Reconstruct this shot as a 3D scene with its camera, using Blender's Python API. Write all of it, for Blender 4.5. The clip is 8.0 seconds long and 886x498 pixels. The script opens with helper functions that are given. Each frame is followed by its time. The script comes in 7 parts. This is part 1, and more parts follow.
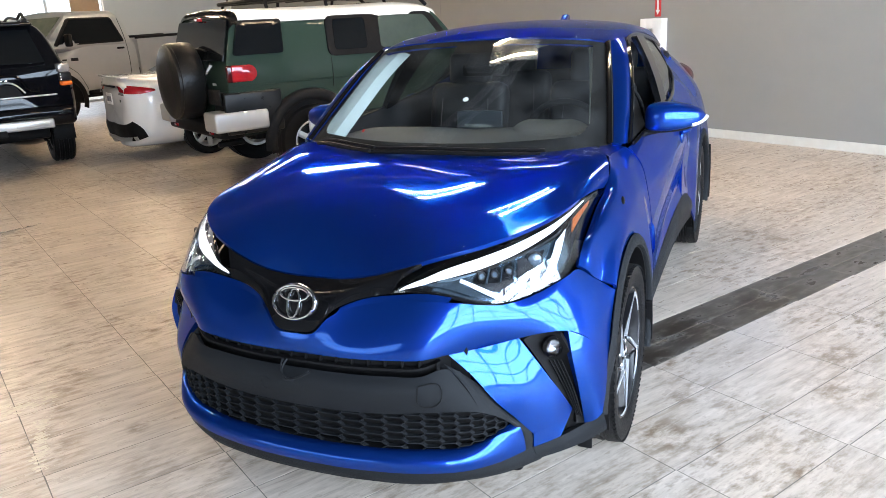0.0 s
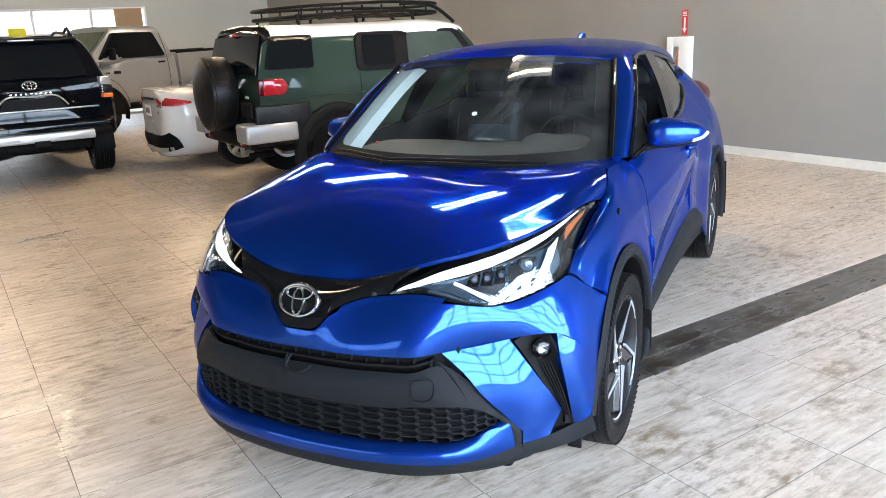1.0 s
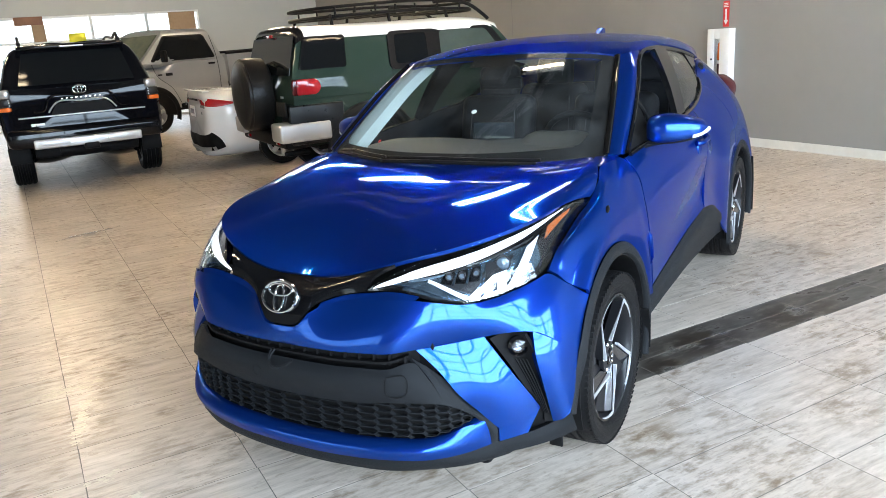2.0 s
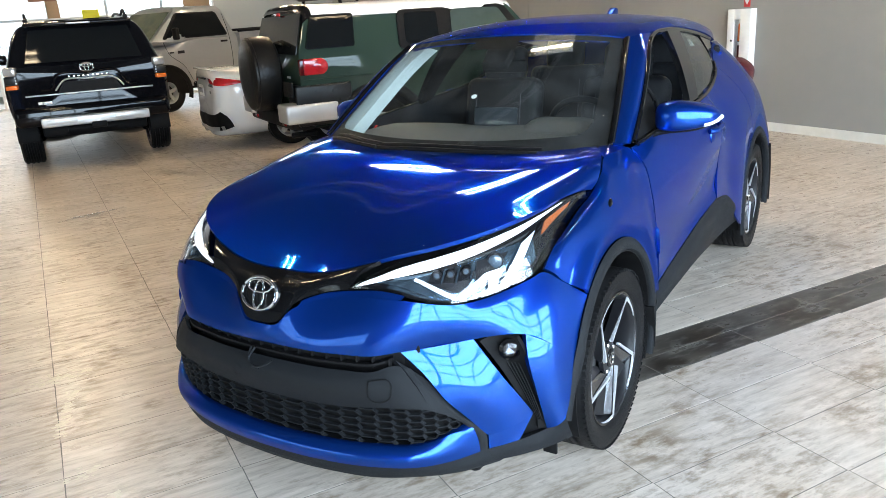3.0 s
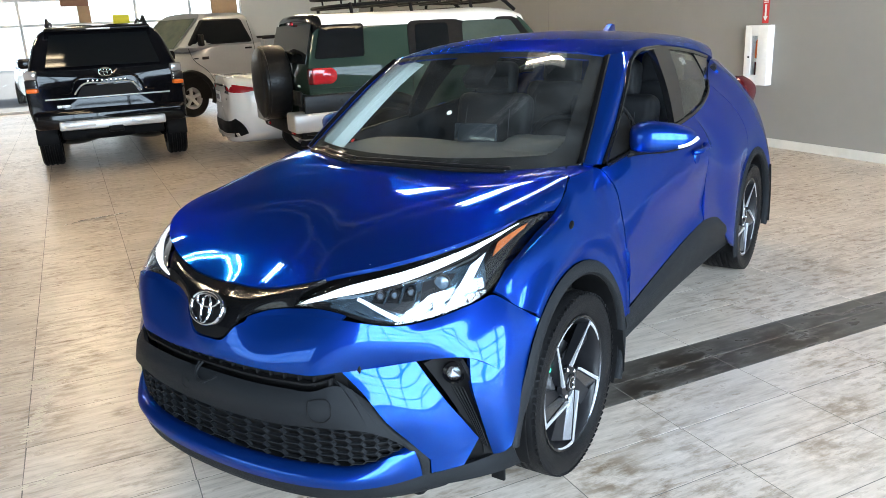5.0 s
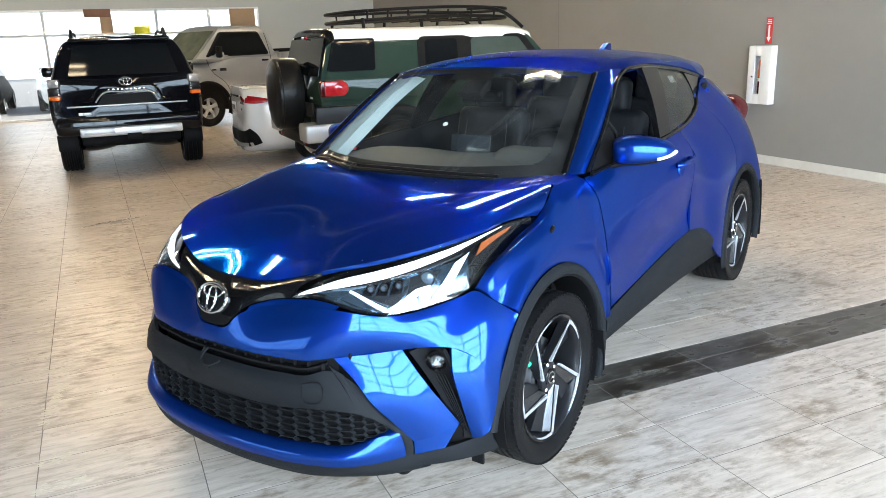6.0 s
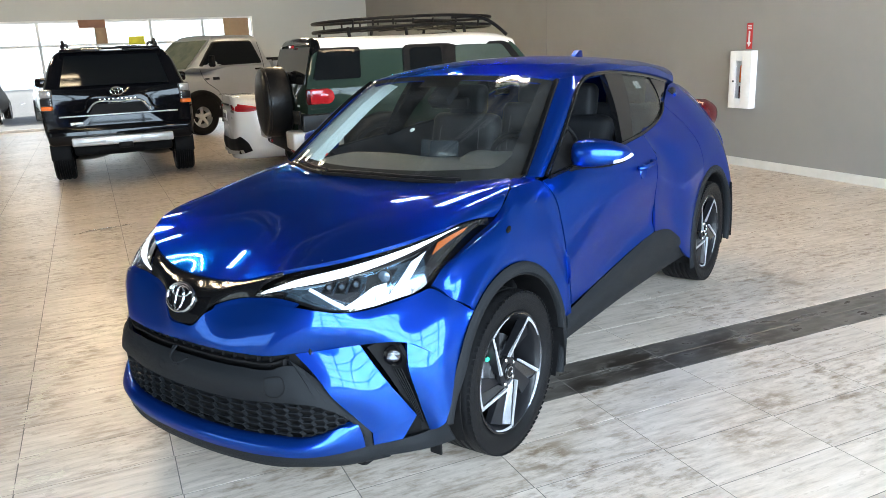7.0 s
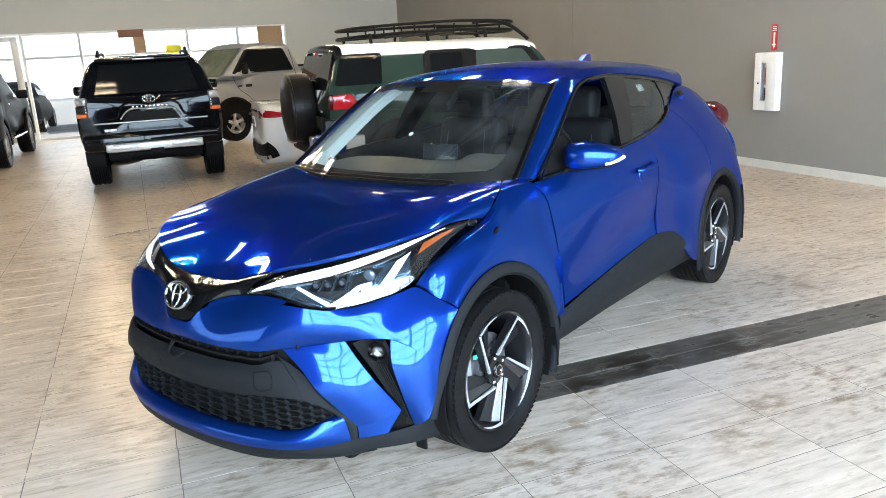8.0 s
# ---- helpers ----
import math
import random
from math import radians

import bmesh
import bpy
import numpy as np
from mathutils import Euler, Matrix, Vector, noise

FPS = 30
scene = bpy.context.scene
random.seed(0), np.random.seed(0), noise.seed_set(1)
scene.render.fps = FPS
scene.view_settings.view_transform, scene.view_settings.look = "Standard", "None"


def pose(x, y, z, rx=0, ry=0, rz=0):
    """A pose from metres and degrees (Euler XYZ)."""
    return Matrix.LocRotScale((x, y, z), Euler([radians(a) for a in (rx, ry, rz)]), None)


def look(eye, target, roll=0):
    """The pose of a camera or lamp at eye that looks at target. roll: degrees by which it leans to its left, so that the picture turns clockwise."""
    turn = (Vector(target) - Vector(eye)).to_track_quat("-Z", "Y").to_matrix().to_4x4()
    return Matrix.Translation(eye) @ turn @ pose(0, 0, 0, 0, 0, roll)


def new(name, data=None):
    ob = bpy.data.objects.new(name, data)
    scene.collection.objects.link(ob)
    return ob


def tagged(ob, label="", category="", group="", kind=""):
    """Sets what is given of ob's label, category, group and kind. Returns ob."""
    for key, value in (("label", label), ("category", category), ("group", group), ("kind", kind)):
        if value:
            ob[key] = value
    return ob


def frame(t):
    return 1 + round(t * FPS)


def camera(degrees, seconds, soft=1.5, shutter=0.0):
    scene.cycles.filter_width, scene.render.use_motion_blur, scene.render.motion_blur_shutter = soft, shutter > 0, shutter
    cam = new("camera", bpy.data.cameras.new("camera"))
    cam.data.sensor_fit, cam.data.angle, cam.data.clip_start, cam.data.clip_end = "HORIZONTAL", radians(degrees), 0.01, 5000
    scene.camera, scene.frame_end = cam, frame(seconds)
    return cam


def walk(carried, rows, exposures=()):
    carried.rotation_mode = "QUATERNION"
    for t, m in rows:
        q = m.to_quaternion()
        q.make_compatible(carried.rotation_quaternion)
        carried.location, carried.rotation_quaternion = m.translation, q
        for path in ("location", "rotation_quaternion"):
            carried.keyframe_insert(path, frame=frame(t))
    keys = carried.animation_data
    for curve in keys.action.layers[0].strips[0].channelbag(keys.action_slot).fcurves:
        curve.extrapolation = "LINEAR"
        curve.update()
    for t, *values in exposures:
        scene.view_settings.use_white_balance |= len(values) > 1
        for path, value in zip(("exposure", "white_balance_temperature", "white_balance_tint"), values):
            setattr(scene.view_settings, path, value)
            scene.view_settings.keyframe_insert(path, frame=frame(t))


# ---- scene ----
cam = camera(61.2, 8.0, soft=0.85)
METRES, EYE, TURN, X0, Y0 = 1.690, 1.603, 24.3, 1.312, -2.678
ROWS = [
    (0.0, 0.0, 0.0, 0.0, -0.97, -17.2, 3.13),
    (0.5, 0.0302, -0.0274, 0.0016, 0.09, -16.4, 3.56),
    (1.0, 0.0705, -0.0843, 0.0006, 1.78, -15.91, 2.8),
    (2.5, 0.2719, -0.0497, -0.0017, 7.11, -16.45, 4.3),
    (3.0, 0.2652, 0.0099, 0.0003, 7.22, -17.38, 3.61),
    (3.5, 0.2575, 0.0604, 0.0034, 6.87, -17.65, 2.93),
    (4.0, 0.284, 0.0872, 0.0042, 6.68, -18.1, 2.63),
    (4.5, 0.3546, 0.0954, 0.0055, 8.18, -17.48, 2.96),
    (6.0, 0.4818, -0.0575, 0.0105, 10.96, -15.48, 1.95),
    (6.5, 0.5207, -0.1023, 0.0107, 10.33, -15.53, 1.8),
    (7.0, 0.5846, -0.1123, 0.012, 10.8, -14.98, 2.41),
    (7.5, 0.6643, -0.1226, 0.0074, 12.26, -14.84, 2.83),
    (8.0, 0.7054, -0.1343, 0.0084, 13.55, -14.49, 3.05),
]
walk(cam, [(t, pose(X0, Y0, EYE, 0, 0, TURN) @ pose(METRES * x, METRES * y, METRES * z, 90 + pitch, roll, yaw)) for t, x, y, z, yaw, pitch, roll in ROWS],
     [(0.0, 0.34, 6550, 15), (1.2, 0.34, 6550, 15), (2.4, 0.25, 6500, 10), (8.0, 0.25, 6500, 10)])

import itertools

# ---- world, sun and lamps ----
# room axes: U runs along the end wall, V towards it
UX, UY = math.cos(radians(-31)), math.sin(radians(-31))


def uv(u, v, z=0.0):
    return Vector((UX * u - UY * v, UY * u + UX * v, z))


ROOM = Matrix.Rotation(radians(-31), 4, "Z")
U_FAR, U_NEAR, V_END, V_BACK, CEIL = -18.9, 5.7, 6.45, -11.0, 4.6

world = bpy.data.worlds.new("daylight")
scene.world = world
world.use_nodes = True
wn = world.node_tree.nodes
sky = wn.new("ShaderNodeTexSky")
sky.sky_type = "NISHITA"
sky.sun_disc = False
sky.sun_elevation, sky.sun_rotation = radians(40), radians(10)
wn["Background"].inputs["Strength"].default_value = 0.15
world.node_tree.links.new(sky.outputs[0], wn["Background"].inputs["Color"])


def lamp(name, kind, energy, colour, m, size=None):
    d = bpy.data.lights.new(name, kind)
    d.energy, d.color = energy, colour
    if size:
        d.shape, d.size, d.size_y = "RECTANGLE", size[0], size[1]
    ob = new(name, d)
    ob.matrix_world = m
    return ob


def aim(place, towards):
    return look(place, Vector(place) + Vector(towards))


sun = lamp("sun", "SUN", 4.5, (1.0, 0.95, 0.87), look((0, 0, 0), ROOM @ Vector((0.25, -0.72, -0.65))))
sun.data.angle = radians(0.5)
# daylight standing in the openings of the two glazed walls
lamp("daylight_near", "AREA", 1950, (0.74, 0.92, 1.12), aim(uv(U_NEAR + 0.45, 0.8, 1.95), ROOM @ Vector((-1, 0, 0))), (10.6, 3.6))
lamp("daylight_far", "AREA", 110, (0.90, 0.96, 1.0), aim(uv(U_FAR - 0.4, -2.0, 1.5), ROOM @ Vector((1, 0, 0))), (9.0, 2.4))
lamp("daylight_back", "AREA", 110, (0.84, 0.95, 1.0), aim(uv(1.7, V_BACK - 0.45, 1.5), ROOM @ Vector((0, 1, 0))), (6.6, 2.4))


# ---- materials ----
def material(name, colour, rough=0.5, metal=0.0, coat=0.0, grain=None, scale=8.0, mix=0.25, bump=0.0, bump_scale=60.0, emit=None, strength=0.0, alpha=None, spec=None, stretch=None):
    """A principled surface with a slow stain, a fine grain and relief."""
    m = bpy.data.materials.new(name)
    m.use_nodes = True
    nt = m.node_tree
    b = nt.nodes["Principled BSDF"]
    b.inputs["Base Color"].default_value = (*colour, 1)
    b.inputs["Roughness"].default_value = rough
    b.inputs["Metallic"].default_value = metal
    b.inputs["Coat Weight"].default_value = coat
    b.inputs["Coat Roughness"].default_value = 0.03
    if spec is not None:
        b.inputs["Specular IOR Level"].default_value = spec
    if emit:
        b.inputs["Emission Color"].default_value = (*emit, 1)
        b.inputs["Emission Strength"].default_value = strength
    co = nt.nodes.new("ShaderNodeTexCoord")
    src = co.outputs["Object"]
    if stretch:
        mp = nt.nodes.new("ShaderNodeMapping")
        mp.inputs["Scale"].default_value = stretch
        nt.links.new(src, mp.inputs["Vector"])
        src = mp.outputs[0]
    if grain:
        n1 = nt.nodes.new("ShaderNodeTexNoise")
        n1.inputs["Scale"].default_value = scale
        n1.inputs["Detail"].default_value = 8
        n1.inputs["Roughness"].default_value = 0.65
        nt.links.new(src, n1.inputs["Vector"])
        ramp = nt.nodes.new("ShaderNodeMapRange")
        ramp.inputs["From Min"].default_value, ramp.inputs["From Max"].default_value = 0.35, 0.7
        ramp.inputs["To Max"].default_value = mix
        nt.links.new(n1.outputs["Fac"], ramp.inputs["Value"])
        mx = nt.nodes.new("ShaderNodeMix")
        mx.data_type = "RGBA"
        mx.inputs["A"].default_value = (*colour, 1)
        mx.inputs["B"].default_value = (*grain, 1)
        nt.links.new(ramp.outputs[0], mx.inputs["Factor"])
        nt.links.new(mx.outputs["Result"], b.inputs["Base Color"])
        rr = nt.nodes.new("ShaderNodeMapRange")
        rr.inputs["To Min"].default_value, rr.inputs["To Max"].default_value = rough * 0.85, min(1.0, rough * 1.2)
        nt.links.new(n1.outputs["Fac"], rr.inputs["Value"])
        nt.links.new(rr.outputs[0], b.inputs["Roughness"])
    if bump:
        n2 = nt.nodes.new("ShaderNodeTexNoise")
        n2.inputs["Scale"].default_value = bump_scale
        n2.inputs["Detail"].default_value = 4
        nt.links.new(src, n2.inputs["Vector"])
        bp = nt.nodes.new("ShaderNodeBump")
        bp.inputs["Strength"].default_value = bump
        bp.inputs["Distance"].default_value = 0.01
        nt.links.new(n2.outputs["Fac"], bp.inputs["Height"])
        nt.links.new(bp.outputs[0], b.inputs["Normal"])
    return m


def glass(name, tint=(0.9, 0.95, 0.93), dust_veil=0.0, gloss=1.0):
    """A thin pane: clear for what lies behind, mirror-like by Fresnel, with a pale film for dust and painted veil."""
    m = bpy.data.materials.new(name)
    m.use_nodes = True
    nt = m.node_tree
    nt.nodes.remove(nt.nodes["Principled BSDF"])
    out = nt.nodes["Material Output"]
    tr = nt.nodes.new("ShaderNodeBsdfTransparent")
    tr.inputs[0].default_value = (*tint, 1)
    gl = nt.nodes.new("ShaderNodeBsdfGlossy")
    gl.inputs["Color"].default_value = (gloss, gloss, gloss, 1)
    gl.inputs["Roughness"].default_value = 0.01
    lw = nt.nodes.new("ShaderNodeLayerWeight")
    pw = nt.nodes.new("ShaderNodeMath")
    pw.operation = "POWER"
    pw.inputs[1].default_value = 5.0
    nt.links.new(lw.outputs["Facing"], pw.inputs[0])
    fr = nt.nodes.new("ShaderNodeMath")
    fr.operation = "MULTIPLY_ADD"
    fr.inputs[1].default_value, fr.inputs[2].default_value = 0.94, 0.035
    nt.links.new(pw.outputs[0], fr.inputs[0])
    mx = nt.nodes.new("ShaderNodeMixShader")
    nt.links.new(fr.outputs[0], mx.inputs[0])
    last = tr
    if dust_veil:
        df = nt.nodes.new("ShaderNodeBsdfDiffuse")
        df.inputs[0].default_value = (0.6, 0.6, 0.58, 1)
        nz = nt.nodes.new("ShaderNodeTexNoise")
        nz.inputs["Scale"].default_value = 5.0
        nz.inputs["Detail"].default_value = 6
        mr = nt.nodes.new("ShaderNodeMapRange")
        mr.inputs["From Min"].default_value, mr.inputs["From Max"].default_value = 0.4, 0.75
        mr.inputs["To Max"].default_value = dust_veil
        co = nt.nodes.new("ShaderNodeTexCoord")
        nt.links.new(co.outputs["Object"], nz.inputs["Vector"])
        nt.links.new(nz.outputs["Fac"], mr.inputs["Value"])
        m2 = nt.nodes.new("ShaderNodeMixShader")
        nt.links.new(mr.outputs[0], m2.inputs[0])
        nt.links.new(tr.outputs[0], m2.inputs[1])
        nt.links.new(df.outputs[0], m2.inputs[2])
        last = m2
    nt.links.new(last.outputs[0], mx.inputs[1])
    nt.links.new(gl.outputs[0], mx.inputs[2])
    nt.links.new(mx.outputs[0], out.inputs[0])
    return m


STAINS = [
    (-0.43, 3.04, 0.24, 0.42, 0.9), (-0.27, 3.15, 0.22, 0.40, 0.7), (-0.96, 3.94, 0.07, 0.09, 1.0), (0.95, 1.66, 0.24, 0.26, 0.85), (1.12, 1.34, 0.26, 0.24, 0.8),
    (0.86, 0.50, 0.22, 0.24, 1.0), (0.72, 0.84, 0.14, 0.24, 0.8), (0.62, 1.30, 0.2, 0.2, 0.35), (0.67, 1.73, 0.16, 0.2, 0.4),
    (-0.75, -1.44, 0.42, 0.24, 0.75), (-1.35, -1.26, 0.40, 0.20, 0.8), (-2.60, -0.98, 0.50, 0.18, 0.7), (-2.15, -1.12, 0.30, 0.14, 0.5), (-1.85, -1.45, 0.50, 0.22, 0.6), (-3.08, -1.42, 0.55, 0.25, 0.6),
    (-0.61, -1.10, 0.07, 0.06, 1.0), (-3.18, -1.08, 0.09, 0.06, 1.0), (-0.25, -1.12, 0.28, 0.22, 0.55), (-5.6, -0.95, 0.3, 0.08, 0.8),
    (-9.75, -2.64, 0.8, 0.3, 0.7), (-11.9, -2.72, 0.8, 0.3, 0.7), (-1.04, 4.63, 0.25, 0.35, 0.6)]


def tile_material(name, light, warm, dark, stain, mud, spots, speck=(12.0, 8, 0.66), edge=0.60):
    """Wood-look porcelain: streaks along the tile, a shade of its own for each tile, mud stains over all."""
    m = bpy.data.materials.new(name)
    m.use_nodes = True
    nt = m.node_tree
    b = nt.nodes["Principled BSDF"]
    N, L = nt.nodes.new, nt.links.new
    geo = N("ShaderNodeNewGeometry")
    rot = N("ShaderNodeVectorRotate")
    rot.rotation_type = "Z_AXIS"
    rot.inputs["Angle"].default_value = radians(31)
    L(geo.outputs["Position"], rot.inputs["Vector"])
    oi = N("ShaderNodeObjectInfo")
    isl = N("ShaderNodeMath")
    L(oi.outputs["Random"], isl.inputs[0])
    L(geo.outputs["Random Per Island"], isl.inputs[1])
    off = N("ShaderNodeVectorMath")
    off.operation = "MULTIPLY_ADD"
    off.inputs[0].default_value = (17, 23, 5)
    L(isl.outputs[0], off.inputs[1])
    L(rot.outputs[0], off.inputs[2])
    mp = N("ShaderNodeMapping")
    mp.inputs["Scale"].default_value = (14.0, 1.6, 1.0)
    L(off.outputs[0], mp.inputs["Vector"])
    grain = N("ShaderNodeTexNoise")
    grain.inputs["Scale"].default_value = 2.2
    grain.inputs["Detail"].default_value = 9
    grain.inputs["Roughness"].default_value = 0.7
    L(mp.outputs[0], grain.inputs["Vector"])
    r1 = N("ShaderNodeValToRGB")
    r1.color_ramp.elements[0].position, r1.color_ramp.elements[0].color = 0.32, (*dark, 1)
    r1.color_ramp.elements[1].position, r1.color_ramp.elements[1].color = 0.66, (*light, 1)
    e = r1.color_ramp.elements.new(0.48)
    e.color = (*warm, 1)
    L(grain.outputs["Fac"], r1.inputs[0])
    hue = N("ShaderNodeHueSaturation")
    shade = N("ShaderNodeMapRange")
    shade.inputs["To Min"].default_value, shade.inputs["To Max"].default_value = 0.84, 1.1
    L(isl.outputs[0], shade.inputs["Value"])
    shade.inputs["From Max"].default_value = 2.0
    L(shade.outputs[0], hue.inputs["Value"])
    L(r1.outputs[0], hue.inputs["Color"])
    # mud: big patches broken up by a fine noise
    big = N("ShaderNodeTexNoise")
    big.inputs["Scale"].default_value = 1.15
    big.inputs["Detail"].default_value = 3
    L(geo.outputs["Position"], big.inputs["Vector"])
    fine = N("ShaderNodeTexNoise")
    fine.inputs["Scale"].default_value, fine.inputs["Detail"].default_value, fine.inputs["Roughness"].default_value = speck
    run = N("ShaderNodeMapping")
    run.inputs["Scale"].default_value = (1.6, 0.6, 1.0)
    L(rot.outputs[0], run.inputs["Vector"])
    L(run.outputs[0], fine.inputs["Vector"])
    mul = N("ShaderNodeMath")
    mul.operation = "MULTIPLY"
    ra = N("ShaderNodeMapRange")
    ra.inputs["From Min"].default_value, ra.inputs["From Max"].default_value = 0.43, 0.60
    L(big.outputs["Fac"], ra.inputs["Value"])
    rb = N("ShaderNodeMapRange")
    rb.inputs["From Min"].default_value, rb.inputs["From Max"].default_value = 0.48, 0.66
    L(fine.outputs["Fac"], rb.inputs["Value"])
    L(ra.outputs[0], mul.inputs[0])
    L(rb.outputs[0], mul.inputs[1])
    # dried mud where tyres stood and water ran, each with its own place and size
    last = mul.outputs[0]
    for cu, cv, ru, rv, k in spots:
        sub = N("ShaderNodeVectorMath")
        sub.operation = "SUBTRACT"
        sub.inputs[1].default_value = (cu, cv, 0)
        L(rot.outputs[0], sub.inputs[0])
        sq = N("ShaderNodeVectorMath")
        sq.operation = "MULTIPLY"
        sq.inputs[1].default_value = (1 / ru, 1 / rv, 0)
        L(sub.outputs[0], sq.inputs[0])
        ln = N("ShaderNodeVectorMath")
        ln.operation = "LENGTH"
        L(sq.outputs[0], ln.inputs[0])
        ed = N("ShaderNodeMapRange")
        ed.inputs["From Min"].default_value, ed.inputs["From Max"].default_value = 1.0, 0.3
        ed.inputs["To Max"].default_value = k
        L(ln.outputs["Value"], ed.inputs["Value"])
        nb = N("ShaderNodeMapRange")
        nb.inputs["From Min"].default_value, nb.inputs["From Max"].default_value = 0.42, edge
        L(fine.outputs["Fac"], nb.inputs["Value"])
        ml = N("ShaderNodeMath")
        ml.operation = "MULTIPLY"
        L(ed.outputs[0], ml.inputs[0])
        L(nb.outputs[0], ml.inputs[1])
        top = N("ShaderNodeMath")
        top.operation = "MAXIMUM"
        L(last, top.inputs[0])
        L(ml.outputs[0], top.inputs[1])
        last = top.outputs[0]
    sc = N("ShaderNodeMath")
    sc.operation = "MULTIPLY"
    sc.inputs[1].default_value = stain
    L(last, sc.inputs[0])
    mx = N("ShaderNodeMix")
    mx.data_type = "RGBA"
    mx.inputs["B"].default_value = (*mud, 1)
    L(sc.outputs[0], mx.inputs["Factor"])
    L(hue.outputs[0], mx.inputs["A"])
    L(mx.outputs["Result"], b.inputs["Base Color"])
    wet = N("ShaderNodeMapRange")
    wet.inputs["From Min"].default_value, wet.inputs["From Max"].default_value = 0.35, 0.65
    wet.inputs["To Min"].default_value, wet.inputs["To Max"].default_value = 0.24, 0.5
    L(fine.outputs["Fac"], wet.inputs["Value"])
    L(wet.outputs[0], b.inputs["Roughness"])
    bp = N("ShaderNodeBump")
    bp.inputs["Strength"].default_value = 0.12
    bp.inputs["Distance"].default_value = 0.004
    L(grain.outputs["Fac"], bp.inputs["Height"])
    L(bp.outputs[0], b.inputs["Normal"])
    return m


BLUE = material("blue metallic paint", (0.004, 0.017, 0.185), 0.31, 0.85, 0.52, (0.006, 0.021, 0.24), 900.0, 0.8, spec=0.0)


def flake_paint(m, flat, sharp, broad, share, tint, coat_ior):
    """Two lobes of metal flake, one lying flat and one scattered, under the same clear coat."""
    nt = m.node_tree
    a = nt.nodes["Principled BSDF"]
    b = nt.nodes.new("ShaderNodeBsdfPrincipled")
    for p, r in ((a, sharp), (b, broad)):
        p.inputs["Metallic"].default_value = a.inputs["Metallic"].default_value
        p.inputs["Specular IOR Level"].default_value = 0.0
        p.inputs["Specular Tint"].default_value = (*tint, 1)
        p.inputs["Coat Weight"].default_value = a.inputs["Coat Weight"].default_value
        p.inputs["Coat Roughness"].default_value = 0.008
        p.inputs["Coat IOR"].default_value = coat_ior
        for l in list(p.inputs["Roughness"].links):
            nt.links.remove(l)
        p.inputs["Roughness"].default_value = r
    nt.links.new(a.inputs["Base Color"].links[0].from_socket, b.inputs["Base Color"])
    for l in list(a.inputs["Base Color"].links):
        nt.links.remove(l)
    a.inputs["Base Color"].default_value = (*flat, 1)
    mx = nt.nodes.new("ShaderNodeMixShader")
    mx.inputs[0].default_value = share
    nt.links.new(a.outputs[0], mx.inputs[1])
    nt.links.new(b.outputs[0], mx.inputs[2])
    nt.links.new(mx.outputs[0], nt.nodes["Material Output"].inputs[0])


flake_paint(BLUE, (0.004, 0.105, 0.44), 0.085, 0.38, 0.62, (0.01, 0.31, 0.78), 1.45)
GLOSS = material("black gloss", (0.004, 0.004, 0.0045), 0.10, 0.0, 0.25, (0.008, 0.0075, 0.007), 30.0, 0.3, spec=0.2)
PLASTIC = material("dark grey moulded plastic", (0.0105, 0.0116, 0.0128), 0.55, 0, 0, (0.014, 0.014, 0.015), 12.0, 0.4, 0.25, 900.0, spec=0.10)
BLACK = material("black plastic", (0.006, 0.006, 0.0065), 0.5, 0, 0, (0.014, 0.013, 0.012), 20.0, 0.4, spec=0.08)
CHROME = material("chrome", (0.85, 0.86, 0.88), 0.08, 1.0)
SILVER = material("machined alloy", (0.50, 0.51, 0.53), 0.35, 0.55, 0.2, (0.58, 0.59, 0.61), 60.0, 0.5)
GUNMETAL = material("dark painted alloy", (0.008, 0.008, 0.009), 0.3, 0.0, 0.0, (0.016, 0.016, 0.018), 40.0, 0.3, spec=0.3)
RUBBER = material("tyre rubber", (0.006, 0.006, 0.0065), 0.42, 0, 0, (0.012, 0.0115, 0.0105), 14.0, 0.3, 0.3, 300.0, spec=0.09)
DARKCHROME = material("smoked chrome", (0.09, 0.094, 0.105), 0.16, 1.0, 0.3, (0.13, 0.14, 0.155), 30.0, 0.4)
FACET = material("polished smoked alloy", (0.20, 0.21, 0.23), 0.2, 1.0, 0.0, (0.29, 0.30, 0.32), 40.0, 0.4)
PROJ = material("projector glass", (0.07, 0.10, 0.13), 0.04, 0.2, 0.8, (0.12, 0.16, 0.2), 40.0, 0.4)
LENS = glass("clear lens", (0.96, 0.97, 0.98))
# the windscreen's pale film paints in the veil of reflections lying on it
PANE = glass("windscreen glass", (0.94, 0.97, 0.95), 0.022)
SIDEPANE = glass("side glass", (0.55, 0.60, 0.57), 0.02)
DRL = material("white light guide", (0.85, 0.87, 0.9), 0.3, 0, 0.5, emit=(0.95, 0.98, 1.0), strength=0.9)
WHITEPLASTIC = material("white reflector", (0.8, 0.82, 0.84), 0.2, 0.2, 0.5, (0.65, 0.68, 0.72), 14.0, 0.5)
ICE = material("pale blue reflector", (0.20, 0.29, 0.36), 0.12, 0.9, 0.3, (0.06, 0.10, 0.14), 25.0, 0.8)
AMBER = material("amber reflector", (0.24, 0.055, 0.010), 0.25, 0, 0.4, (0.30, 0.075, 0.014), 200.0, 0.5)
RED = material("red lamp lens", (0.045, 0.002, 0.003), 0.15, 0, 0.15, (0.10, 0.004, 0.006), 60.0, 0.5)
MINT = material("green paint mark", (0.05, 0.55, 0.32), 0.5)
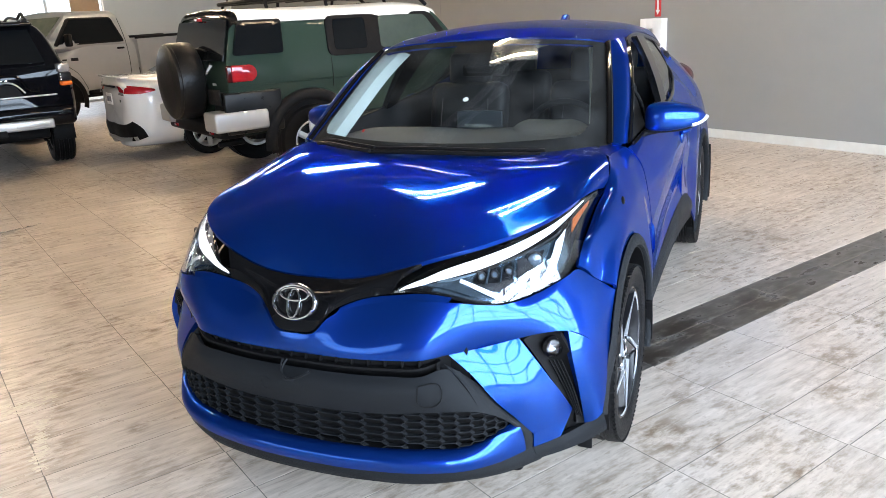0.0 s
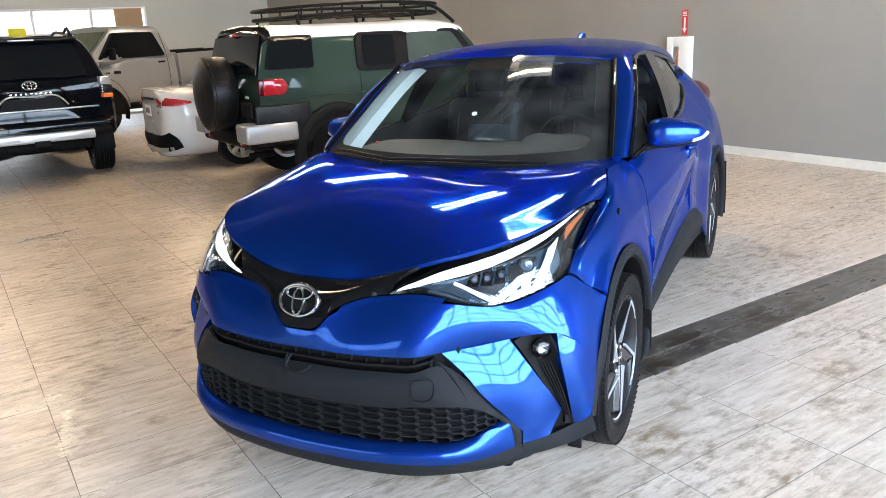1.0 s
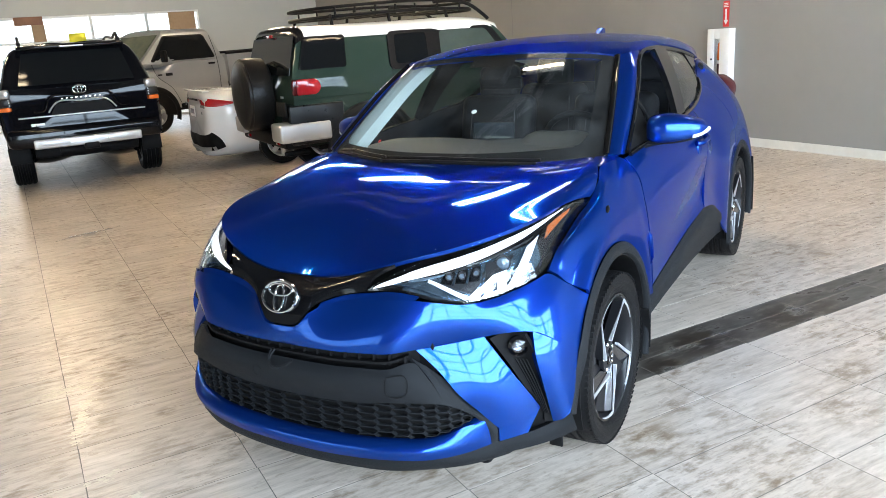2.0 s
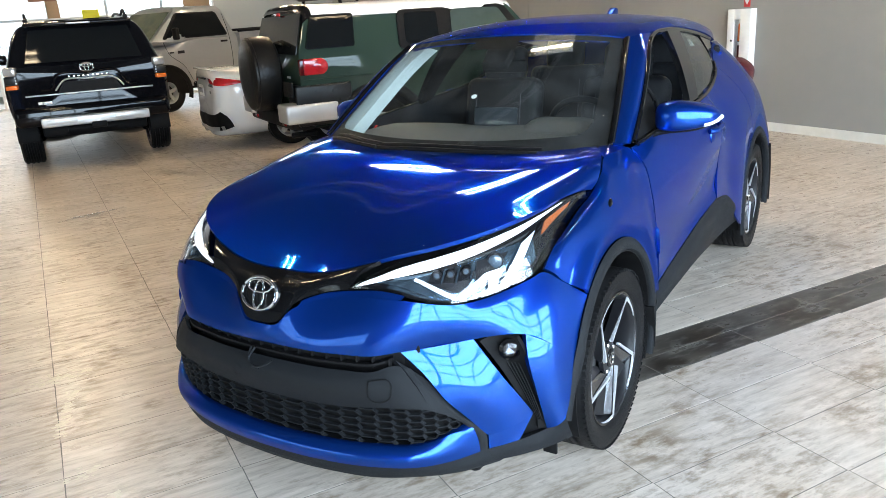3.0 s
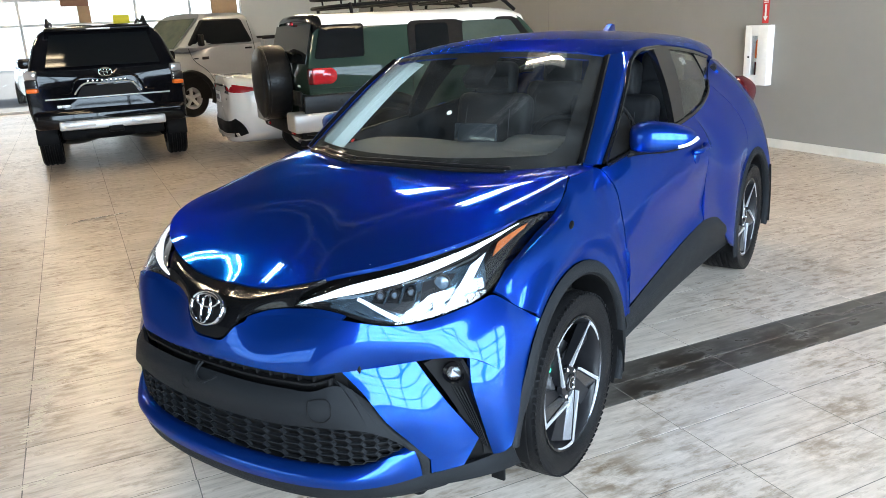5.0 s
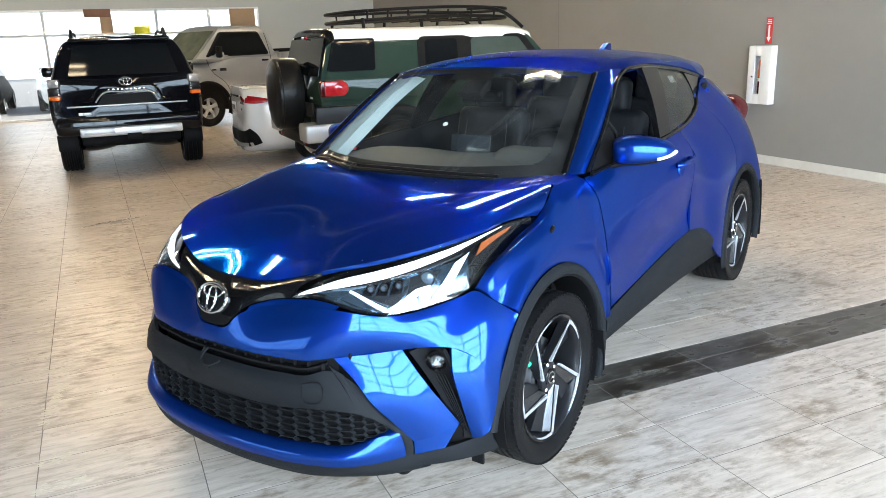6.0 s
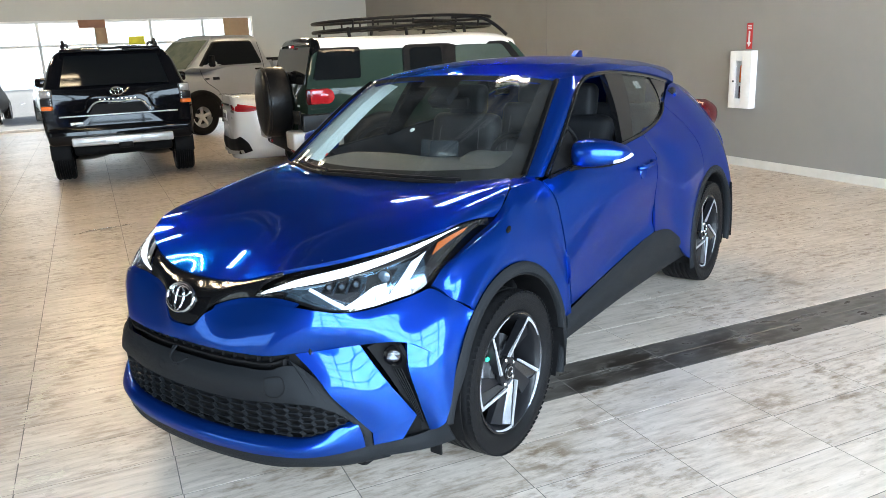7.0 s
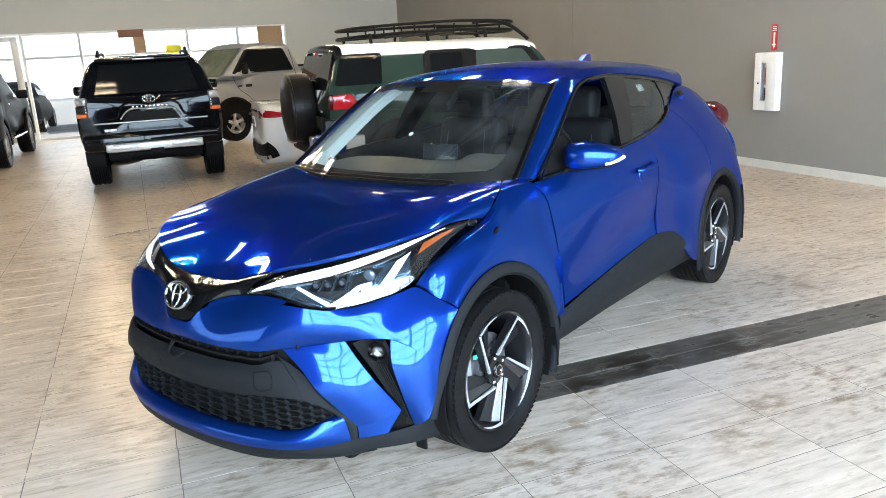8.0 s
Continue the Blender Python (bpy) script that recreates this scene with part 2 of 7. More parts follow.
LEATHER = material("black leather", (0.009, 0.010, 0.012), 0.45, 0, 0, (0.018, 0.018, 0.02), 14.0, 0.4, 0.3, 250.0, spec=0.25)
DASH = material("grey soft plastic", (0.085, 0.087, 0.086), 0.6, 0, 0, (0.11, 0.112, 0.108), 10.0, 0.4, 0.2, 500.0)
THREAD = material("grey thread", (0.05, 0.05, 0.055), 0.8)
CLOTH = material("pale headliner cloth", (0.36, 0.40, 0.39), 0.9, 0, 0, (0.31, 0.345, 0.335), 40.0, 0.5)
SCREENM = material("dark screen", (0.02, 0.025, 0.03), 0.08, 0, 0.5)
WALLGREY = material("painted grey wall", (0.235, 0.232, 0.220), 0.65, 0, 0, (0.205, 0.203, 0.193), 0.7, 0.6, 0.08, 180.0)
WALLPALE = material("painted pale wall", (0.46, 0.48, 0.46), 0.65, 0, 0, (0.44, 0.46, 0.44), 0.6, 0.6, 0.08, 180.0)
CEILM = material("dark painted ceiling deck", (0.026, 0.026, 0.027), 0.85, 0, 0, (0.018, 0.018, 0.018), 1.2, 0.5)
SKIRT = material("pale tile skirting", (0.62, 0.61, 0.57), 0.4, 0, 0, (0.5, 0.48, 0.44), 6.0, 0.6)
FRAMEW = material("white window frame", (0.78, 0.78, 0.77), 0.4, 0, 0, (0.68, 0.68, 0.66), 9.0, 0.4)
STEEL = material("grey painted steel", (0.17, 0.17, 0.175), 0.5, 0.0, 0, (0.12, 0.12, 0.125), 4.0, 0.5)
TUBE = material("lamp tube", (0.9, 0.9, 0.88), 0.4, emit=(1.0, 0.79, 0.52), strength=136.0)
SIGNRED = material("red sign face", (0.55, 0.02, 0.02), 0.4, 0, 0, (0.45, 0.02, 0.02), 40.0, 0.4)
# water kept this pale to stand in for the white glint on it
WATER = material("dirty water film in glint colour", (0.72, 0.66, 0.57), 0.05, 0, 1.0, (0.78, 0.73, 0.66), 18.0, 0.6, 0.25, 14.0)
# froth lightened so that the flecks also carry the glints of wet mud
GLINT_FROTH = material("muddy froth with painted glint", (0.80, 0.74, 0.62), 0.14, 0, 0.6, (0.66, 0.58, 0.45), 30.0, 0.6, 0.25, 40.0)
BRAKE = material("worn brake steel", (0.16, 0.16, 0.165), 0.4, 0.7, 0, (0.10, 0.095, 0.09), 30.0, 0.5)
GROUT = material("dark grout", (0.21, 0.19, 0.165), 0.85, 0, 0, (0.12, 0.108, 0.094), 9.0, 0.6)
TILE = tile_material("pale wood-look porcelain", (0.70, 0.612, 0.53), (0.58, 0.497, 0.415), (0.39, 0.325, 0.262), 0.9, (0.19, 0.125, 0.068), STAINS)
TILEDARK = tile_material("dark grey-brown porcelain", (0.135, 0.122, 0.105), (0.105, 0.094, 0.08), (0.08, 0.07, 0.058), 1.0, (0.026, 0.020, 0.015), [(0.30, 1.40, 0.25, 0.5, 1.0), (0.33, 2.05, 0.22, 0.5, 1.0), (0.40, 1.05, 0.16, 0.22, 1.0), (0.25, 2.6, 0.12, 0.3, 0.6), (0.35, 0.6, 0.2, 0.3, 0.8)], (9.0, 5, 0.55), 0.50)


# ---- mesh helpers ----
def link(name, me, mat, parent=None, label=""):
    ob = new(name, me)
    if mat:
        me.materials.append(mat)
    if parent:
        ob.parent = parent
    if label:
        ob["label"] = label
    return ob


def part(name, bm, mat, parent=None, label="", smooth=True):
    me = bpy.data.meshes.new(name)
    bmesh.ops.recalc_face_normals(bm, faces=bm.faces)
    for f in bm.faces:
        f.smooth = smooth
    bm.to_mesh(me)
    bm.free()
    if smooth:
        me.set_sharp_from_angle(angle=radians(38))
    return link(name, me, mat, parent, label)


def raw(name, verts, faces, mat, parent=None, label="", smooth=False):
    me = bpy.data.meshes.new(name)
    me.from_pydata([tuple(p) for p in verts], [], faces)
    if smooth:
        me.polygons.foreach_set("use_smooth", [True] * len(me.polygons))
        me.update()
        me.set_sharp_from_angle(angle=radians(38))
    return link(name, me, mat, parent, label)


def thing(name, m, label, category, group="", kind=""):
    e = new(name)
    e.empty_display_size = 0.1
    e.matrix_world = m
    return tagged(e, label, category, group, kind)


def curve(points, n):
    """n points on a smooth curve through the points given."""
    p = np.array(points, float)
    if len(p) == 1:
        return np.repeat(p, n, 0)
    d = np.maximum(np.linalg.norm(np.diff(p, axis=0), axis=1), 1e-5)
    t = np.r_[0, np.cumsum(d)]
    m = np.empty_like(p)
    v = np.diff(p, axis=0) / d[:, None]
    m[0], m[-1] = v[0], v[-1]
    if len(p) > 2:
        w = (d[:-1] / (d[:-1] + d[1:]))[:, None]
        m[1:-1] = (1 - w) * v[:-1] + w * v[1:]
        m[0], m[-1] = 1.5 * v[0] - 0.5 * m[1], 1.5 * v[-1] - 0.5 * m[-2]
    s = np.linspace(0, t[-1], n)
    k = np.clip(np.searchsorted(t, s, "right") - 1, 0, len(d) - 1)
    h = d[k]
    x = ((s - t[k]) / h)[:, None]
    h = h[:, None]
    return (2 * x**3 - 3 * x**2 + 1) * p[k] + (x**3 - 2 * x**2 + x) * h * m[k] + (3 * x**2 - 2 * x**3) * p[k + 1] + (x**3 - x**2) * h * m[k + 1]


def loft(lines, nu, nv):
    a = np.array([curve(l, nu) for l in lines])
    return np.stack([curve(a[:, i], nv) for i in range(nu)], 1)


def normals(g):
    du, dv = np.gradient(g, axis=1), np.gradient(g, axis=0)
    n = np.cross(du, dv)
    return n / np.maximum(np.linalg.norm(n, axis=2, keepdims=True), 1e-9)


def fair(g, du, dv):
    """Draws a panel's grid over to a smooth low-order surface, its border held."""
    nv, nu = g.shape[:2]
    u, v = np.linspace(-1, 1, nu), np.linspace(-1, 1, nv)
    bu, bv = np.polynomial.legendre.legvander(u, du), np.polynomial.legendre.legvander(v, dv)
    basis = np.einsum("ia,jb->ijab", bv, bu).reshape(nv * nu, -1)
    w = np.ones((nv, nu))
    w[0] = w[-1] = 4
    w[:, 0] = w[:, -1] = 4
    w = w.reshape(-1, 1)
    c = np.linalg.lstsq(basis * w, g.reshape(-1, 3) * w, rcond=None)[0]
    smooth = (basis @ c).reshape(g.shape)
    r = g - smooth

    def fall(n):
        return np.maximum(0.0, 1 - np.arange(n) / (n - 1)) ** 2.5
    fu, fv = fall(nu), fall(nv)
    a = fv[:, None, None] * r[0] + fv[::-1, None, None] * r[-1]
    q = r - a
    b = fu[None, :, None] * q[:, :1] + fu[::-1][None, :, None] * q[:, -1:]
    out = smooth + a + b
    out[0], out[-1], out[:, 0], out[:, -1] = g[0], g[-1], g[:, 0], g[:, -1]
    return out


def sheet(name, g, mat, parent, thick=0.012, gap=0.002, centre=(0, 1.2, 0.6), label="", outward=True):
    """A panel: the grid as its outer face, with a rim and a back, its edges drawn in by gap."""
    g = g.copy()
    if gap:
        for a, b in ((0, 1), (-1, -2)):
            for ax in (0, 1):
                q = g if ax == 0 else np.swapaxes(g, 0, 1)
                d = q[b] - q[a]
                q[a] += d * np.minimum(gap / np.maximum(np.linalg.norm(d, axis=1, keepdims=True), 1e-6), 0.8)
    n = normals(g)
    away = g - np.array(centre)
    if outward and (n * away).sum() < 0:
        g = g[:, ::-1]
        n = normals(g)
    nv, nu = g.shape[:2]
    back = g - n * thick
    verts = list(g.reshape(-1, 3)) + list(back.reshape(-1, 3))
    faces = []
    k = nu * nv
    for j in range(nv - 1):
        for i in range(nu - 1):
            a = j * nu + i
            faces.append((a, a + 1, a + nu + 1, a + nu))
            faces.append((k + a, k + a + nu, k + a + nu + 1, k + a + 1))
    ring = [i for i in range(nu)] + [j * nu + nu - 1 for j in range(1, nv)] + [(nv - 1) * nu + i for i in range(nu - 2, -1, -1)] + [j * nu for j in range(nv - 2, 0, -1)]
    for a, b in zip(ring, ring[1:] + ring[:1]):
        faces.append((b, a, k + a, k + b))
    return raw(name, verts, faces, mat, parent, label, smooth=True)


def hull(name, rings, nu, nv, mat, parent, centre, label=""):
    """A body skinned over half sections, nose and tail closed flat."""
    g = loft(rings, nu, nv)
    g = np.concatenate([mirrored(g)[:, :0:-1], g], 1)
    caps = []
    for k in (0, -1):
        mid = g[k].mean(0)
        mid[0] = 0.0
        caps.append(np.array([mid + (g[k] - mid) * f * [1, 1, 1] for f in (0.02, 0.35, 0.7, 0.93)]))
    g = np.concatenate([caps[0], g, caps[1][::-1]], 0)
    return sheet(name, g, mat, parent, 0.008, 0.0, centre, label)


SHIFT = [0.0]


def mirrored(g):
    return g * np.array([-1.0, 1, 1]) - np.array([SHIFT[0], 0, 0])


def pair(name, lines, nu, nv, mat, parent, thick=0.012, gap=0.002, label="", centre=(0, 1.2, 0.6), even=None):
    """The same panel on both sides of the car."""
    g = fair(loft(lines, nu, nv), *even) if even else loft(lines, nu, nv)
    return [sheet(name, q, mat, parent, thick, gap, centre, label) for q in (g, mirrored(g))]


def whole(name, lines, nu, nv, mat, parent, thick=0.012, gap=0.002, label="", centre=(0, 1.2, 0.6), even=None):
    """A panel across the car, from lines that start on its middle plane."""
    g = loft(lines, nu, nv)
    full = np.concatenate([mirrored(g)[:, :0:-1], g], 1)
    if even:
        full = fair(full, *even)
    return sheet(name, full, mat, parent, thick, gap, centre, label)


def box_bm(bm, size, m=Matrix(), bevel=0.0, seg=2):
    r = bmesh.ops.create_cube(bm, size=1.0, matrix=m @ Matrix.Diagonal((*size, 1)))
    if bevel:
        es = {e for v in r["verts"] for e in v.link_edges}
        bmesh.ops.bevel(bm, geom=list(es), offset=bevel, segments=seg, profile=0.5, affect="EDGES")
    return bm


def box(name, size, m, mat, parent=None, label="", bevel=0.004, seg=2):
    bm = bmesh.new()
    box_bm(bm, size, m, min(bevel, min(size) * 0.45), seg)
    return part(name, bm, mat, parent, label)


def lathe(name, profile, n, m, mat, parent=None, label=""):
    """Spins a closed profile of (radius, along) round the local x axis."""
    verts, faces, k = [], [], len(profile)
    for i in range(n):
        a = 2 * math.pi * i / n
        verts += [m @ Vector((x, r * math.cos(a), r * math.sin(a))) for r, x in profile]
    for i in range(n):
        for j in range(k):
            a, b = i * k + j, i * k + (j + 1) % k
            c, d = ((i + 1) % n) * k + (j + 1) % k, ((i + 1) % n) * k + j
            faces.append((a, b, c, d))
    return raw(name, verts, faces, mat, parent, label, smooth=True)


def tube(name, points, r, mat, parent=None, label="", n=24, sides=8, smooth=True, closed=False):
    p = curve(points, n) if smooth else np.array(points, float)
    n = len(p)
    verts, faces = [], []
    for i in range(n):
        t = p[min(i + 1, n - 1)] - p[max(i - 1, 0)]
        if closed and i in (0, n - 1):
            t = p[1] - p[-2]
        t = Vector(t).normalized()
        a = t.orthogonal() if abs(t.z) > 0.9 else t.cross(Vector((0, 0, 1)))
        a.normalize()
        b = t.cross(a)
        for k in range(sides):
            q = 2 * math.pi * k / sides
            verts.append(Vector(p[i]) + r * (math.cos(q) * a + math.sin(q) * b))
    for i in range(n - 1):
        for k in range(sides):
            faces.append((i * sides + k, i * sides + (k + 1) % sides, (i + 1) * sides + (k + 1) % sides, (i + 1) * sides + k))
    if not closed:
        faces += [tuple(range(sides))[::-1], tuple((n - 1) * sides + k for k in range(sides))]
    return raw(name, verts, faces, mat, parent, label, smooth=True)


def prism(name, outline, depth, m, mat, parent=None, label="", bevel=0.0, smooth=True):
    """A flat outline of (x, y), given thickness along z and rounded edges."""
    bm = bmesh.new()
    f = bm.faces.new([bm.verts.new((x, y, 0)) for x, y in outline])
    r = bmesh.ops.extrude_face_region(bm, geom=[f])
    bmesh.ops.translate(bm, vec=(0, 0, depth), verts=[v for v in r["geom"] if isinstance(v, bmesh.types.BMVert)])
    if bevel:
        bmesh.ops.bevel(bm, geom=list(bm.edges), offset=bevel, segments=2, profile=0.5, affect="EDGES", clamp_overlap=True)
    bmesh.ops.transform(bm, matrix=m, verts=bm.verts)
    return part(name, bm, mat, parent, label, smooth)


def arc(cy, cz, r, a0, a1, n, x):
    """Points of a wheel arch in the plane x; x may be a function of the angle."""
    out = []
    for i in range(n):
        a = a0 + (a1 - a0) * i / (n - 1)
        out.append((x(a) if callable(x) else x, cy + r * math.cos(radians(a)), cz + r * math.sin(radians(a))))
    return out


# ---- the room ----
def room_box(name, u0, u1, v0, v1, z0, z1, mat, parent=None, label="", bevel=0.0):
    bm = bmesh.new()
    m = ROOM @ Matrix.Translation(((u0 + u1) / 2, (v0 + v1) / 2, (z0 + z1) / 2))
    box_bm(bm, (abs(u1 - u0), abs(v1 - v0), abs(z1 - z0)), m, bevel)
    return part(name, bm, mat, parent, label, smooth=False)


def structure(ob, label, category):
    return tagged(ob, label, category, kind="structure")


structure(room_box("wall_end", U_FAR - 0.2, U_NEAR + 0.2, V_END, V_END + 0.2, 0, CEIL, WALLGREY), "long grey painted wall behind the cars", "wall")
BACK_U0, BACK_U1, BACK_H = -1.8, 5.2, 2.7
for name, u0, u1, z0 in (("wall_back", U_FAR - 0.2, BACK_U0, 0.0), ("wall_back_lintel", BACK_U0, BACK_U1, BACK_H), ("wall_back_end", BACK_U1, U_NEAR + 0.2, 0.0)):
    structure(room_box(name, u0, u1, V_BACK - 0.2, V_BACK, z0, CEIL, WALLGREY), "grey painted wall closing the hall", "wall")
structure(room_box("ceiling", U_FAR - 0.2, U_NEAR + 0.2, V_BACK - 0.2, V_END + 0.2, CEIL, CEIL + 0.15, CEILM), "dark painted ceiling deck", "ceiling")
structure(room_box("baseboard", U_FAR, U_NEAR, V_END - 0.014, V_END - 0.001, 0.0, 0.105, SKIRT, bevel=0.003), "pale tile skirting along the grey wall", "baseboard")
# the far wall: glazed from the corner pier to the doors
FAR_V0, FAR_V1, FAR_H = -9.0, 3.1, 2.72
structure(room_box("wall_far_pier", U_FAR - 0.2, U_FAR, FAR_V1, V_END, 0, CEIL, WALLPALE), "pale grey wall beside the shop front", "wall")
structure(room_box("wall_far_lintel", U_FAR - 0.2, U_FAR, FAR_V0, FAR_V1, FAR_H, CEIL, WALLPALE), "pale grey wall over the shop front", "wall")
structure(room_box("wall_far_end", U_FAR - 0.2, U_FAR, V_BACK, FAR_V0, 0, CEIL, WALLPALE), "pale grey wall at the end of the shop front", "wall")
NEAR_V0, NEAR_V1, NEAR_H = -4.6, 6.2, 3.7
structure(room_box("wall_near_pier", U_NEAR, U_NEAR + 0.2, NEAR_V1, V_END, 0, CEIL, WALLGREY), "grey wall beside the glazed front", "wall")
structure(room_box("wall_near_lintel", U_NEAR, U_NEAR + 0.2, NEAR_V0, NEAR_V1, NEAR_H, CEIL, WALLGREY), "grey wall over the glazed front", "wall")
structure(room_box("wall_near_end", U_NEAR, U_NEAR + 0.2, V_BACK, NEAR_V0, 0, CEIL, WALLGREY), "grey wall at the end of the glazed front", "wall")


def glazing(name, u, v0, v1, h, bays, rails, mat, label, thick=0.07):
    """A shop front: posts, rails and one pane to each bay and row."""
    e = thing(name, ROOM @ Matrix.Translation((u, 0, 0)), label, "window", kind="structure")
    zs = [0.0] + rails + [h]
    vs = [v0 + (v1 - v0) * i / bays for i in range(bays + 1)]
    for v in vs:
        bm = bmesh.new()
        box_bm(bm, (0.12, thick, h), Matrix.Translation((0.02, v, h / 2)), 0.006)
        part("window_frame", bm, mat, e)
    for z in zs:
        bm = bmesh.new()
        box_bm(bm, (0.10, v1 - v0 - 0.002, thick * 0.9), Matrix.Translation((0.02, (v0 + v1) / 2, min(max(z, 0.03), h - 0.03))), 0.006)
        part("window_frame", bm, mat, e)
    for a, b in zip(vs, vs[1:]):
        for c, d in zip(zs, zs[1:]):
            bm = bmesh.new()
            box_bm(bm, (0.012, b - a - thick, d - c - thick), Matrix.Translation((0.02, (a + b) / 2, (c + d) / 2)))
            p = part("pane", bm, SHOPPANE, e, smooth=False)
            p.visible_shadow = False
    return e


SHOPPANE = glass("shop window glass", (0.96, 0.98, 0.98), 0.02)
glazing("window_far", U_FAR - 0.1, FAR_V0, FAR_V1, FAR_H, 9, [2.1], FRAMEW, "white-framed shop front with bright daylight outside")
glazing("window_near", U_NEAR + 0.1, NEAR_V0, NEAR_V1, NEAR_H, 7, [0.95, 1.9, 2.8], STEEL, "tall glazed front with grey mullions")

bw = glazing("window_back", 0.0, BACK_U0, BACK_U1, BACK_H, 5, [0.95, 1.9], STEEL, "tall glazed front with grey mullions in the back wall")
bw.matrix_world = ROOM @ Matrix.Translation((0, V_BACK - 0.1, 0)) @ Matrix.Rotation(radians(-90), 4, "Z")

# ceiling lamps in rows, and the joists that they hang between
# the two at v -5.2 are unseen extras, added to brighten the left floor and wall
for u, v in [(-1.5, 1.42)] + [(u, v) for u in (-2.45, -4.35, -6.6, -9.0, -11.6, -14.4) for v in (-1.65, 2.75)] + [(-9.0, -5.2), (-14.4, -5.2), (-1.2, 4.9)]:
    turn = -51 if v == 1.42 else 0
    half = 0.32 if turn or (u > -7 and v < 0) else 0.62
    e = thing("ceiling_lamp", ROOM @ Matrix.Translation((u, v, CEIL - 0.62)) @ Matrix.Rotation(radians(turn), 4, "Z"), "long white fluorescent lamp hung under the ceiling", "lamp", "ceiling lamps")
    bm = bmesh.new()
    box_bm(bm, (0.34, 2 * half + 0.04, 0.05), Matrix.Translation((0, 0, 0.05)), 0.01)
    part("housing", bm, FRAMEW, e)
    for dv in (-0.12, 0.12):
        bm = bmesh.new()
        box_bm(bm, (0.026, 2 * half, 0.026), Matrix.Translation((dv, 0, 0.0)), 0.012)
        part("tube", bm, TUBE, e)
    for du in (-0.8 * half, 0.8 * half):
        tube("hanger", [(0, du, 0.07), (0, du, 0.62)], 0.006, STEEL, e, n=2, sides=6)
for u in (-17.0, -13.5, -9.5, -5.5, -1.5, 2.5):
    e = thing("roof_truss", ROOM @ Matrix.Translation((u, 0, CEIL)), "grey steel open-web roof joist under the ceiling", "beam", "roof joists", kind="structure")
    for z in (-0.06, -0.5):
        bm = bmesh.new()
        box_bm(bm, (0.1, V_END - V_BACK, 0.06), Matrix.Translation((0, (V_END + V_BACK) / 2, z)), 0.005)
        part("chord", bm, STEEL, e)
    pts = [(0, V_BACK + 0.3 + 0.6 * i, -0.08 if i % 2 else -0.48) for i in range(28)]
    tube("web", pts, 0.016, STEEL, e, sides=6, smooth=False)


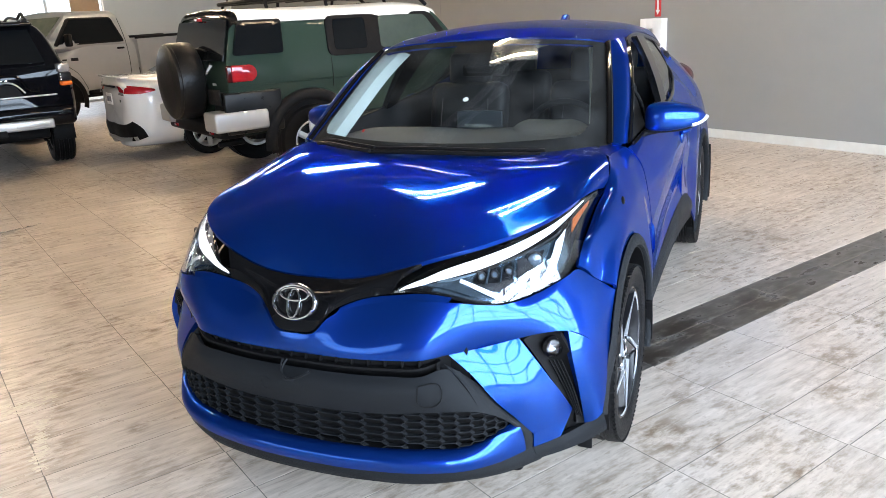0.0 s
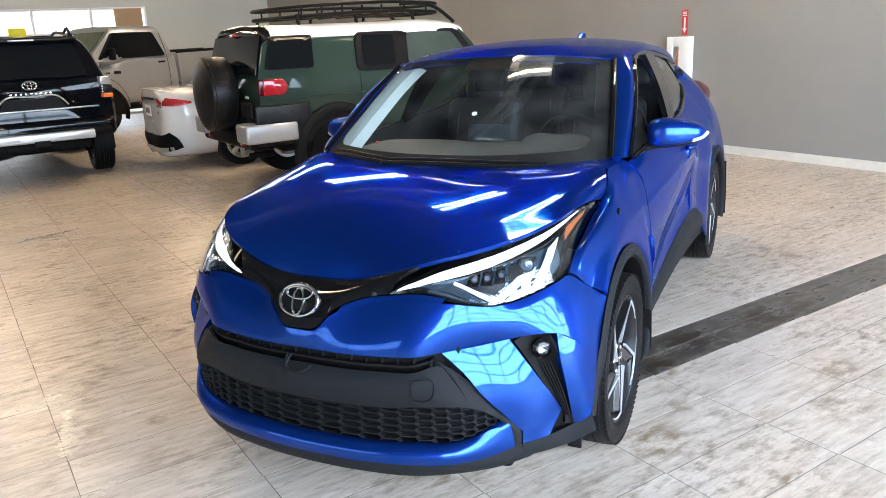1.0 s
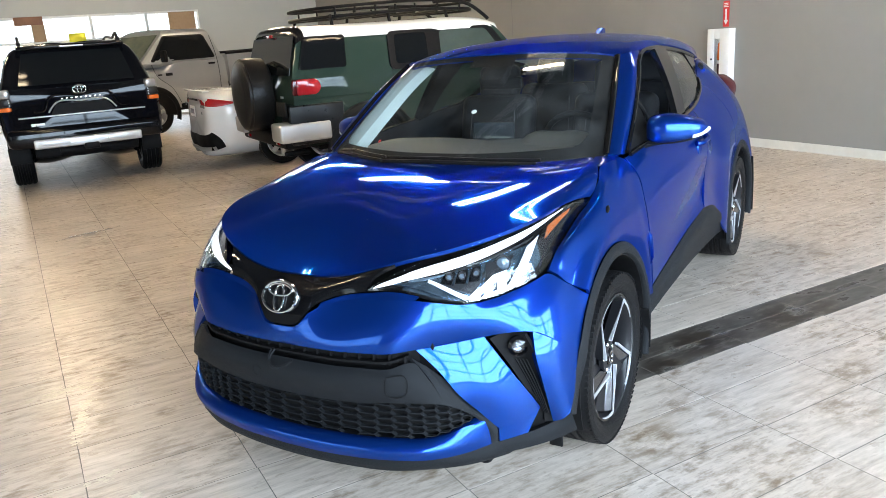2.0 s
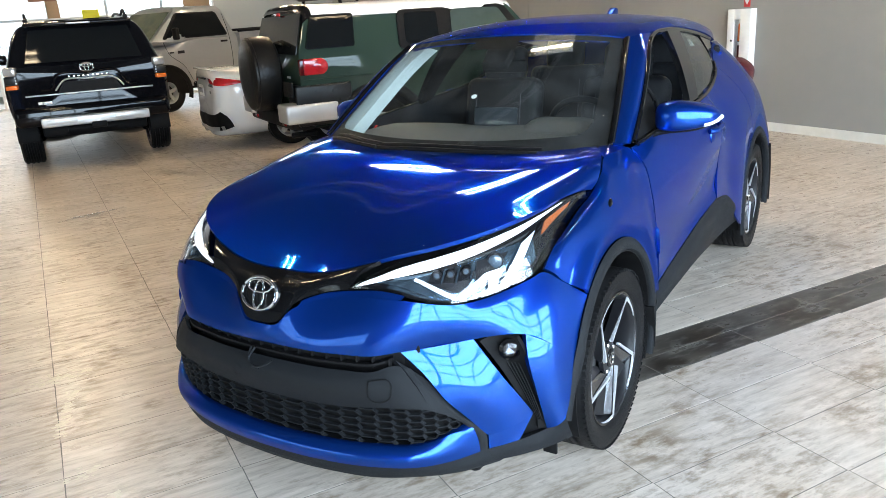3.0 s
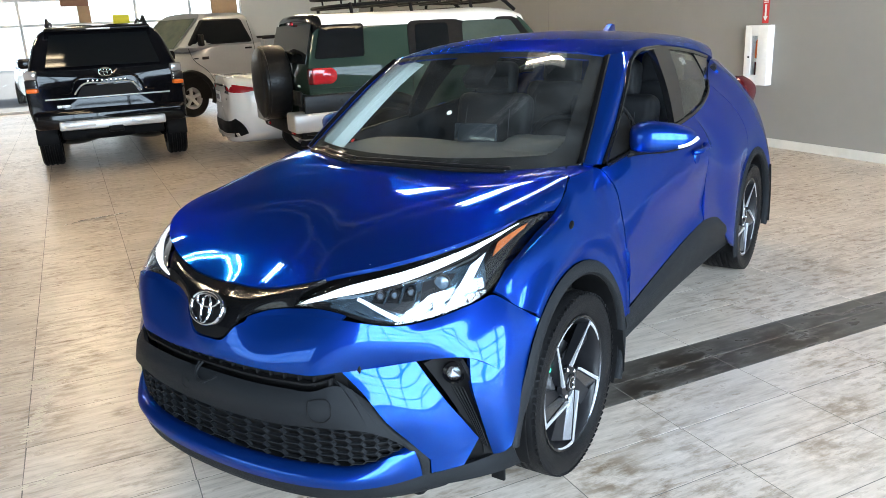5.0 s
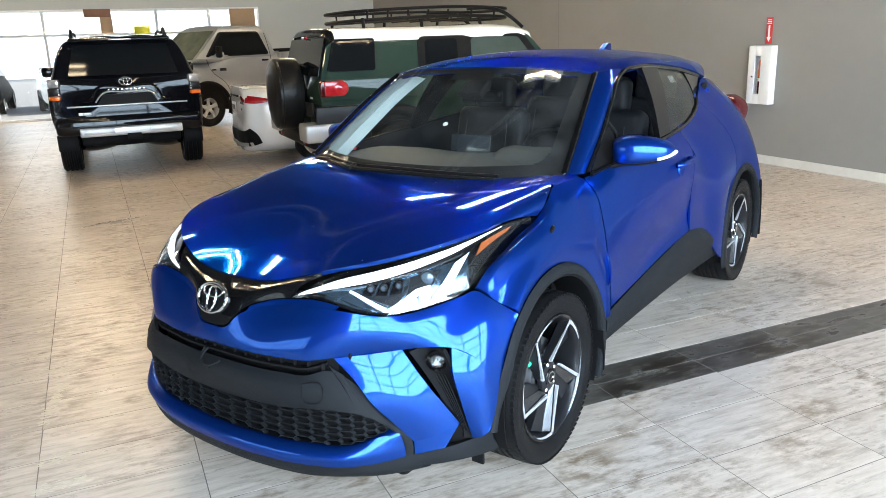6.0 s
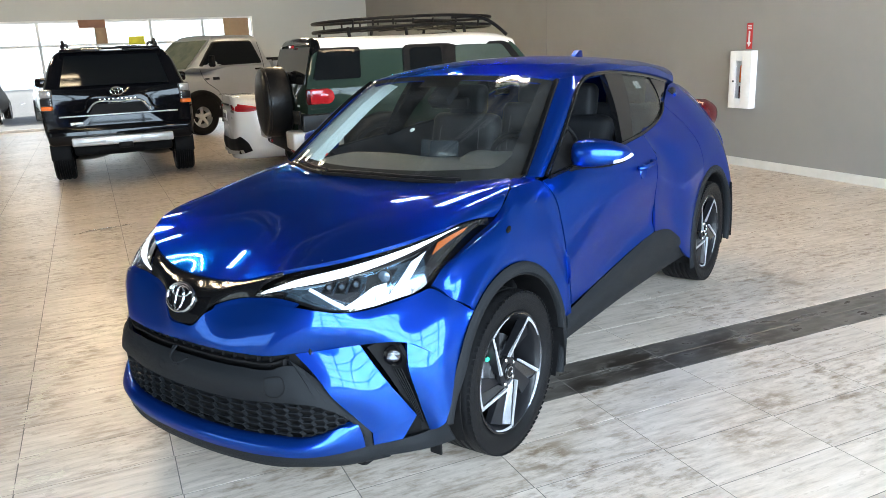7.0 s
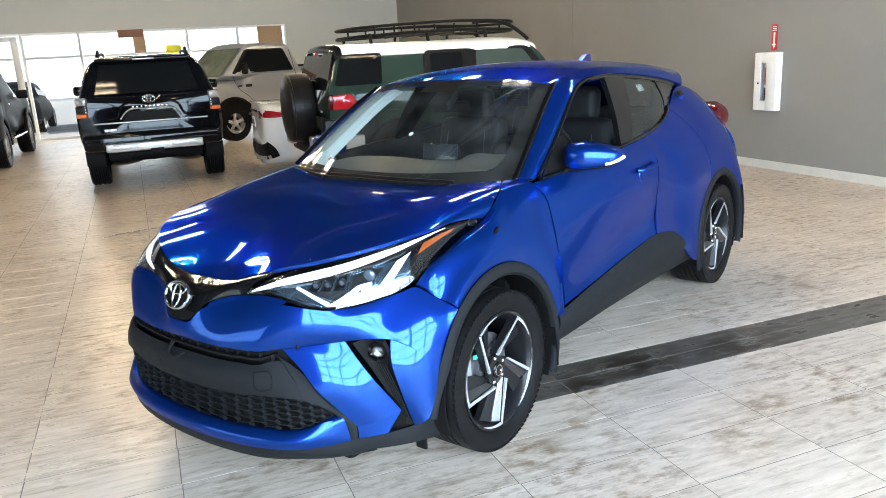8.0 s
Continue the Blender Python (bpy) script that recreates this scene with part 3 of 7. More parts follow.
# ---- the blue car ----
def make_wheel(parent, m, steer=0.0):
    """Tyre, two-tone alloy rim, disc and caliper; the local x axis points outboard."""
    w = new("wheel")
    w.parent = parent
    w.matrix_parent_inverse = Matrix()
    w.matrix_basis = m
    R, W = 0.341, 0.1125
    prof = [(0.248, -0.105), (0.268, -0.130), (0.300, -0.137), (0.326, -0.128), (0.338, -0.110)]
    for x in (-0.078, -0.046, -0.014, 0.018, 0.052):
        prof += [(R, x - 0.009), (R - 0.008, x - 0.006), (R - 0.008, x + 0.006), (R, x + 0.009)]
    prof += [(0.339, 0.098), (0.329, 0.110), (0.305, 0.1140), (0.300, 0.1130), (0.296, W), (0.268, 0.108), (0.248, 0.090), (0.240, 0.07), (0.240, -0.07)]
    tyre = lathe("tyre", prof, 96, Matrix(), RUBBER, w)
    # shoulder blocks of the tread
    for sgn, row, half in ((-1, -0.108, 0.019), (1, 0.092, 0.021), (-1, -0.062, 0.006), (1, -0.030, 0.006), (-1, 0.002, 0.006), (1, 0.035, 0.007)):
        verts, faces = [], []
        for i in range(84):
            a = 2 * math.pi * (i + 40 * row) / 84
            m2 = Matrix.Rotation(a, 4, "X") @ Matrix.Translation((row, 0, R - 0.004)) @ Matrix.Rotation(radians(12 * sgn), 4, "Z")
            k = len(verts)
            for dx, dy, dz in itertools.product((-half, half), (-0.0092, 0.0092), (-0.006, 0.0036)):
                verts.append(m2 @ Vector((dx, dy, dz - (0.004 if half > 0.01 and dx * row > 0 and dz > 0 else 0))))
            faces += [(k, k + 1, k + 3, k + 2), (k + 4, k + 6, k + 7, k + 5), (k, k + 4, k + 5, k + 1), (k + 2, k + 3, k + 7, k + 6), (k + 1, k + 5, k + 7, k + 3), (k, k + 2, k + 6, k + 4)]
        raw("tread_rim", verts, faces, RUBBER, w)
    lathe("rim", [(0.248, 0.092), (0.252, 0.098), (0.248, 0.100), (0.238, 0.094), (0.228, 0.075), (0.215, 0.02), (0.215, -0.09), (0.234, -0.09), (0.240, 0.06)], 72, Matrix(), GUNMETAL, w)
    lathe("rim_lip", [(0.2485, 0.0985), (0.2515, 0.1), (0.2470, 0.1015), (0.242, 0.0975)], 72, Matrix(), DARKCHROME, w)
    for k in range(5):
        t = Matrix.Rotation(2 * math.pi * k / 5 + radians(36), 4, "X")

        def face(pts, x0, x1, name, mat, tilt=0.0):
            lean = (pts[-1][0] - pts[0][0]) / max(0.02, pts[-1][1] - pts[0][1])
            vs = [t @ Vector((x0, y, z)) for y, z in pts]
            vs += [t @ Vector((x1 - 0.022 * (1 - math.hypot(y, z) / 0.24) - tilt * max(0.0, y - pts[0][0] - (z - pts[0][1]) * lean), y, z)) for y, z in pts]
            n = len(pts)
            fs = [tuple(range(n))[::-1], tuple(range(n, 2 * n))] + [(i, (i + 1) % n, n + (i + 1) % n, n + i) for i in range(n)]
            raw(name, vs, fs, mat, w)
        # a thin machined edge that hooks along the rim, a smoked facet and a dark web inside the hook
        face([(-0.053, 0.056), (-0.045, 0.051), (0.011, 0.228), (0.0, 0.2425)], 0.055, 0.0955, "spoke_wall", GUNMETAL)
        face([(-0.053, 0.056), (-0.045, 0.051), (0.011, 0.228), (0.0, 0.2425)], 0.0957, 0.0985, "spoke_edge", SILVER)
        face([(-0.043, 0.050), (-0.020, 0.058), (0.052, 0.216), (0.0135, 0.226)], 0.040, 0.094, "spoke", FACET, 0.45)
        face([(-0.0195, 0.058), (0.006, 0.062), (0.112, 0.190), (0.0525, 0.216)], 0.030, 0.078, "spoke_web", GUNMETAL, 0.25)
        face([(0.2425 * math.sin(a), 0.2425 * math.cos(a)) for a in np.linspace(0.58, 0.03, 8)] + [(r * math.sin(a), r * math.cos(a)) for r, a in zip(np.linspace(0.229, 0.239, 8), np.linspace(0.055, 0.58, 8))], 0.0955, 0.0985, "rim_flash", SILVER)
    lathe("hub", [(0.0, 0.06), (0.062, 0.06), (0.06, 0.078), (0.036, 0.082), (0.034, 0.076), (0.0, 0.077)], 40, Matrix(), GUNMETAL, w)
    lathe("centre_cap", [(0.0, 0.07), (0.033, 0.07), (0.032, 0.083), (0.026, 0.088), (0.0, 0.089)], 32, Matrix(), GLOSS, w)
    lathe("cap_ring", [(0.020, 0.088), (0.0245, 0.0885), (0.024, 0.0905), (0.0205, 0.0905)], 32, Matrix(), CHROME, w)
    for k in range(5):
        a = 2 * math.pi * k / 5 + 0.5
        lathe("lug_nut", [(0.0, 0.06), (0.011, 0.06), (0.0105, 0.078), (0.006, 0.082), (0.0, 0.082)], 6, Matrix.Translation((0, 0.052 * math.cos(a), 0.052 * math.sin(a))), CHROME, w)
    lathe("brake_disc", [(0.05, 0.0), (0.148, 0.0), (0.148, 0.022), (0.09, 0.022), (0.085, 0.045), (0.05, 0.045)], 48, Matrix(), BRAKE, w)
    cal = bmesh.new()
    box_bm(cal, (0.06, 0.06, 0.13), Matrix.Translation((0.010, -0.145, 0.02)), 0.015)
    part("brake_caliper", cal, SILVER, w)
    mk = bmesh.new()
    box_bm(mk, (0.012, 0.022, 0.018), Matrix.Translation((0.052, -0.112, 0.090)), 0.004)
    part("paint_mark", mk, MINT, w, "small green paint mark")
    return w



SHIFT[0] = 0.030
car = thing("car", Matrix(), "blue compact crossover car with black lower cladding, wet from washing", "car")

# shared feature lines of the left half; x outboard, y rearward from the front axle, z up
HOOD_EDGE = [(0, -0.757, 0.826), (0.1, -0.764, 0.832), (0.2, -0.762, 0.850), (0.3, -0.738, 0.876), (0.4, -0.694, 0.901), (0.5, -0.628, 0.921), (0.6, -0.525, 0.944), (0.66, -0.42, 0.960), (0.704, -0.28, 0.974), (0.728, -0.15, 0.981), (0.742, -0.03, 0.976), (0.748, 0.055, 0.962)]
LAMP_LOW = [(0.285, -0.803, 0.813), (0.36, -0.795, 0.820), (0.42, -0.787, 0.820), (0.48, -0.772, 0.807), (0.54, -0.745, 0.788), (0.60, -0.698, 0.775), (0.65, -0.632, 0.774), (0.70, -0.55, 0.784), (0.742, -0.455, 0.802), (0.755, -0.385, 0.828), (0.752, -0.30, 0.856), (0.747, -0.20, 0.888), (0.744, -0.10, 0.916), (0.748, 0.055, 0.950)]
LAMP_TOP = [(0.355, -0.757, 0.858), (0.43, -0.700, 0.890), (0.51, -0.630, 0.913), (0.60, -0.532, 0.938), (0.66, -0.427, 0.955), (0.704, -0.287, 0.969), (0.729, -0.15, 0.976), (0.743, -0.03, 0.971), (0.748, 0.052, 0.958)]
SLOT_TOP = [(0, -0.909, 0.627), (0.1, -0.907, 0.627), (0.2, -0.900, 0.627), (0.3, -0.884, 0.628), (0.4, -0.859, 0.631), (0.465, -0.812, 0.637)]
BAR_TOP = [(0, -0.906, 0.573), (0.2, -0.897, 0.573), (0.3, -0.885, 0.576), (0.4, -0.867, 0.582), (0.455, -0.833, 0.598)]
GRILLE_TOP = [(0, -0.926, 0.452), (0.2, -0.913, 0.453), (0.3, -0.901, 0.458), (0.4, -0.882, 0.468), (0.5, -0.852, 0.472), (0.56, -0.815, 0.462), (0.605, -0.768, 0.425), (0.635, -0.735, 0.394)]
GRILLE_LOW = [(0, -0.936, 0.332), (0.2, -0.926, 0.335), (0.3, -0.911, 0.335), (0.4, -0.883, 0.336), (0.5, -0.842, 0.337), (0.56, -0.808, 0.351), (0.605, -0.768, 0.374), (0.640, -0.733, 0.391)]
LIP_LOW = [(0, -0.957, 0.268), (0.2, -0.947, 0.270), (0.4, -0.906, 0.272), (0.52, -0.855, 0.274), (0.6, -0.790, 0.279), (0.668, -0.706, 0.288)]
HOOD_REAR = [(0, 0.17, 1.052), (0.2, 0.18, 1.053), (0.4, 0.225, 1.056), (0.55, 0.285, 1.062), (0.61, 0.315, 1.066), (0.658, 0.342, 1.069)]
SCREEN_TOP = [(0, 0.85, 1.492), (0.2, 0.856, 1.489), (0.4, 0.886, 1.478), (0.53, 0.925, 1.462), (0.58, 0.955, 1.450)]

# bonnet: lines from its leading edge back, with a low middle and raised flanks
bonnet = whole("bonnet", [
    HOOD_EDGE,
    [(0, -0.62, 0.902), (0.2, -0.62, 0.908), (0.36, -0.58, 0.924), (0.52, -0.49, 0.950), (0.64, -0.34, 0.980), (0.72, -0.10, 0.992), (0.757, 0.088, 0.985)],
    [(0, -0.36, 0.972), (0.2, -0.36, 0.975), (0.38, -0.33, 0.984), (0.54, -0.25, 1.001), (0.66, -0.13, 1.010), (0.735, 0.04, 1.006), (0.752, 0.135, 1.016)],
    [(0, -0.08, 1.025), (0.2, -0.08, 1.026), (0.40, -0.05, 1.032), (0.56, 0.02, 1.043), (0.64, 0.10, 1.047), (0.70, 0.19, 1.050), (0.724, 0.226, 1.050)],
    HOOD_REAR], 40, 28, BLUE, car, 0.014, 0.002, even=(6, 3))

# black trim under the bonnet's edge, dipping to a point below the badge
TRIM_LOW = [(0, -0.903, 0.694), (0.045, -0.901, 0.700), (0.095, -0.878, 0.752), (0.14, -0.848, 0.778), (0.2, -0.822, 0.797), (0.285, -0.804, 0.812)]
TRIM_TOP = HOOD_EDGE[:4] + [(0.352, -0.718, 0.889)]
whole("nose_trim", [[(x, y - 0.002, z - 0.003) for x, y, z in TRIM_TOP], [(0, -0.845, 0.790), (0.09, -0.842, 0.800), (0.2, -0.812, 0.828), (0.30, -0.785, 0.848)], TRIM_LOW], 30, 12, GLOSS, car, 0.012, 0.0, "gloss black nose trim")

# badge: an outer ring, two inner ovals, a black dish
bd = new("badge")
bd.parent = car
bd.matrix_basis = Matrix.Translation((0, -0.893, 0.790)) @ Matrix.Rotation(radians(-24), 4, "X")
bd["label"] = "chrome oval badge on the nose"


def oval(name, cx, cz, a, b, r, parent, y=0.0):
    pts = [(cx + a * math.cos(q), y, cz + b * math.sin(q)) for q in np.linspace(0, 2 * math.pi, 41)]
    tube(name, pts, r, CHROME, parent, sides=8, smooth=False, closed=True)


lathe("dish", [(0.0, 0.0), (1.0, 0.0), (0.96, 0.006), (0.0, 0.010)], 40, Matrix.Rotation(radians(-90), 4, "Z") @ Matrix.Diagonal((1, 0.078, 0.056, 1)), GLOSS, bd)
oval("ring", 0, 0, 0.074, 0.052, 0.0055, bd, -0.012)
oval("upright_oval", 0, -0.004, 0.021, 0.044, 0.0042, bd, -0.014)
oval("level_oval", 0, 0.024, 0.050, 0.020, 0.0042, bd, -0.014)

# upper bumper, its ledge below the lamps, and the corner
CREST = [(0, -0.906, 0.690), (0.05, -0.905, 0.694), (0.10, -0.880, 0.742), (0.14, -0.853, 0.762), (0.2, -0.829, 0.776), (0.3, -0.813, 0.790), (0.4, -0.804, 0.798), (0.47, -0.785, 0.795), (0.54, -0.752, 0.783), (0.60, -0.703, 0.770), (0.65, -0.637, 0.769), (0.70, -0.555, 0.779), (0.744, -0.455, 0.793), (0.758, -0.405, 0.798), (0.802, -0.354, 0.756), (0.820, -0.327, 0.734), (0.861, -0.283, 0.692)]
whole("front_bumper", [
    CREST,
    [(0, -0.914, 0.665), (0.08, -0.900, 0.692), (0.2, -0.867, 0.712), (0.3, -0.854, 0.724), (0.4, -0.838, 0.730), (0.5, -0.796, 0.730), (0.6, -0.722, 0.724), (0.68, -0.635, 0.726), (0.762, -0.500, 0.728), (0.822, -0.420, 0.682), (0.862, -0.342, 0.628)],
    [(0, -0.913, 0.640), (0.1, -0.907, 0.648), (0.2, -0.894, 0.655), (0.3, -0.880, 0.660), (0.4, -0.857, 0.664), (0.5, -0.795, 0.672), (0.6, -0.718, 0.683), (0.70, -0.624, 0.686), (0.768, -0.545, 0.678), (0.830, -0.462, 0.625), (0.864, -0.386, 0.560)],
    SLOT_TOP + [(0.55, -0.742, 0.643), (0.63, -0.678, 0.651), (0.70, -0.622, 0.656), (0.770, -0.566, 0.650), (0.832, -0.488, 0.588), (0.865, -0.418, 0.50)]], 72, 20, BLUE, car, 0.02, 0.0, even=(22, 4))
pair("bumper_ledge", [[(0.12, -0.866, 0.751), (0.2, -0.828, 0.775), (0.3, -0.812, 0.789), (0.4, -0.803, 0.797), (0.46, -0.787, 0.794)], [(0.13, -0.852, 0.770), (0.2, -0.820, 0.793), (0.3, -0.800, 0.808), (0.4, -0.787, 0.816), (0.47, -0.772, 0.806)]], 16, 4, BLUE, car, 0.01, 0.0)
pair("bumper_corner", [
    [(0.770, -0.566, 0.650), (0.786, -0.588, 0.585), (0.803, -0.568, 0.46), (0.810, -0.515, 0.305)],
    [(0.832, -0.488, 0.588), (0.838, -0.505, 0.53), (0.842, -0.515, 0.44), (0.845, -0.508, 0.32)],
    [(0.865, -0.418, 0.50), (0.866, -0.437, 0.45), (0.866, -0.458, 0.39), (0.862, -0.487, 0.335)]], 24, 14, BLUE, car, 0.02, 0.0, even=(4, 3))
pair("bumper_blade", [
    [(0.466, -0.806, 0.634), (0.538, -0.789, 0.562), (0.593, -0.772, 0.486), (0.644, -0.730, 0.412), (0.688, -0.685, 0.338)],
    [(0.556, -0.742, 0.6435), (0.615, -0.734, 0.575), (0.668, -0.712, 0.497), (0.708, -0.672, 0.424), (0.739, -0.628, 0.350)],
    [(0.642, -0.667, 0.6515), (0.686, -0.654, 0.585), (0.726, -0.626, 0.510), (0.755, -0.588, 0.440), (0.777, -0.545, 0.368)]], 28, 12, BLUE, car, 0.02, 0.0)
pair("blade_foot", [
    [(0.688, -0.6845, 0.337), (0.735, -0.6215, 0.349), (0.777, -0.5445, 0.367)],
    [(0.687, -0.682, 0.290), (0.722, -0.637, 0.290), (0.752, -0.598, 0.292)]], 10, 5, BLUE, car, 0.015, 0.0)

# air intake slot, the dark bar over the plate, the side trims, the lip and the valance
whole("intake", [[(x, y + 0.035, z + 0.01) for x, y, z in SLOT_TOP], [(x, y + 0.05, z - 0.09) for x, y, z in BAR_TOP]], 24, 3, BLACK, car, 0.005, 0.0, centre=(0, 3, 0.6))
box("slot_back", (1.06, 0.02, 0.14), Matrix.Translation((-0.015, -0.77, 0.595)), BLACK, car, bevel=0.004)
whole("intake_slat", [[(x * 0.98, y + 0.012, z + 0.020) for x, y, z in BAR_TOP], [(x * 0.98, y + 0.012, z + 0.012) for x, y, z in BAR_TOP]], 24, 2, BLACK, car, 0.02, 0.0)
for k in range(-8, 9):
    x = k * 0.055
    y = -0.905 + 0.22 * x * x
    box("intake_rib", (0.004, 0.016, 0.034), Matrix.Translation((x, y + 0.030, 0.602)), BLACK, car, bevel=0.001)
whole("bumper_bar", [
    BAR_TOP + [(0.50, -0.806, 0.586)],
    [(0, -0.934, 0.545), (0.2, -0.924, 0.546), (0.3, -0.910, 0.549), (0.4, -0.888, 0.553), (0.47, -0.853, 0.553), (0.525, -0.806, 0.552)],
    [(0, -0.938, 0.495), (0.2, -0.926, 0.497), (0.3, -0.913, 0.502), (0.4, -0.892, 0.508), (0.5, -0.848, 0.509), (0.565, -0.796, 0.500)],
    GRILLE_TOP[:5] + [(0.56, -0.815, 0.462), (0.595, -0.780, 0.437)]], 36, 10, PLASTIC, car, 0.015, 0.0, "matt dark grey plate bar")
pair("side_trim", [
    [(0.455, -0.822, 0.612), (0.535, -0.782, 0.545), (0.61, -0.737, 0.440), (0.684, -0.688, 0.340), (0.682, -0.685, 0.286)],
    [(0.52, -0.822, 0.548), (0.575, -0.785, 0.490), (0.628, -0.745, 0.418), (0.674, -0.702, 0.337), (0.672, -0.698, 0.286)],
    [(0.56, -0.812, 0.470), (0.598, -0.778, 0.436), (0.632, -0.740, 0.396), (0.665, -0.708, 0.334), (0.664, -0.704, 0.287)]], 20, 6, PLASTIC, car, 0.015, 0.0, "matt dark grey trim")
whole("bumper_lip", [
    [(x * 0.99, y + 0.014, z - 0.001) for x, y, z in GRILLE_LOW],
    GRILLE_LOW[:-1] + [(0.655, -0.722, 0.378)],
    [(0, -0.966, 0.308), (0.2, -0.956, 0.309), (0.4, -0.915, 0.311), (0.52, -0.864, 0.312), (0.6, -0.802, 0.322), (0.664, -0.713, 0.343)],
    LIP_LOW], 44, 10, BLUE, car, 0.015, 0.0)
whole("grille_floor", [[(x * 0.99, y + 0.013, z - 0.002) for x, y, z in GRILLE_LOW], [(x * 0.97, y + 0.085, z - 0.006) for x, y, z in GRILLE_LOW]], 40, 3, BLACK, car, 0.008, 0.0, centre=(0, -0.8, -3))
whole("valance", [
    [(x, y + 0.004, z) for x, y, z in LIP_LOW] + [(0.69, -0.676, 0.290)],
    [(0, -0.948, 0.238), (0.2, -0.938, 0.239), (0.4, -0.897, 0.240), (0.6, -0.782, 0.242), (0.695, -0.662, 0.238)],
    [(0, -0.78, 0.195), (0.3, -0.77, 0.195), (0.6, -0.68, 0.2), (0.69, -0.60, 0.205)]], 36, 8, PLASTIC, car, 0.012, 0.0, "dark plastic valance")
pair("corner_valance", [
    [(0.686, -0.684, 0.288), (0.75, -0.603, 0.292), (0.812, -0.518, 0.305), (0.866, -0.487, 0.336)],
    [(0.692, -0.676, 0.262), (0.755, -0.598, 0.262), (0.822, -0.512, 0.268), (0.872, -0.470, 0.290)],
    [(0.692, -0.662, 0.236), (0.755, -0.585, 0.232), (0.822, -0.50, 0.236), (0.866, -0.435, 0.245)]], 14, 6, PLASTIC, car, 0.02, 0.0, "dark plastic corner trim")
for s in (1, -1):
    box("air_dam", (0.05, 0.012, 0.06), Matrix.Translation((s * 0.80, -0.47, 0.215)), BLACK, car, bevel=0.004)

# honeycomb grille on a curved sheet
backing = loft([[(x, y + 0.045, z + 0.012) for x, y, z in GRILLE_TOP], [(x, y + 0.05, z - 0.012) for x, y, z in GRILLE_LOW]], 40, 12)
sheet("grille_backing", np.concatenate([mirrored(backing)[:, :0:-1], backing], 1), BLACK, car, 0.004, 0.0, (0, 3, 0.6))


def honeycomb():
    g = loft([[(x, y + 0.012, z) for x, y, z in GRILLE_TOP], [(x, y + 0.016, z) for x, y, z in GRILLE_LOW]], 81, 21)
    g = np.concatenate([mirrored(g)[:, :0:-1], g], 1)
    nv, nu = g.shape[:2]
    xs = g[nv // 2, :, 0]

    def at(x, z):
        i = np.clip(np.interp(x, xs, np.arange(nu)), 0, nu - 1.001)
        i0 = int(i)
        col = g[:, i0] * (1 - i + i0) + g[:, i0 + 1] * (i - i0)
        y = np.interp(z, col[::-1, 2], col[::-1, 1])
        return Vector((x, y, z)), col[-1, 2] - 0.03 <= z <= col[0, 2] + 0.012
    verts, faces = [], []

    def warp(c):
        return math.copysign(0.088 * abs(c) - 0.0030 * c * c, c)

    def bar(a, b):
        (p, ok1), (q, ok2) = at(*a), at(*b)
        if not (ok1 and ok2) or max(abs(a[0]), abs(b[0])) > 0.634:
            return
        d = (q - p).normalized()
        side = d.cross(Vector((0, -1, 0))).normalized() * 0.0019
        k = len(verts)
        for base in (p, q):
            for sx, ny in ((-1, 0.013), (1, 0.013), (0.8, -0.001), (-0.8, -0.001)):
                verts.append(base + side * sx + Vector((0, ny, 0)))
        faces.extend([(k + i, k + (i + 1) % 4, k + 4 + (i + 1) % 4, k + 4 + i) for i in range(4)])
    pz = 0.0245
    for c in range(-11, 12):
        for row in range(-1, 8):
            z = 0.318 + (row + 0.5 * (c % 2)) * pz
            x0, x1, x2 = warp(c - 0.36), warp(c + 0.36), warp(c + 0.64)
            cuts = np.linspace(x0, x1, 3)
            for m0, m1 in zip(cuts, cuts[1:]):
                bar((m0, z), (m1, z))
            bar((x1, z), (x2, z + pz * 0.5))
            bar((x1, z), (x2, z - pz * 0.5))
    raw("grille_mesh", verts, faces, PLASTIC, car, "dark honeycomb lower grille")


honeycomb()
# tow-eye cover, the round blank and the tie left hanging on the bar
tube("tow_cover_seam", [(0.398, -0.8935, 0.558), (0.402, -0.8955, 0.500), (0.446, -0.880, 0.498), (0.458, -0.874, 0.508), (0.456, -0.866, 0.562), (0.398, -0.8925, 0.560)], 0.0018, BLACK, car, n=40, sides=5)
oval_pts = [(-0.12 + 0.018 * math.cos(q), -0.9395, 0.520 + 0.020 * math.sin(q)) for q in np.linspace(0.3, 5.4, 20)]
tube("round_blank_seam", oval_pts, 0.0010, BLACK, car, n=30, sides=5)
tube("plate_tie", [(-0.045, -0.915, 0.602), (-0.05, -0.945, 0.570), (-0.02, -0.955, 0.558), (0.02, -0.957, 0.566), (0.055, -0.945, 0.586)], 0.004, PLASTIC, car, n=20, sides=6)
tube("plate_tie", [(-0.062, -0.915, 0.600), (-0.055, -0.94, 0.575), (-0.04, -0.95, 0.552), (-0.01, -0.945, 0.545)], 0.004, PLASTIC, car, n=16, sides=6)

for s in (1, -1):
    box("bezel_back", (0.14, 0.02, 0.20), Matrix.Translation((s * 0.765 - (s < 0) * 0.03, -0.515, 0.36)) @ Matrix.Rotation(radians(35 * s), 4, "Z"), BLACK, car, bevel=0.004)
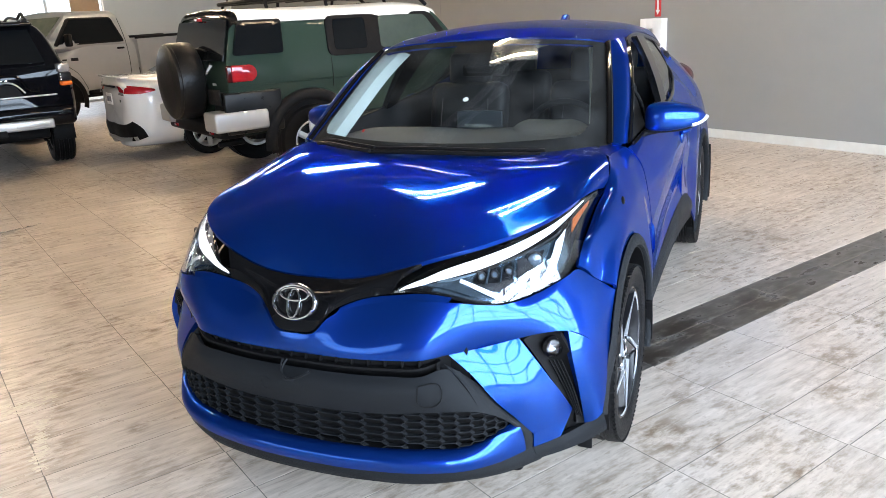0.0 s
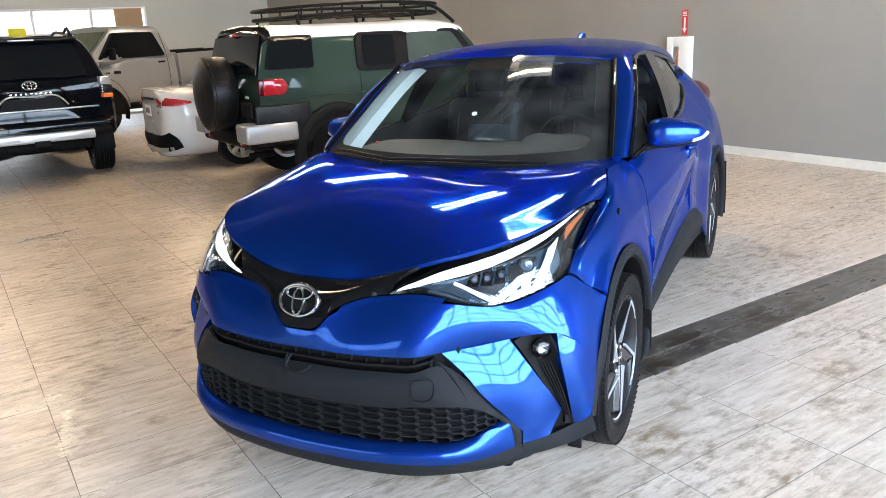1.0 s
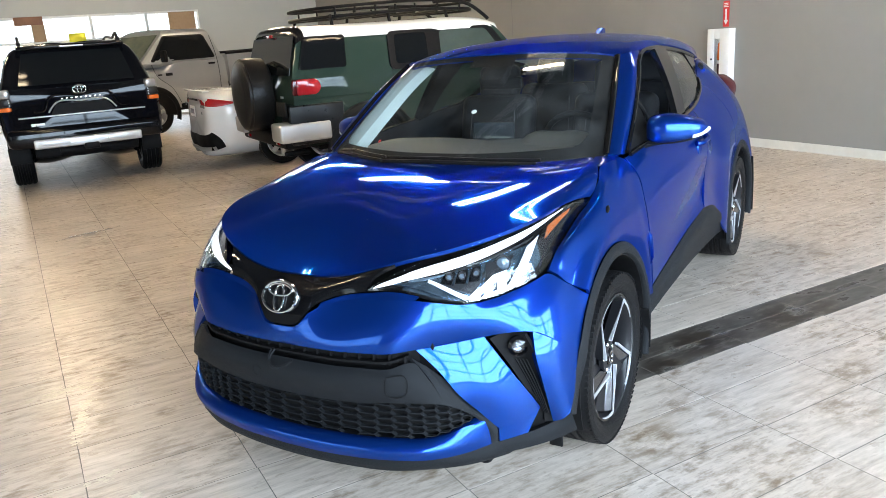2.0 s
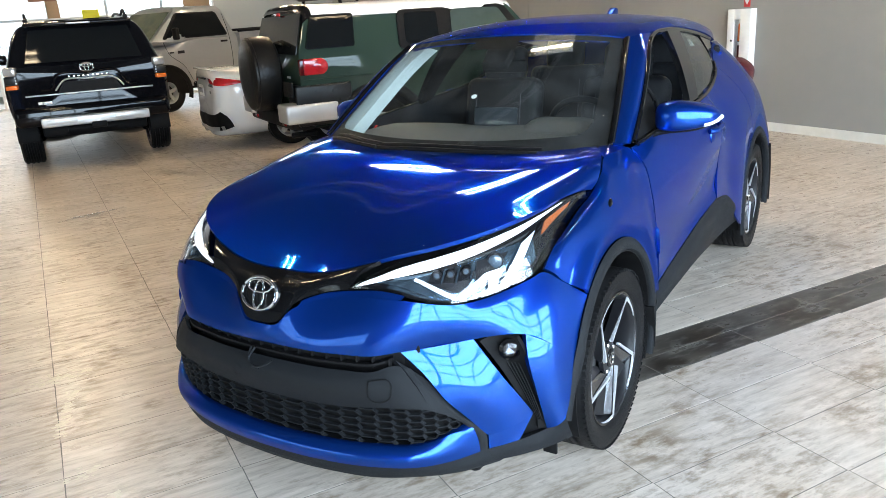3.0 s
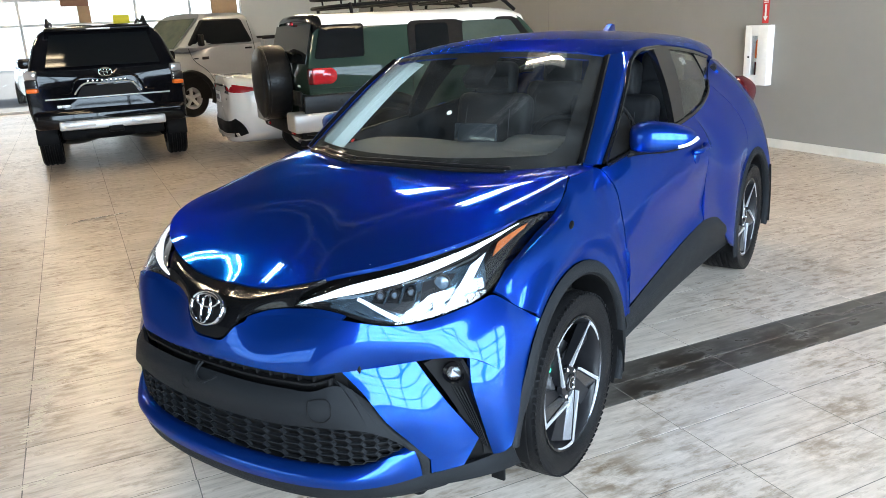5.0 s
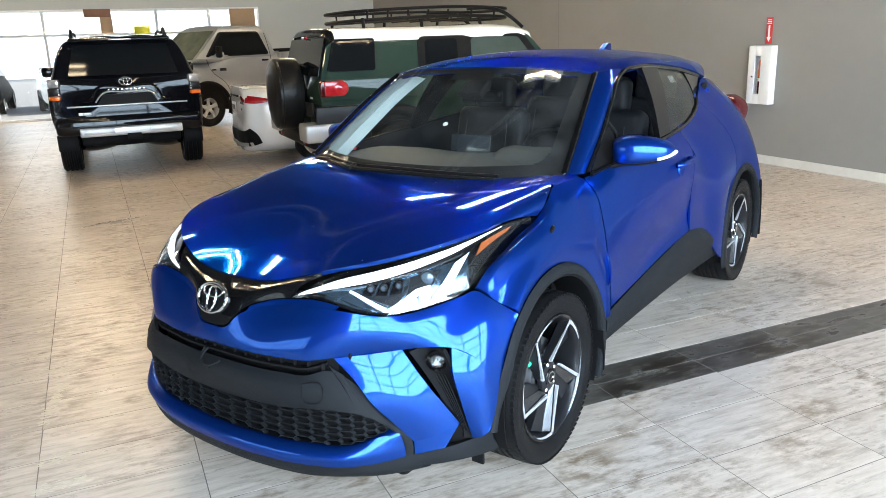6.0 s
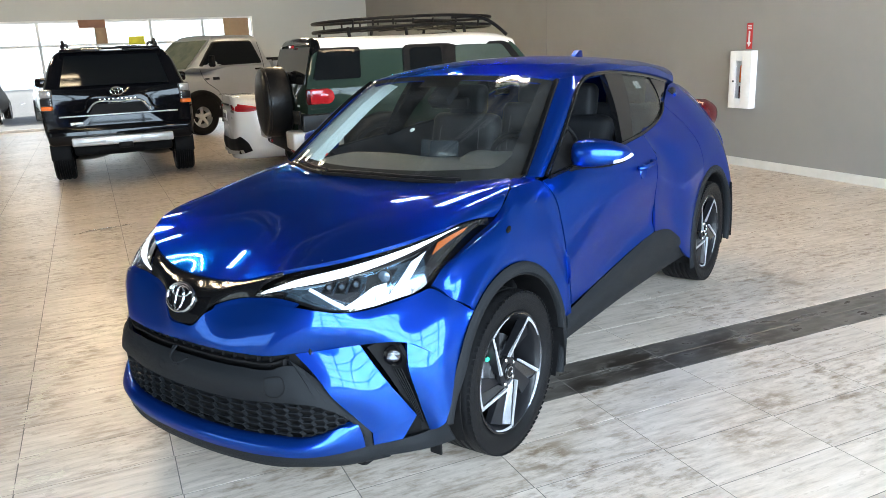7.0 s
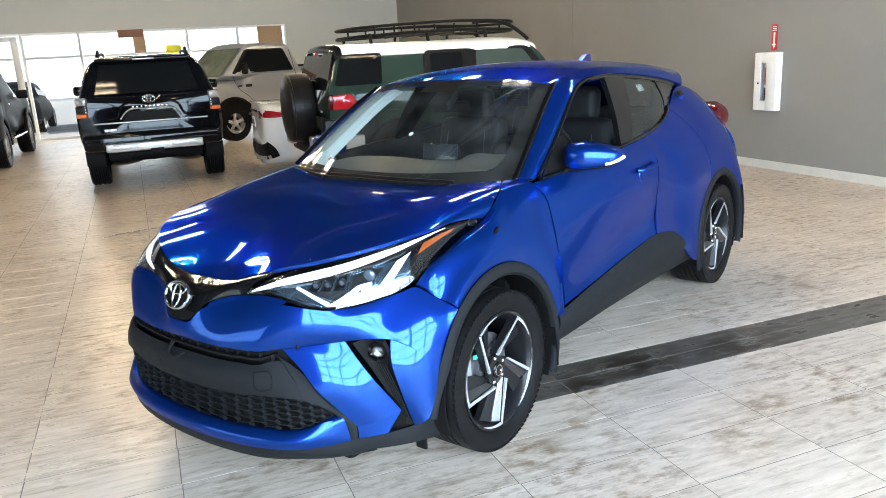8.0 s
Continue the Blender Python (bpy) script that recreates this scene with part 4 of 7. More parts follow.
# fog lamps in their black bezels
pair("fog_bezel", [
    [(0.645, -0.634, 0.632), (0.690, -0.603, 0.545), (0.740, -0.568, 0.44), (0.782, -0.533, 0.362), (0.786, -0.533, 0.310)],
    [(0.690, -0.600, 0.650), (0.715, -0.585, 0.600), (0.752, -0.560, 0.500), (0.790, -0.533, 0.40), (0.800, -0.520, 0.306)],
    [(0.752, -0.592, 0.645), (0.779, -0.583, 0.585), (0.800, -0.560, 0.46), (0.806, -0.535, 0.38), (0.811, -0.511, 0.304)]], 24, 10, BLACK, car, 0.015, 0.0, "black fog lamp bezel")
for s in (1, -1):
    fl = new("fog_lamp")
    fl.parent = car
    fl.matrix_basis = Matrix.Translation((s * 0.718 - (s < 0) * 0.030, -0.580, 0.604)) @ Matrix.Rotation(radians(-90 + s * 38), 4, "Z")
    lathe("bowl", [(0.0, 0.0), (0.024, 0.006), (0.027, 0.022), (0.025, 0.024), (0.020, 0.010), (0.0, 0.004)], 28, Matrix(), DARKCHROME, fl)
    lathe("lens", [(0.0, 0.018), (0.025, 0.018), (0.023, 0.026), (0.014, 0.031), (0.0, 0.032)], 28, Matrix(), LENS, fl)
    lathe("surround", [(0.025, 0.004), (0.036, 0.006), (0.036, 0.020), (0.027, 0.027)], 28, Matrix(), GLOSS, fl)
for s in (1, -1):
    for k in range(4):
        tube("bezel_rib", [(s * (0.715 + 0.012 * k), -0.590 + 0.002 * k, 0.555), (s * (0.752 + 0.010 * k), -0.566, 0.46), (s * (0.788 + 0.005 * k), -0.537, 0.345)], 0.0028, BLACK, car, n=8, sides=5)


# headlamps
def lamp_grid(n, k):
    return loft([LAMP_LOW, [((a[0] + b[0]) / 2 + 0.004, (a[1] + b[1]) / 2 - 0.012, (a[2] + b[2]) / 2 + 0.004) for a, b in zip(curve(LAMP_LOW, 12), curve(LAMP_TOP, 12))], LAMP_TOP], n, k)


def lamp_piece(name, s0, s1, low, high, depth, mat, parent, side, thick=0.004, label=""):
    """A strip of the lamp between two edges given along it, sunk by depth below the cover."""
    g = lamp_grid(121, 41)
    n = normals(g)
    n *= np.sign((n * (g - np.array((0, 1.2, 0.6)))).sum())
    out = []
    ss = np.linspace(s0, s1, 40)
    for f in np.linspace(0, 1, 6):
        line = []
        for s in ss:
            q = (s - s0) / (s1 - s0)
            t = (1 - f) * np.interp(q, np.linspace(0, 1, len(low)), low) + f * np.interp(q, np.linspace(0, 1, len(high)), high)
            i, j = s * 120, t * 40
            a, b = int(min(i, 119)), int(min(j, 39))
            u, v = i - a, j - b
            w = [(1 - u) * (1 - v), u * (1 - v), (1 - u) * v, u * v]
            p = sum(k * g[y, x] for k, (y, x) in zip(w, ((b, a), (b, a + 1), (b + 1, a), (b + 1, a + 1))))
            m = sum(k * n[y, x] for k, (y, x) in zip(w, ((b, a), (b, a + 1), (b + 1, a), (b + 1, a + 1))))
            line.append(p - m * depth)
        out.append(line)
    g2 = np.array(out)
    return sheet(name, mirrored(g2) if side < 0 else g2, mat, parent, thick, 0.0, (0, 1.2, 0.6), label)


def lamp_quad(name, corners, depth, mat, parent, side, label=""):
    """A flat shape inside the lamp between four corners given along and across it."""
    g = lamp_grid(121, 41)
    n = normals(g)
    n *= np.sign((n * (g - np.array((0, 1.2, 0.6)))).sum())
    a, b, c, d = (np.array(q) for q in corners)
    out = np.zeros((5, 9, 3))
    for i, f in enumerate(np.linspace(0, 1, 5)):
        for k, e in enumerate(np.linspace(0, 1, 9)):
            s, t = (1 - f) * ((1 - e) * a + e * b) + f * ((1 - e) * d + e * c)
            x, y = s * 120, t * 40
            x0, y0 = int(min(x, 119)), int(min(y, 39))
            u, v = x - x0, y - y0
            w = (((1 - u) * (1 - v), y0, x0), (u * (1 - v), y0, x0 + 1), ((1 - u) * v, y0 + 1, x0), (u * v, y0 + 1, x0 + 1))
            out[i, k] = sum(q * (g[r, m] - n[r, m] * depth) for q, r, m in w)
    return sheet(name, mirrored(out) if side < 0 else out, mat, parent, 0.004, 0.0, (0, 1.2, 0.6), label)


def lamp_point(s, t, depth, side):
    g = lamp_grid(121, 41)
    n = normals(g)
    n *= np.sign((n * (g - np.array((0, 1.2, 0.6)))).sum())
    p = g[int(t * 40), int(s * 120)] - n[int(t * 40), int(s * 120)] * depth
    return Vector((p[0] if side > 0 else -p[0] - SHIFT[0], p[1], p[2]))


for side in (1, -1):
    hl = new("headlamp")
    hl.parent = car
    hl["label"] = "slim headlamp with a white light guide and amber reflector"
    lamp_piece("housing", 0, 1, [0, 0], [1, 1], 0.032, GLOSS, hl, side, 0.006)
    lamp_piece("light_guide", 0.012, 0.78, [0.10, 0.40, 0.56, 0.66, 0.71, 0.74, 0.77, 0.80, 0.83, 0.86, 0.90], [0.60, 0.78, 0.84, 0.87, 0.88, 0.89, 0.90, 0.905, 0.91, 0.92, 0.93], 0.008, DRL, hl, side, 0.006, "white daytime light guide")
    lamp_piece("inner_bowl", 0.10, 0.60, [0.10, 0.06, 0.05, 0.06, 0.12], [0.52, 0.62, 0.66, 0.66, 0.62], 0.026, ICE, hl, side, 0.004, "bluish chrome reflector")
    lamp_quad("bowl_shade", [(0.21, 0.34), (0.33, 0.12), (0.36, 0.46), (0.24, 0.60)], 0.021, GUNMETAL, hl, side)
    lamp_quad("bowl_shade", [(0.36, 0.20), (0.41, 0.20), (0.48, 0.58), (0.36, 0.62)], 0.022, GUNMETAL, hl, side)
    lamp_quad("reflector_fin", [(0.29, 0.05), (0.33, 0.04), (0.425, 0.36), (0.385, 0.36)], 0.010, WHITEPLASTIC, hl, side)
    lamp_quad("reflector_fin", [(0.40, 0.04), (0.43, 0.04), (0.435, 0.36), (0.40, 0.33)], 0.011, WHITEPLASTIC, hl, side)
    lamp_quad("reflector_fin", [(0.44, 0.10), (0.48, 0.09), (0.60, 0.66), (0.53, 0.60)], 0.010, WHITEPLASTIC, hl, side)
    lamp_quad("reflector_edge", [(0.34, 0.02), (0.50, 0.02), (0.48, 0.10), (0.36, 0.08)], 0.011, WHITEPLASTIC, hl, side)
    lamp_quad("reflector_edge", [(0.17, 0.36), (0.30, 0.04), (0.30, 0.12), (0.17, 0.44)], 0.012, WHITEPLASTIC, hl, side)
    lamp_quad("reflector_rim", [(0.29, 0.64), (0.56, 0.68), (0.58, 0.72), (0.29, 0.68)], 0.014, CHROME, hl, side)
    lamp_quad("guide_foot", [(0.04, 0.30), (0.20, 0.12), (0.28, 0.06), (0.15, 0.40)], 0.016, ICE, hl, side)
    lamp_quad("amber_marker", [(0.63, 0.48), (0.82, 0.56), (0.84, 0.74), (0.66, 0.72)], 0.008, AMBER, hl, side, "amber side marker")
    for s in (0.228, 0.273, 0.318):
        lamp_quad("led_cell", [(s - 0.016, 0.36), (s + 0.018, 0.34), (s + 0.022, 0.62), (s - 0.012, 0.62)], 0.0195, DARKCHROME, hl, side)
        lamp_quad("cell_wall", [(s + 0.020, 0.32), (s + 0.025, 0.32), (s + 0.030, 0.63), (s + 0.024, 0.63)], 0.0125, ICE, hl, side)
    for s, t, r in ((0.43, 0.50, 0.022), (0.235, 0.50, 0.008), (0.28, 0.50, 0.008), (0.325, 0.52, 0.008)):
        p = lamp_point(s, t, 0.016, side)
        m = Matrix.Translation(p) @ Matrix.Rotation(radians(-90 + side * 25), 4, "Z")
        lathe("projector", [(0, -0.012), (r, -0.012), (r, 0.004), (r * 0.93, 0.006), (r * 0.6, 0.004 + 0.004 * r / 0.02), (0, 0.004 + 0.006 * r / 0.02)], 28, m, PROJ, hl)
        lathe("projector_ring", [(r, -0.010), (r + 0.004, -0.010), (r + 0.004, 0.006), (r, 0.006)], 28, m, GUNMETAL, hl)
    cov = lamp_piece("cover", 0, 1, [0, 0], [1, 1], 0.0, LENS, hl, side, 0.002)
    cov.visible_shadow = False

# wings: from the arch outwards to the lamp, the bonnet, the screen pillar and the door
WX = lambda a: 0.876 - 0.022 * math.cos(radians(a - 90)) ** 2
pair("wing", [
    arc(0, 0.345, 0.447, 129, 13, 14, WX) + [(0.866, 0.455, 0.43)],
    arc(0, 0.345, 0.472, 129, 13, 14, lambda a: WX(a) + 0.003) + [(0.870, 0.478, 0.43)],
    [(0.820, -0.325, 0.735), (0.812, -0.27, 0.800), (0.822, -0.13, 0.868), (0.836, 0.03, 0.895), (0.846, 0.20, 0.885), (0.862, 0.34, 0.80), (0.872, 0.44, 0.66), (0.873, 0.487, 0.48), (0.870, 0.498, 0.43)],
    [(0.802, -0.352, 0.757), (0.780, -0.33, 0.830), (0.788, -0.18, 0.895), (0.798, 0.03, 0.945), (0.812, 0.20, 0.965), (0.832, 0.345, 0.93), (0.860, 0.43, 0.78), (0.870, 0.48, 0.55), (0.871, 0.504, 0.43)],
    [(0.784, -0.372, 0.785), (0.768, -0.34, 0.835), (0.768, -0.19, 0.892), (0.772, -0.03, 0.935), (0.785, 0.10, 0.978), (0.782, 0.20, 1.008), (0.788, 0.31, 1.016), (0.802, 0.385, 1.000), (0.832, 0.412, 0.945), (0.855, 0.432, 0.84), (0.868, 0.47, 0.68), (0.873, 0.495, 0.5), (0.8715, 0.507, 0.43)],
    [(0.760, -0.398, 0.808), (0.757, -0.35, 0.838), (0.752, -0.20, 0.886), (0.748, -0.08, 0.920), (0.750, 0.06, 0.958), (0.7555, 0.137, 1.015), (0.732, 0.228, 1.049), (0.748, 0.33, 1.056), (0.766, 0.425, 1.050), (0.817, 0.443, 0.985), (0.851, 0.450, 0.86), (0.868, 0.468, 0.70), (0.872, 0.50, 0.50), (0.872, 0.51, 0.43)]], 60, 20, BLUE, car, 0.012, 0.0015, even=(13, 7))
pair("wing_top", [
    [(0.7335, 0.2285, 1.0485), (0.7495, 0.33, 1.0555), (0.767, 0.4245, 1.0495)],
    [(0.728, 0.230, 1.0515), (0.704, 0.345, 1.0645), (0.744, 0.412, 1.060)],
    [(0.726, 0.231, 1.0505), (0.672, 0.330, 1.066), (0.668, 0.352, 1.0675), (0.720, 0.402, 1.066)]], 16, 8, BLUE, car, 0.012, 0.0)
for s in (1, -1):
    n = Vector((s * 0.78, -0.18, 0.60)).normalized()
    m = Matrix.Translation(Vector((s * 0.822 - (s < 0) * SHIFT[0], 0.045, 0.922)) - n * 0.001) @ n.to_track_quat("X", "Z").to_matrix().to_4x4() @ Matrix.Rotation(radians(35), 4, "X") @ Matrix.Diagonal((1, 1.9, 0.8, 1))
    lathe("wing_marker", [(0.0, -0.004), (0.012, -0.004), (0.011, 0.003), (0.006, 0.006), (0.0, 0.006)], 20, m, GLOSS, car, "small dark pointed marker on the wing")
CLAD_X = lambda a: 0.884 - 0.012 * math.cos(radians(a - 90)) ** 2
pair("arch_cladding", [
    [(0.842, -0.452, 0.316), (0.843, -0.421, 0.40)] + arc(0, 0.345, 0.400, 157, -22, 24, lambda a: CLAD_X(a) - 0.03),
    [(0.872, -0.455, 0.318), (0.873, -0.424, 0.40)] + arc(0, 0.345, 0.403, 157, -22, 24, CLAD_X),
    [(0.872, -0.478, 0.325), (0.872, -0.444, 0.40), (0.874, -0.410, 0.49)] + arc(0, 0.345, 0.438, 152, -22, 22, CLAD_X),
    [(0.864, -0.488, 0.330), (0.865, -0.454, 0.40), (0.866, -0.421, 0.50)] + arc(0, 0.345, 0.449, 150, -22, 22, lambda a: CLAD_X(a) - 0.010)], 60, 8, PLASTIC, car, 0.006, 0.0, "dark grey wheel arch cladding", (0, 0, 0.345))
for s in (1, -1):
    for cy in (0.0, 2.64):
        g = loft([arc(cy, 0.345, 0.40, 200, -25, 20, s * 0.865), arc(cy, 0.345, 0.41, 200, -25, 20, s * 0.55)], 30, 3)
        sheet("wheel_liner", g, BLACK, car, 0.004, 0.0, (0, cy, -3))
        bm = bmesh.new()
        box_bm(bm, (0.02, 0.8, 0.6), Matrix.Translation((s * 0.54, cy, 0.46)))
        part("liner_wall", bm, BLACK, car)

# doors, quarters and sills
pair("front_door", [
    [(0.770, 0.430, 1.052), (0.79, 0.9, 1.083), (0.797, 1.3, 1.108), (0.79, 1.56, 1.126)],
    [(0.818, 0.445, 0.99), (0.858, 0.9, 1.0), (0.872, 1.3, 1.0), (0.872, 1.56, 1.0)],
    [(0.850, 0.455, 0.87), (0.880, 0.9, 0.88), (0.886, 1.3, 0.90), (0.882, 1.56, 0.92)],
    [(0.868, 0.472, 0.72), (0.868, 0.9, 0.72), (0.864, 1.3, 0.74), (0.866, 1.575, 0.78)],
    [(0.873, 0.50, 0.56), (0.848, 0.9, 0.58), (0.845, 1.3, 0.61), (0.855, 1.58, 0.63)],
    [(0.870, 0.515, 0.468), (0.862, 0.9, 0.505), (0.862, 1.3, 0.550), (0.868, 1.58, 0.575)]], 24, 24, BLUE, car, 0.02, 0.002, even=(4, 6))
QUARTER = fair(loft([
    arc(2.64, 0.345, 0.445, 190, 5, 14, lambda a: 0.890 - 0.012 * math.cos(radians(a - 90)) ** 2),
    arc(2.64, 0.345, 0.490, 188, 5, 14, lambda a: 0.898 - 0.02 * math.cos(radians(a - 90)) ** 2),
    [(0.872, 1.85, 0.48), (0.868, 1.82, 0.70), (0.884, 1.90, 0.88), (0.870, 2.2, 0.99), (0.862, 2.6, 1.00), (0.83, 2.95, 0.95), (0.80, 3.18, 0.75), (0.80, 3.2, 0.45)],
    [(0.868, 1.585, 0.575), (0.866, 1.58, 0.78), (0.882, 1.565, 0.92), (0.872, 1.565, 1.0), (0.79, 1.565, 1.127), (0.762, 1.82, 1.155), (0.735, 2.0, 1.20), (0.66, 2.28, 1.27), (0.605, 2.50, 1.335), (0.60, 2.90, 1.27), (0.68, 3.15, 1.08), (0.76, 3.30, 0.85), (0.78, 3.30, 0.5)]], 56, 18), 12, 5)
cut = int(np.argmin(np.linalg.norm(QUARTER[-1] - np.array((0.70, 2.13, 1.24)), axis=1)))
for name, g in (("rear_door", QUARTER[:, :cut + 1]), ("rear_quarter", QUARTER[:, cut:])):
    sheet(name, g, BLUE, car, 0.012, 0.003)
    sheet(name, mirrored(g), BLUE, car, 0.012, 0.003)
CLAD_R = lambda a: 0.898 - 0.012 * math.cos(radians(a - 90)) ** 2
pair("arch_cladding", [
    arc(2.64, 0.345, 0.398, 200, -20, 26, lambda a: CLAD_R(a) - 0.03),
    arc(2.64, 0.345, 0.402, 200, -20, 26, CLAD_R),
    arc(2.64, 0.345, 0.442, 200, -20, 26, CLAD_R),
    arc(2.64, 0.345, 0.452, 200, -20, 26, lambda a: CLAD_R(a) - 0.012)], 50, 8, PLASTIC, car, 0.006, 0.0, "dark grey wheel arch cladding", (0, 2.64, 0.345))
pair("sill_cladding", [
    [(0.862, 0.47, 0.44), (0.862, 0.9, 0.500), (0.862, 1.3, 0.546), (0.868, 1.60, 0.572), (0.872, 1.75, 0.555), (0.874, 2.07, 0.435), (0.876, 2.20, 0.38)],
    [(0.878, 0.46, 0.415), (0.878, 0.9, 0.480), (0.878, 1.3, 0.520), (0.884, 1.60, 0.540), (0.888, 1.78, 0.52), (0.890, 2.07, 0.41), (0.888, 2.20, 0.36)],
    [(0.872, 0.44, 0.345), (0.874, 0.9, 0.385), (0.874, 1.3, 0.405), (0.876, 1.6, 0.41), (0.878, 2.0, 0.36), (0.878, 2.2, 0.31)],
    [(0.83, 0.44, 0.285), (0.815, 0.9, 0.275), (0.81, 1.3, 0.272), (0.815, 1.7, 0.27), (0.83, 2.2, 0.265)], [(0.74, 0.44, 0.235), (0.73, 1.0, 0.225), (0.73, 1.6, 0.22), (0.74, 2.2, 0.225)]], 30, 12, PLASTIC, car, 0.015, 0.0, "dark grey sill cladding")
for s in (1, -1):
    g = loft([[(s * 0.70, 0.385, 0.40), (s * 0.89, 0.385, 0.40)], [(s * 0.71, 0.40, 0.30), (s * 0.892, 0.40, 0.30)], [(s * 0.715, 0.405, 0.215), (s * 0.890, 0.405, 0.215)]], 6, 8)
    sheet("mud_flap", g, BLACK, car, 0.008, 0.0, (0, 9, 0.3), "black rubber mud flap")
    g = loft([[(s * 0.70, 3.03, 0.62), (s * 0.905, 3.03, 0.62)], [(s * 0.70, 3.06, 0.42), (s * 0.91, 3.06, 0.42)], [(s * 0.71, 3.07, 0.22), (s * 0.91, 3.07, 0.22)]], 6, 8)
    sheet("mud_flap", g, BLACK, car, 0.008, 0.0, (0, 9, 0.3), "black rubber mud flap")

# roof, pillars and glass
roof = whole("roof", [
    SCREEN_TOP,
    [(0, 1.05, 1.528), (0.3, 1.06, 1.516), (0.5, 1.10, 1.494), (0.57, 1.13, 1.482), (0.614, 1.16, 1.462)],
    [(0, 1.5, 1.556), (0.3, 1.5, 1.544), (0.5, 1.5, 1.520), (0.575, 1.5, 1.504), (0.622, 1.5, 1.474)],
    [(0, 2.0, 1.545), (0.3, 2.0, 1.532), (0.5, 2.0, 1.500), (0.565, 2.0, 1.476), (0.606, 2.02, 1.436)],
    [(0, 2.5, 1.510), (0.3, 2.5, 1.498), (0.48, 2.5, 1.466), (0.55, 2.5, 1.432), (0.592, 2.5, 1.372)],
    [(0, 2.96, 1.465), (0.3, 2.94, 1.455), (0.46, 2.86, 1.425), (0.53, 2.78, 1.395), (0.576, 2.68, 1.338)]], 40, 36, BLUE, car, 0.035, 0.0)
PILLAR_IN = [(0.712, 0.385, 1.074), (0.668, 0.60, 1.225), (0.622, 0.80, 1.362), (0.582, 0.957, 1.452)]
PILLAR_OUT = [(0.762, 0.455, 1.062), (0.735, 0.66, 1.205), (0.700, 0.84, 1.330), (0.655, 1.02, 1.420), (0.618, 1.17, 1.460)]
pair("screen_pillar", [PILLAR_IN, [(0.748, 0.40, 1.072), (0.712, 0.61, 1.222), (0.668, 0.82, 1.358), (0.612, 1.03, 1.462)], PILLAR_OUT], 20, 8, BLUE, car, 0.03, 0.0)
pair("pillar_trim", [[(x - 0.016, y - 0.016, z) for x, y, z in PILLAR_IN], [(x + 0.004, y - 0.010, z + 0.008) for x, y, z in PILLAR_IN], [(x + 0.006, y + 0.004, z + 0.002) for x, y, z in PILLAR_IN]], 20, 5, GLOSS, car, 0.006, 0.0)
GLASS_LOW = [(0, 0.150, 1.030), (0.2, 0.16, 1.032), (0.4, 0.20, 1.040), (0.55, 0.26, 1.050), (0.65, 0.32, 1.060), (0.700, 0.375, 1.072)]
SCREEN = [GLASS_LOW, [(0, 0.37, 1.195), (0.2, 0.38, 1.197), (0.4, 0.42, 1.204), (0.55, 0.485, 1.210), (0.655, 0.592, 1.220)], [(0, 0.61, 1.350), (0.2, 0.62, 1.349), (0.4, 0.655, 1.347), (0.53, 0.705, 1.346), (0.61, 0.79, 1.355)], SCREEN_TOP]
ws = whole("windscreen", SCREEN, 40, 24, PANE, car, 0.004, 0.0, "clean windscreen with a few drops of water")
ws.visible_shadow = False


def frit():
    """The black band printed round the inside of the windscreen."""
    g = loft(SCREEN, 81, 81)
    g = np.concatenate([mirrored(g)[:, :0:-1], g], 1)
    n = normals(g)
    n *= np.sign((n * (g - np.array((0, 1.2, 0.6)))).sum())
    g = g - n * 0.007
    nv, nu = g.shape[:2]
    faces = []
    for j in range(nv - 1):
        for i in range(nu - 1):
            side = min(i, nu - 2 - i)
            low, near = max(20 - j, 0), max((21 if i > nu // 2 else 16) - side, 0)
            if j < 10 or j > 75 or side < 6 or (i > nu // 2 and side < 9) or low * low + near * near > 130 or (j > 69 and abs(i - nu // 2) < 14):
                a = j * nu + i
                faces.append((a, a + 1, a + nu + 1, a + nu))
    raw("screen_band", g.reshape(-1, 3), faces, BLACK, ws, "black printed border", smooth=True)


frit()
# side windows: front door, rear door and the small rear corner, with their black frames
WIN = {
    "front_window": [[(0.770, 0.50, 1.066), (0.785, 0.9, 1.092), (0.788, 1.40, 1.118)], [(0.735, 0.70, 1.215), (0.742, 1.0, 1.25), (0.722, 1.36, 1.26)], [(0.652, 1.03, 1.418), (0.632, 1.15, 1.446), (0.618, 1.30, 1.455)]],
    "rear_window": [[(0.786, 1.42, 1.122), (0.765, 1.80, 1.158), (0.740, 1.97, 1.196)], [(0.716, 1.53, 1.285), (0.705, 1.77, 1.29), (0.690, 2.08, 1.28)], [(0.614, 1.66, 1.448), (0.606, 1.85, 1.434), (0.598, 2.14, 1.402)]],
}
for name, lines in WIN.items():
    if name == "front_window":
        continue
    for ob in pair(name, lines, 12, 10, SIDEPANE, car, 0.004, 0.0):
        ob.visible_shadow = False
pair("window_pillar", [[(0.790, 1.28, 1.108), (0.728, 1.335, 1.28), (0.632, 1.40, 1.460)], [(0.792, 1.42, 1.122), (0.724, 1.53, 1.285), (0.620, 1.66, 1.458)]], 8, 4, GLOSS, car, 0.03, 0.0)
pair("corner_trim", [[(0.742, 1.975, 1.198), (0.690, 2.09, 1.285), (0.602, 2.15, 1.405)], [(0.715, 2.07, 1.225), (0.66, 2.25, 1.285), (0.598, 2.47, 1.360)]], 8, 4, GLOSS, car, 0.02, 0.0)
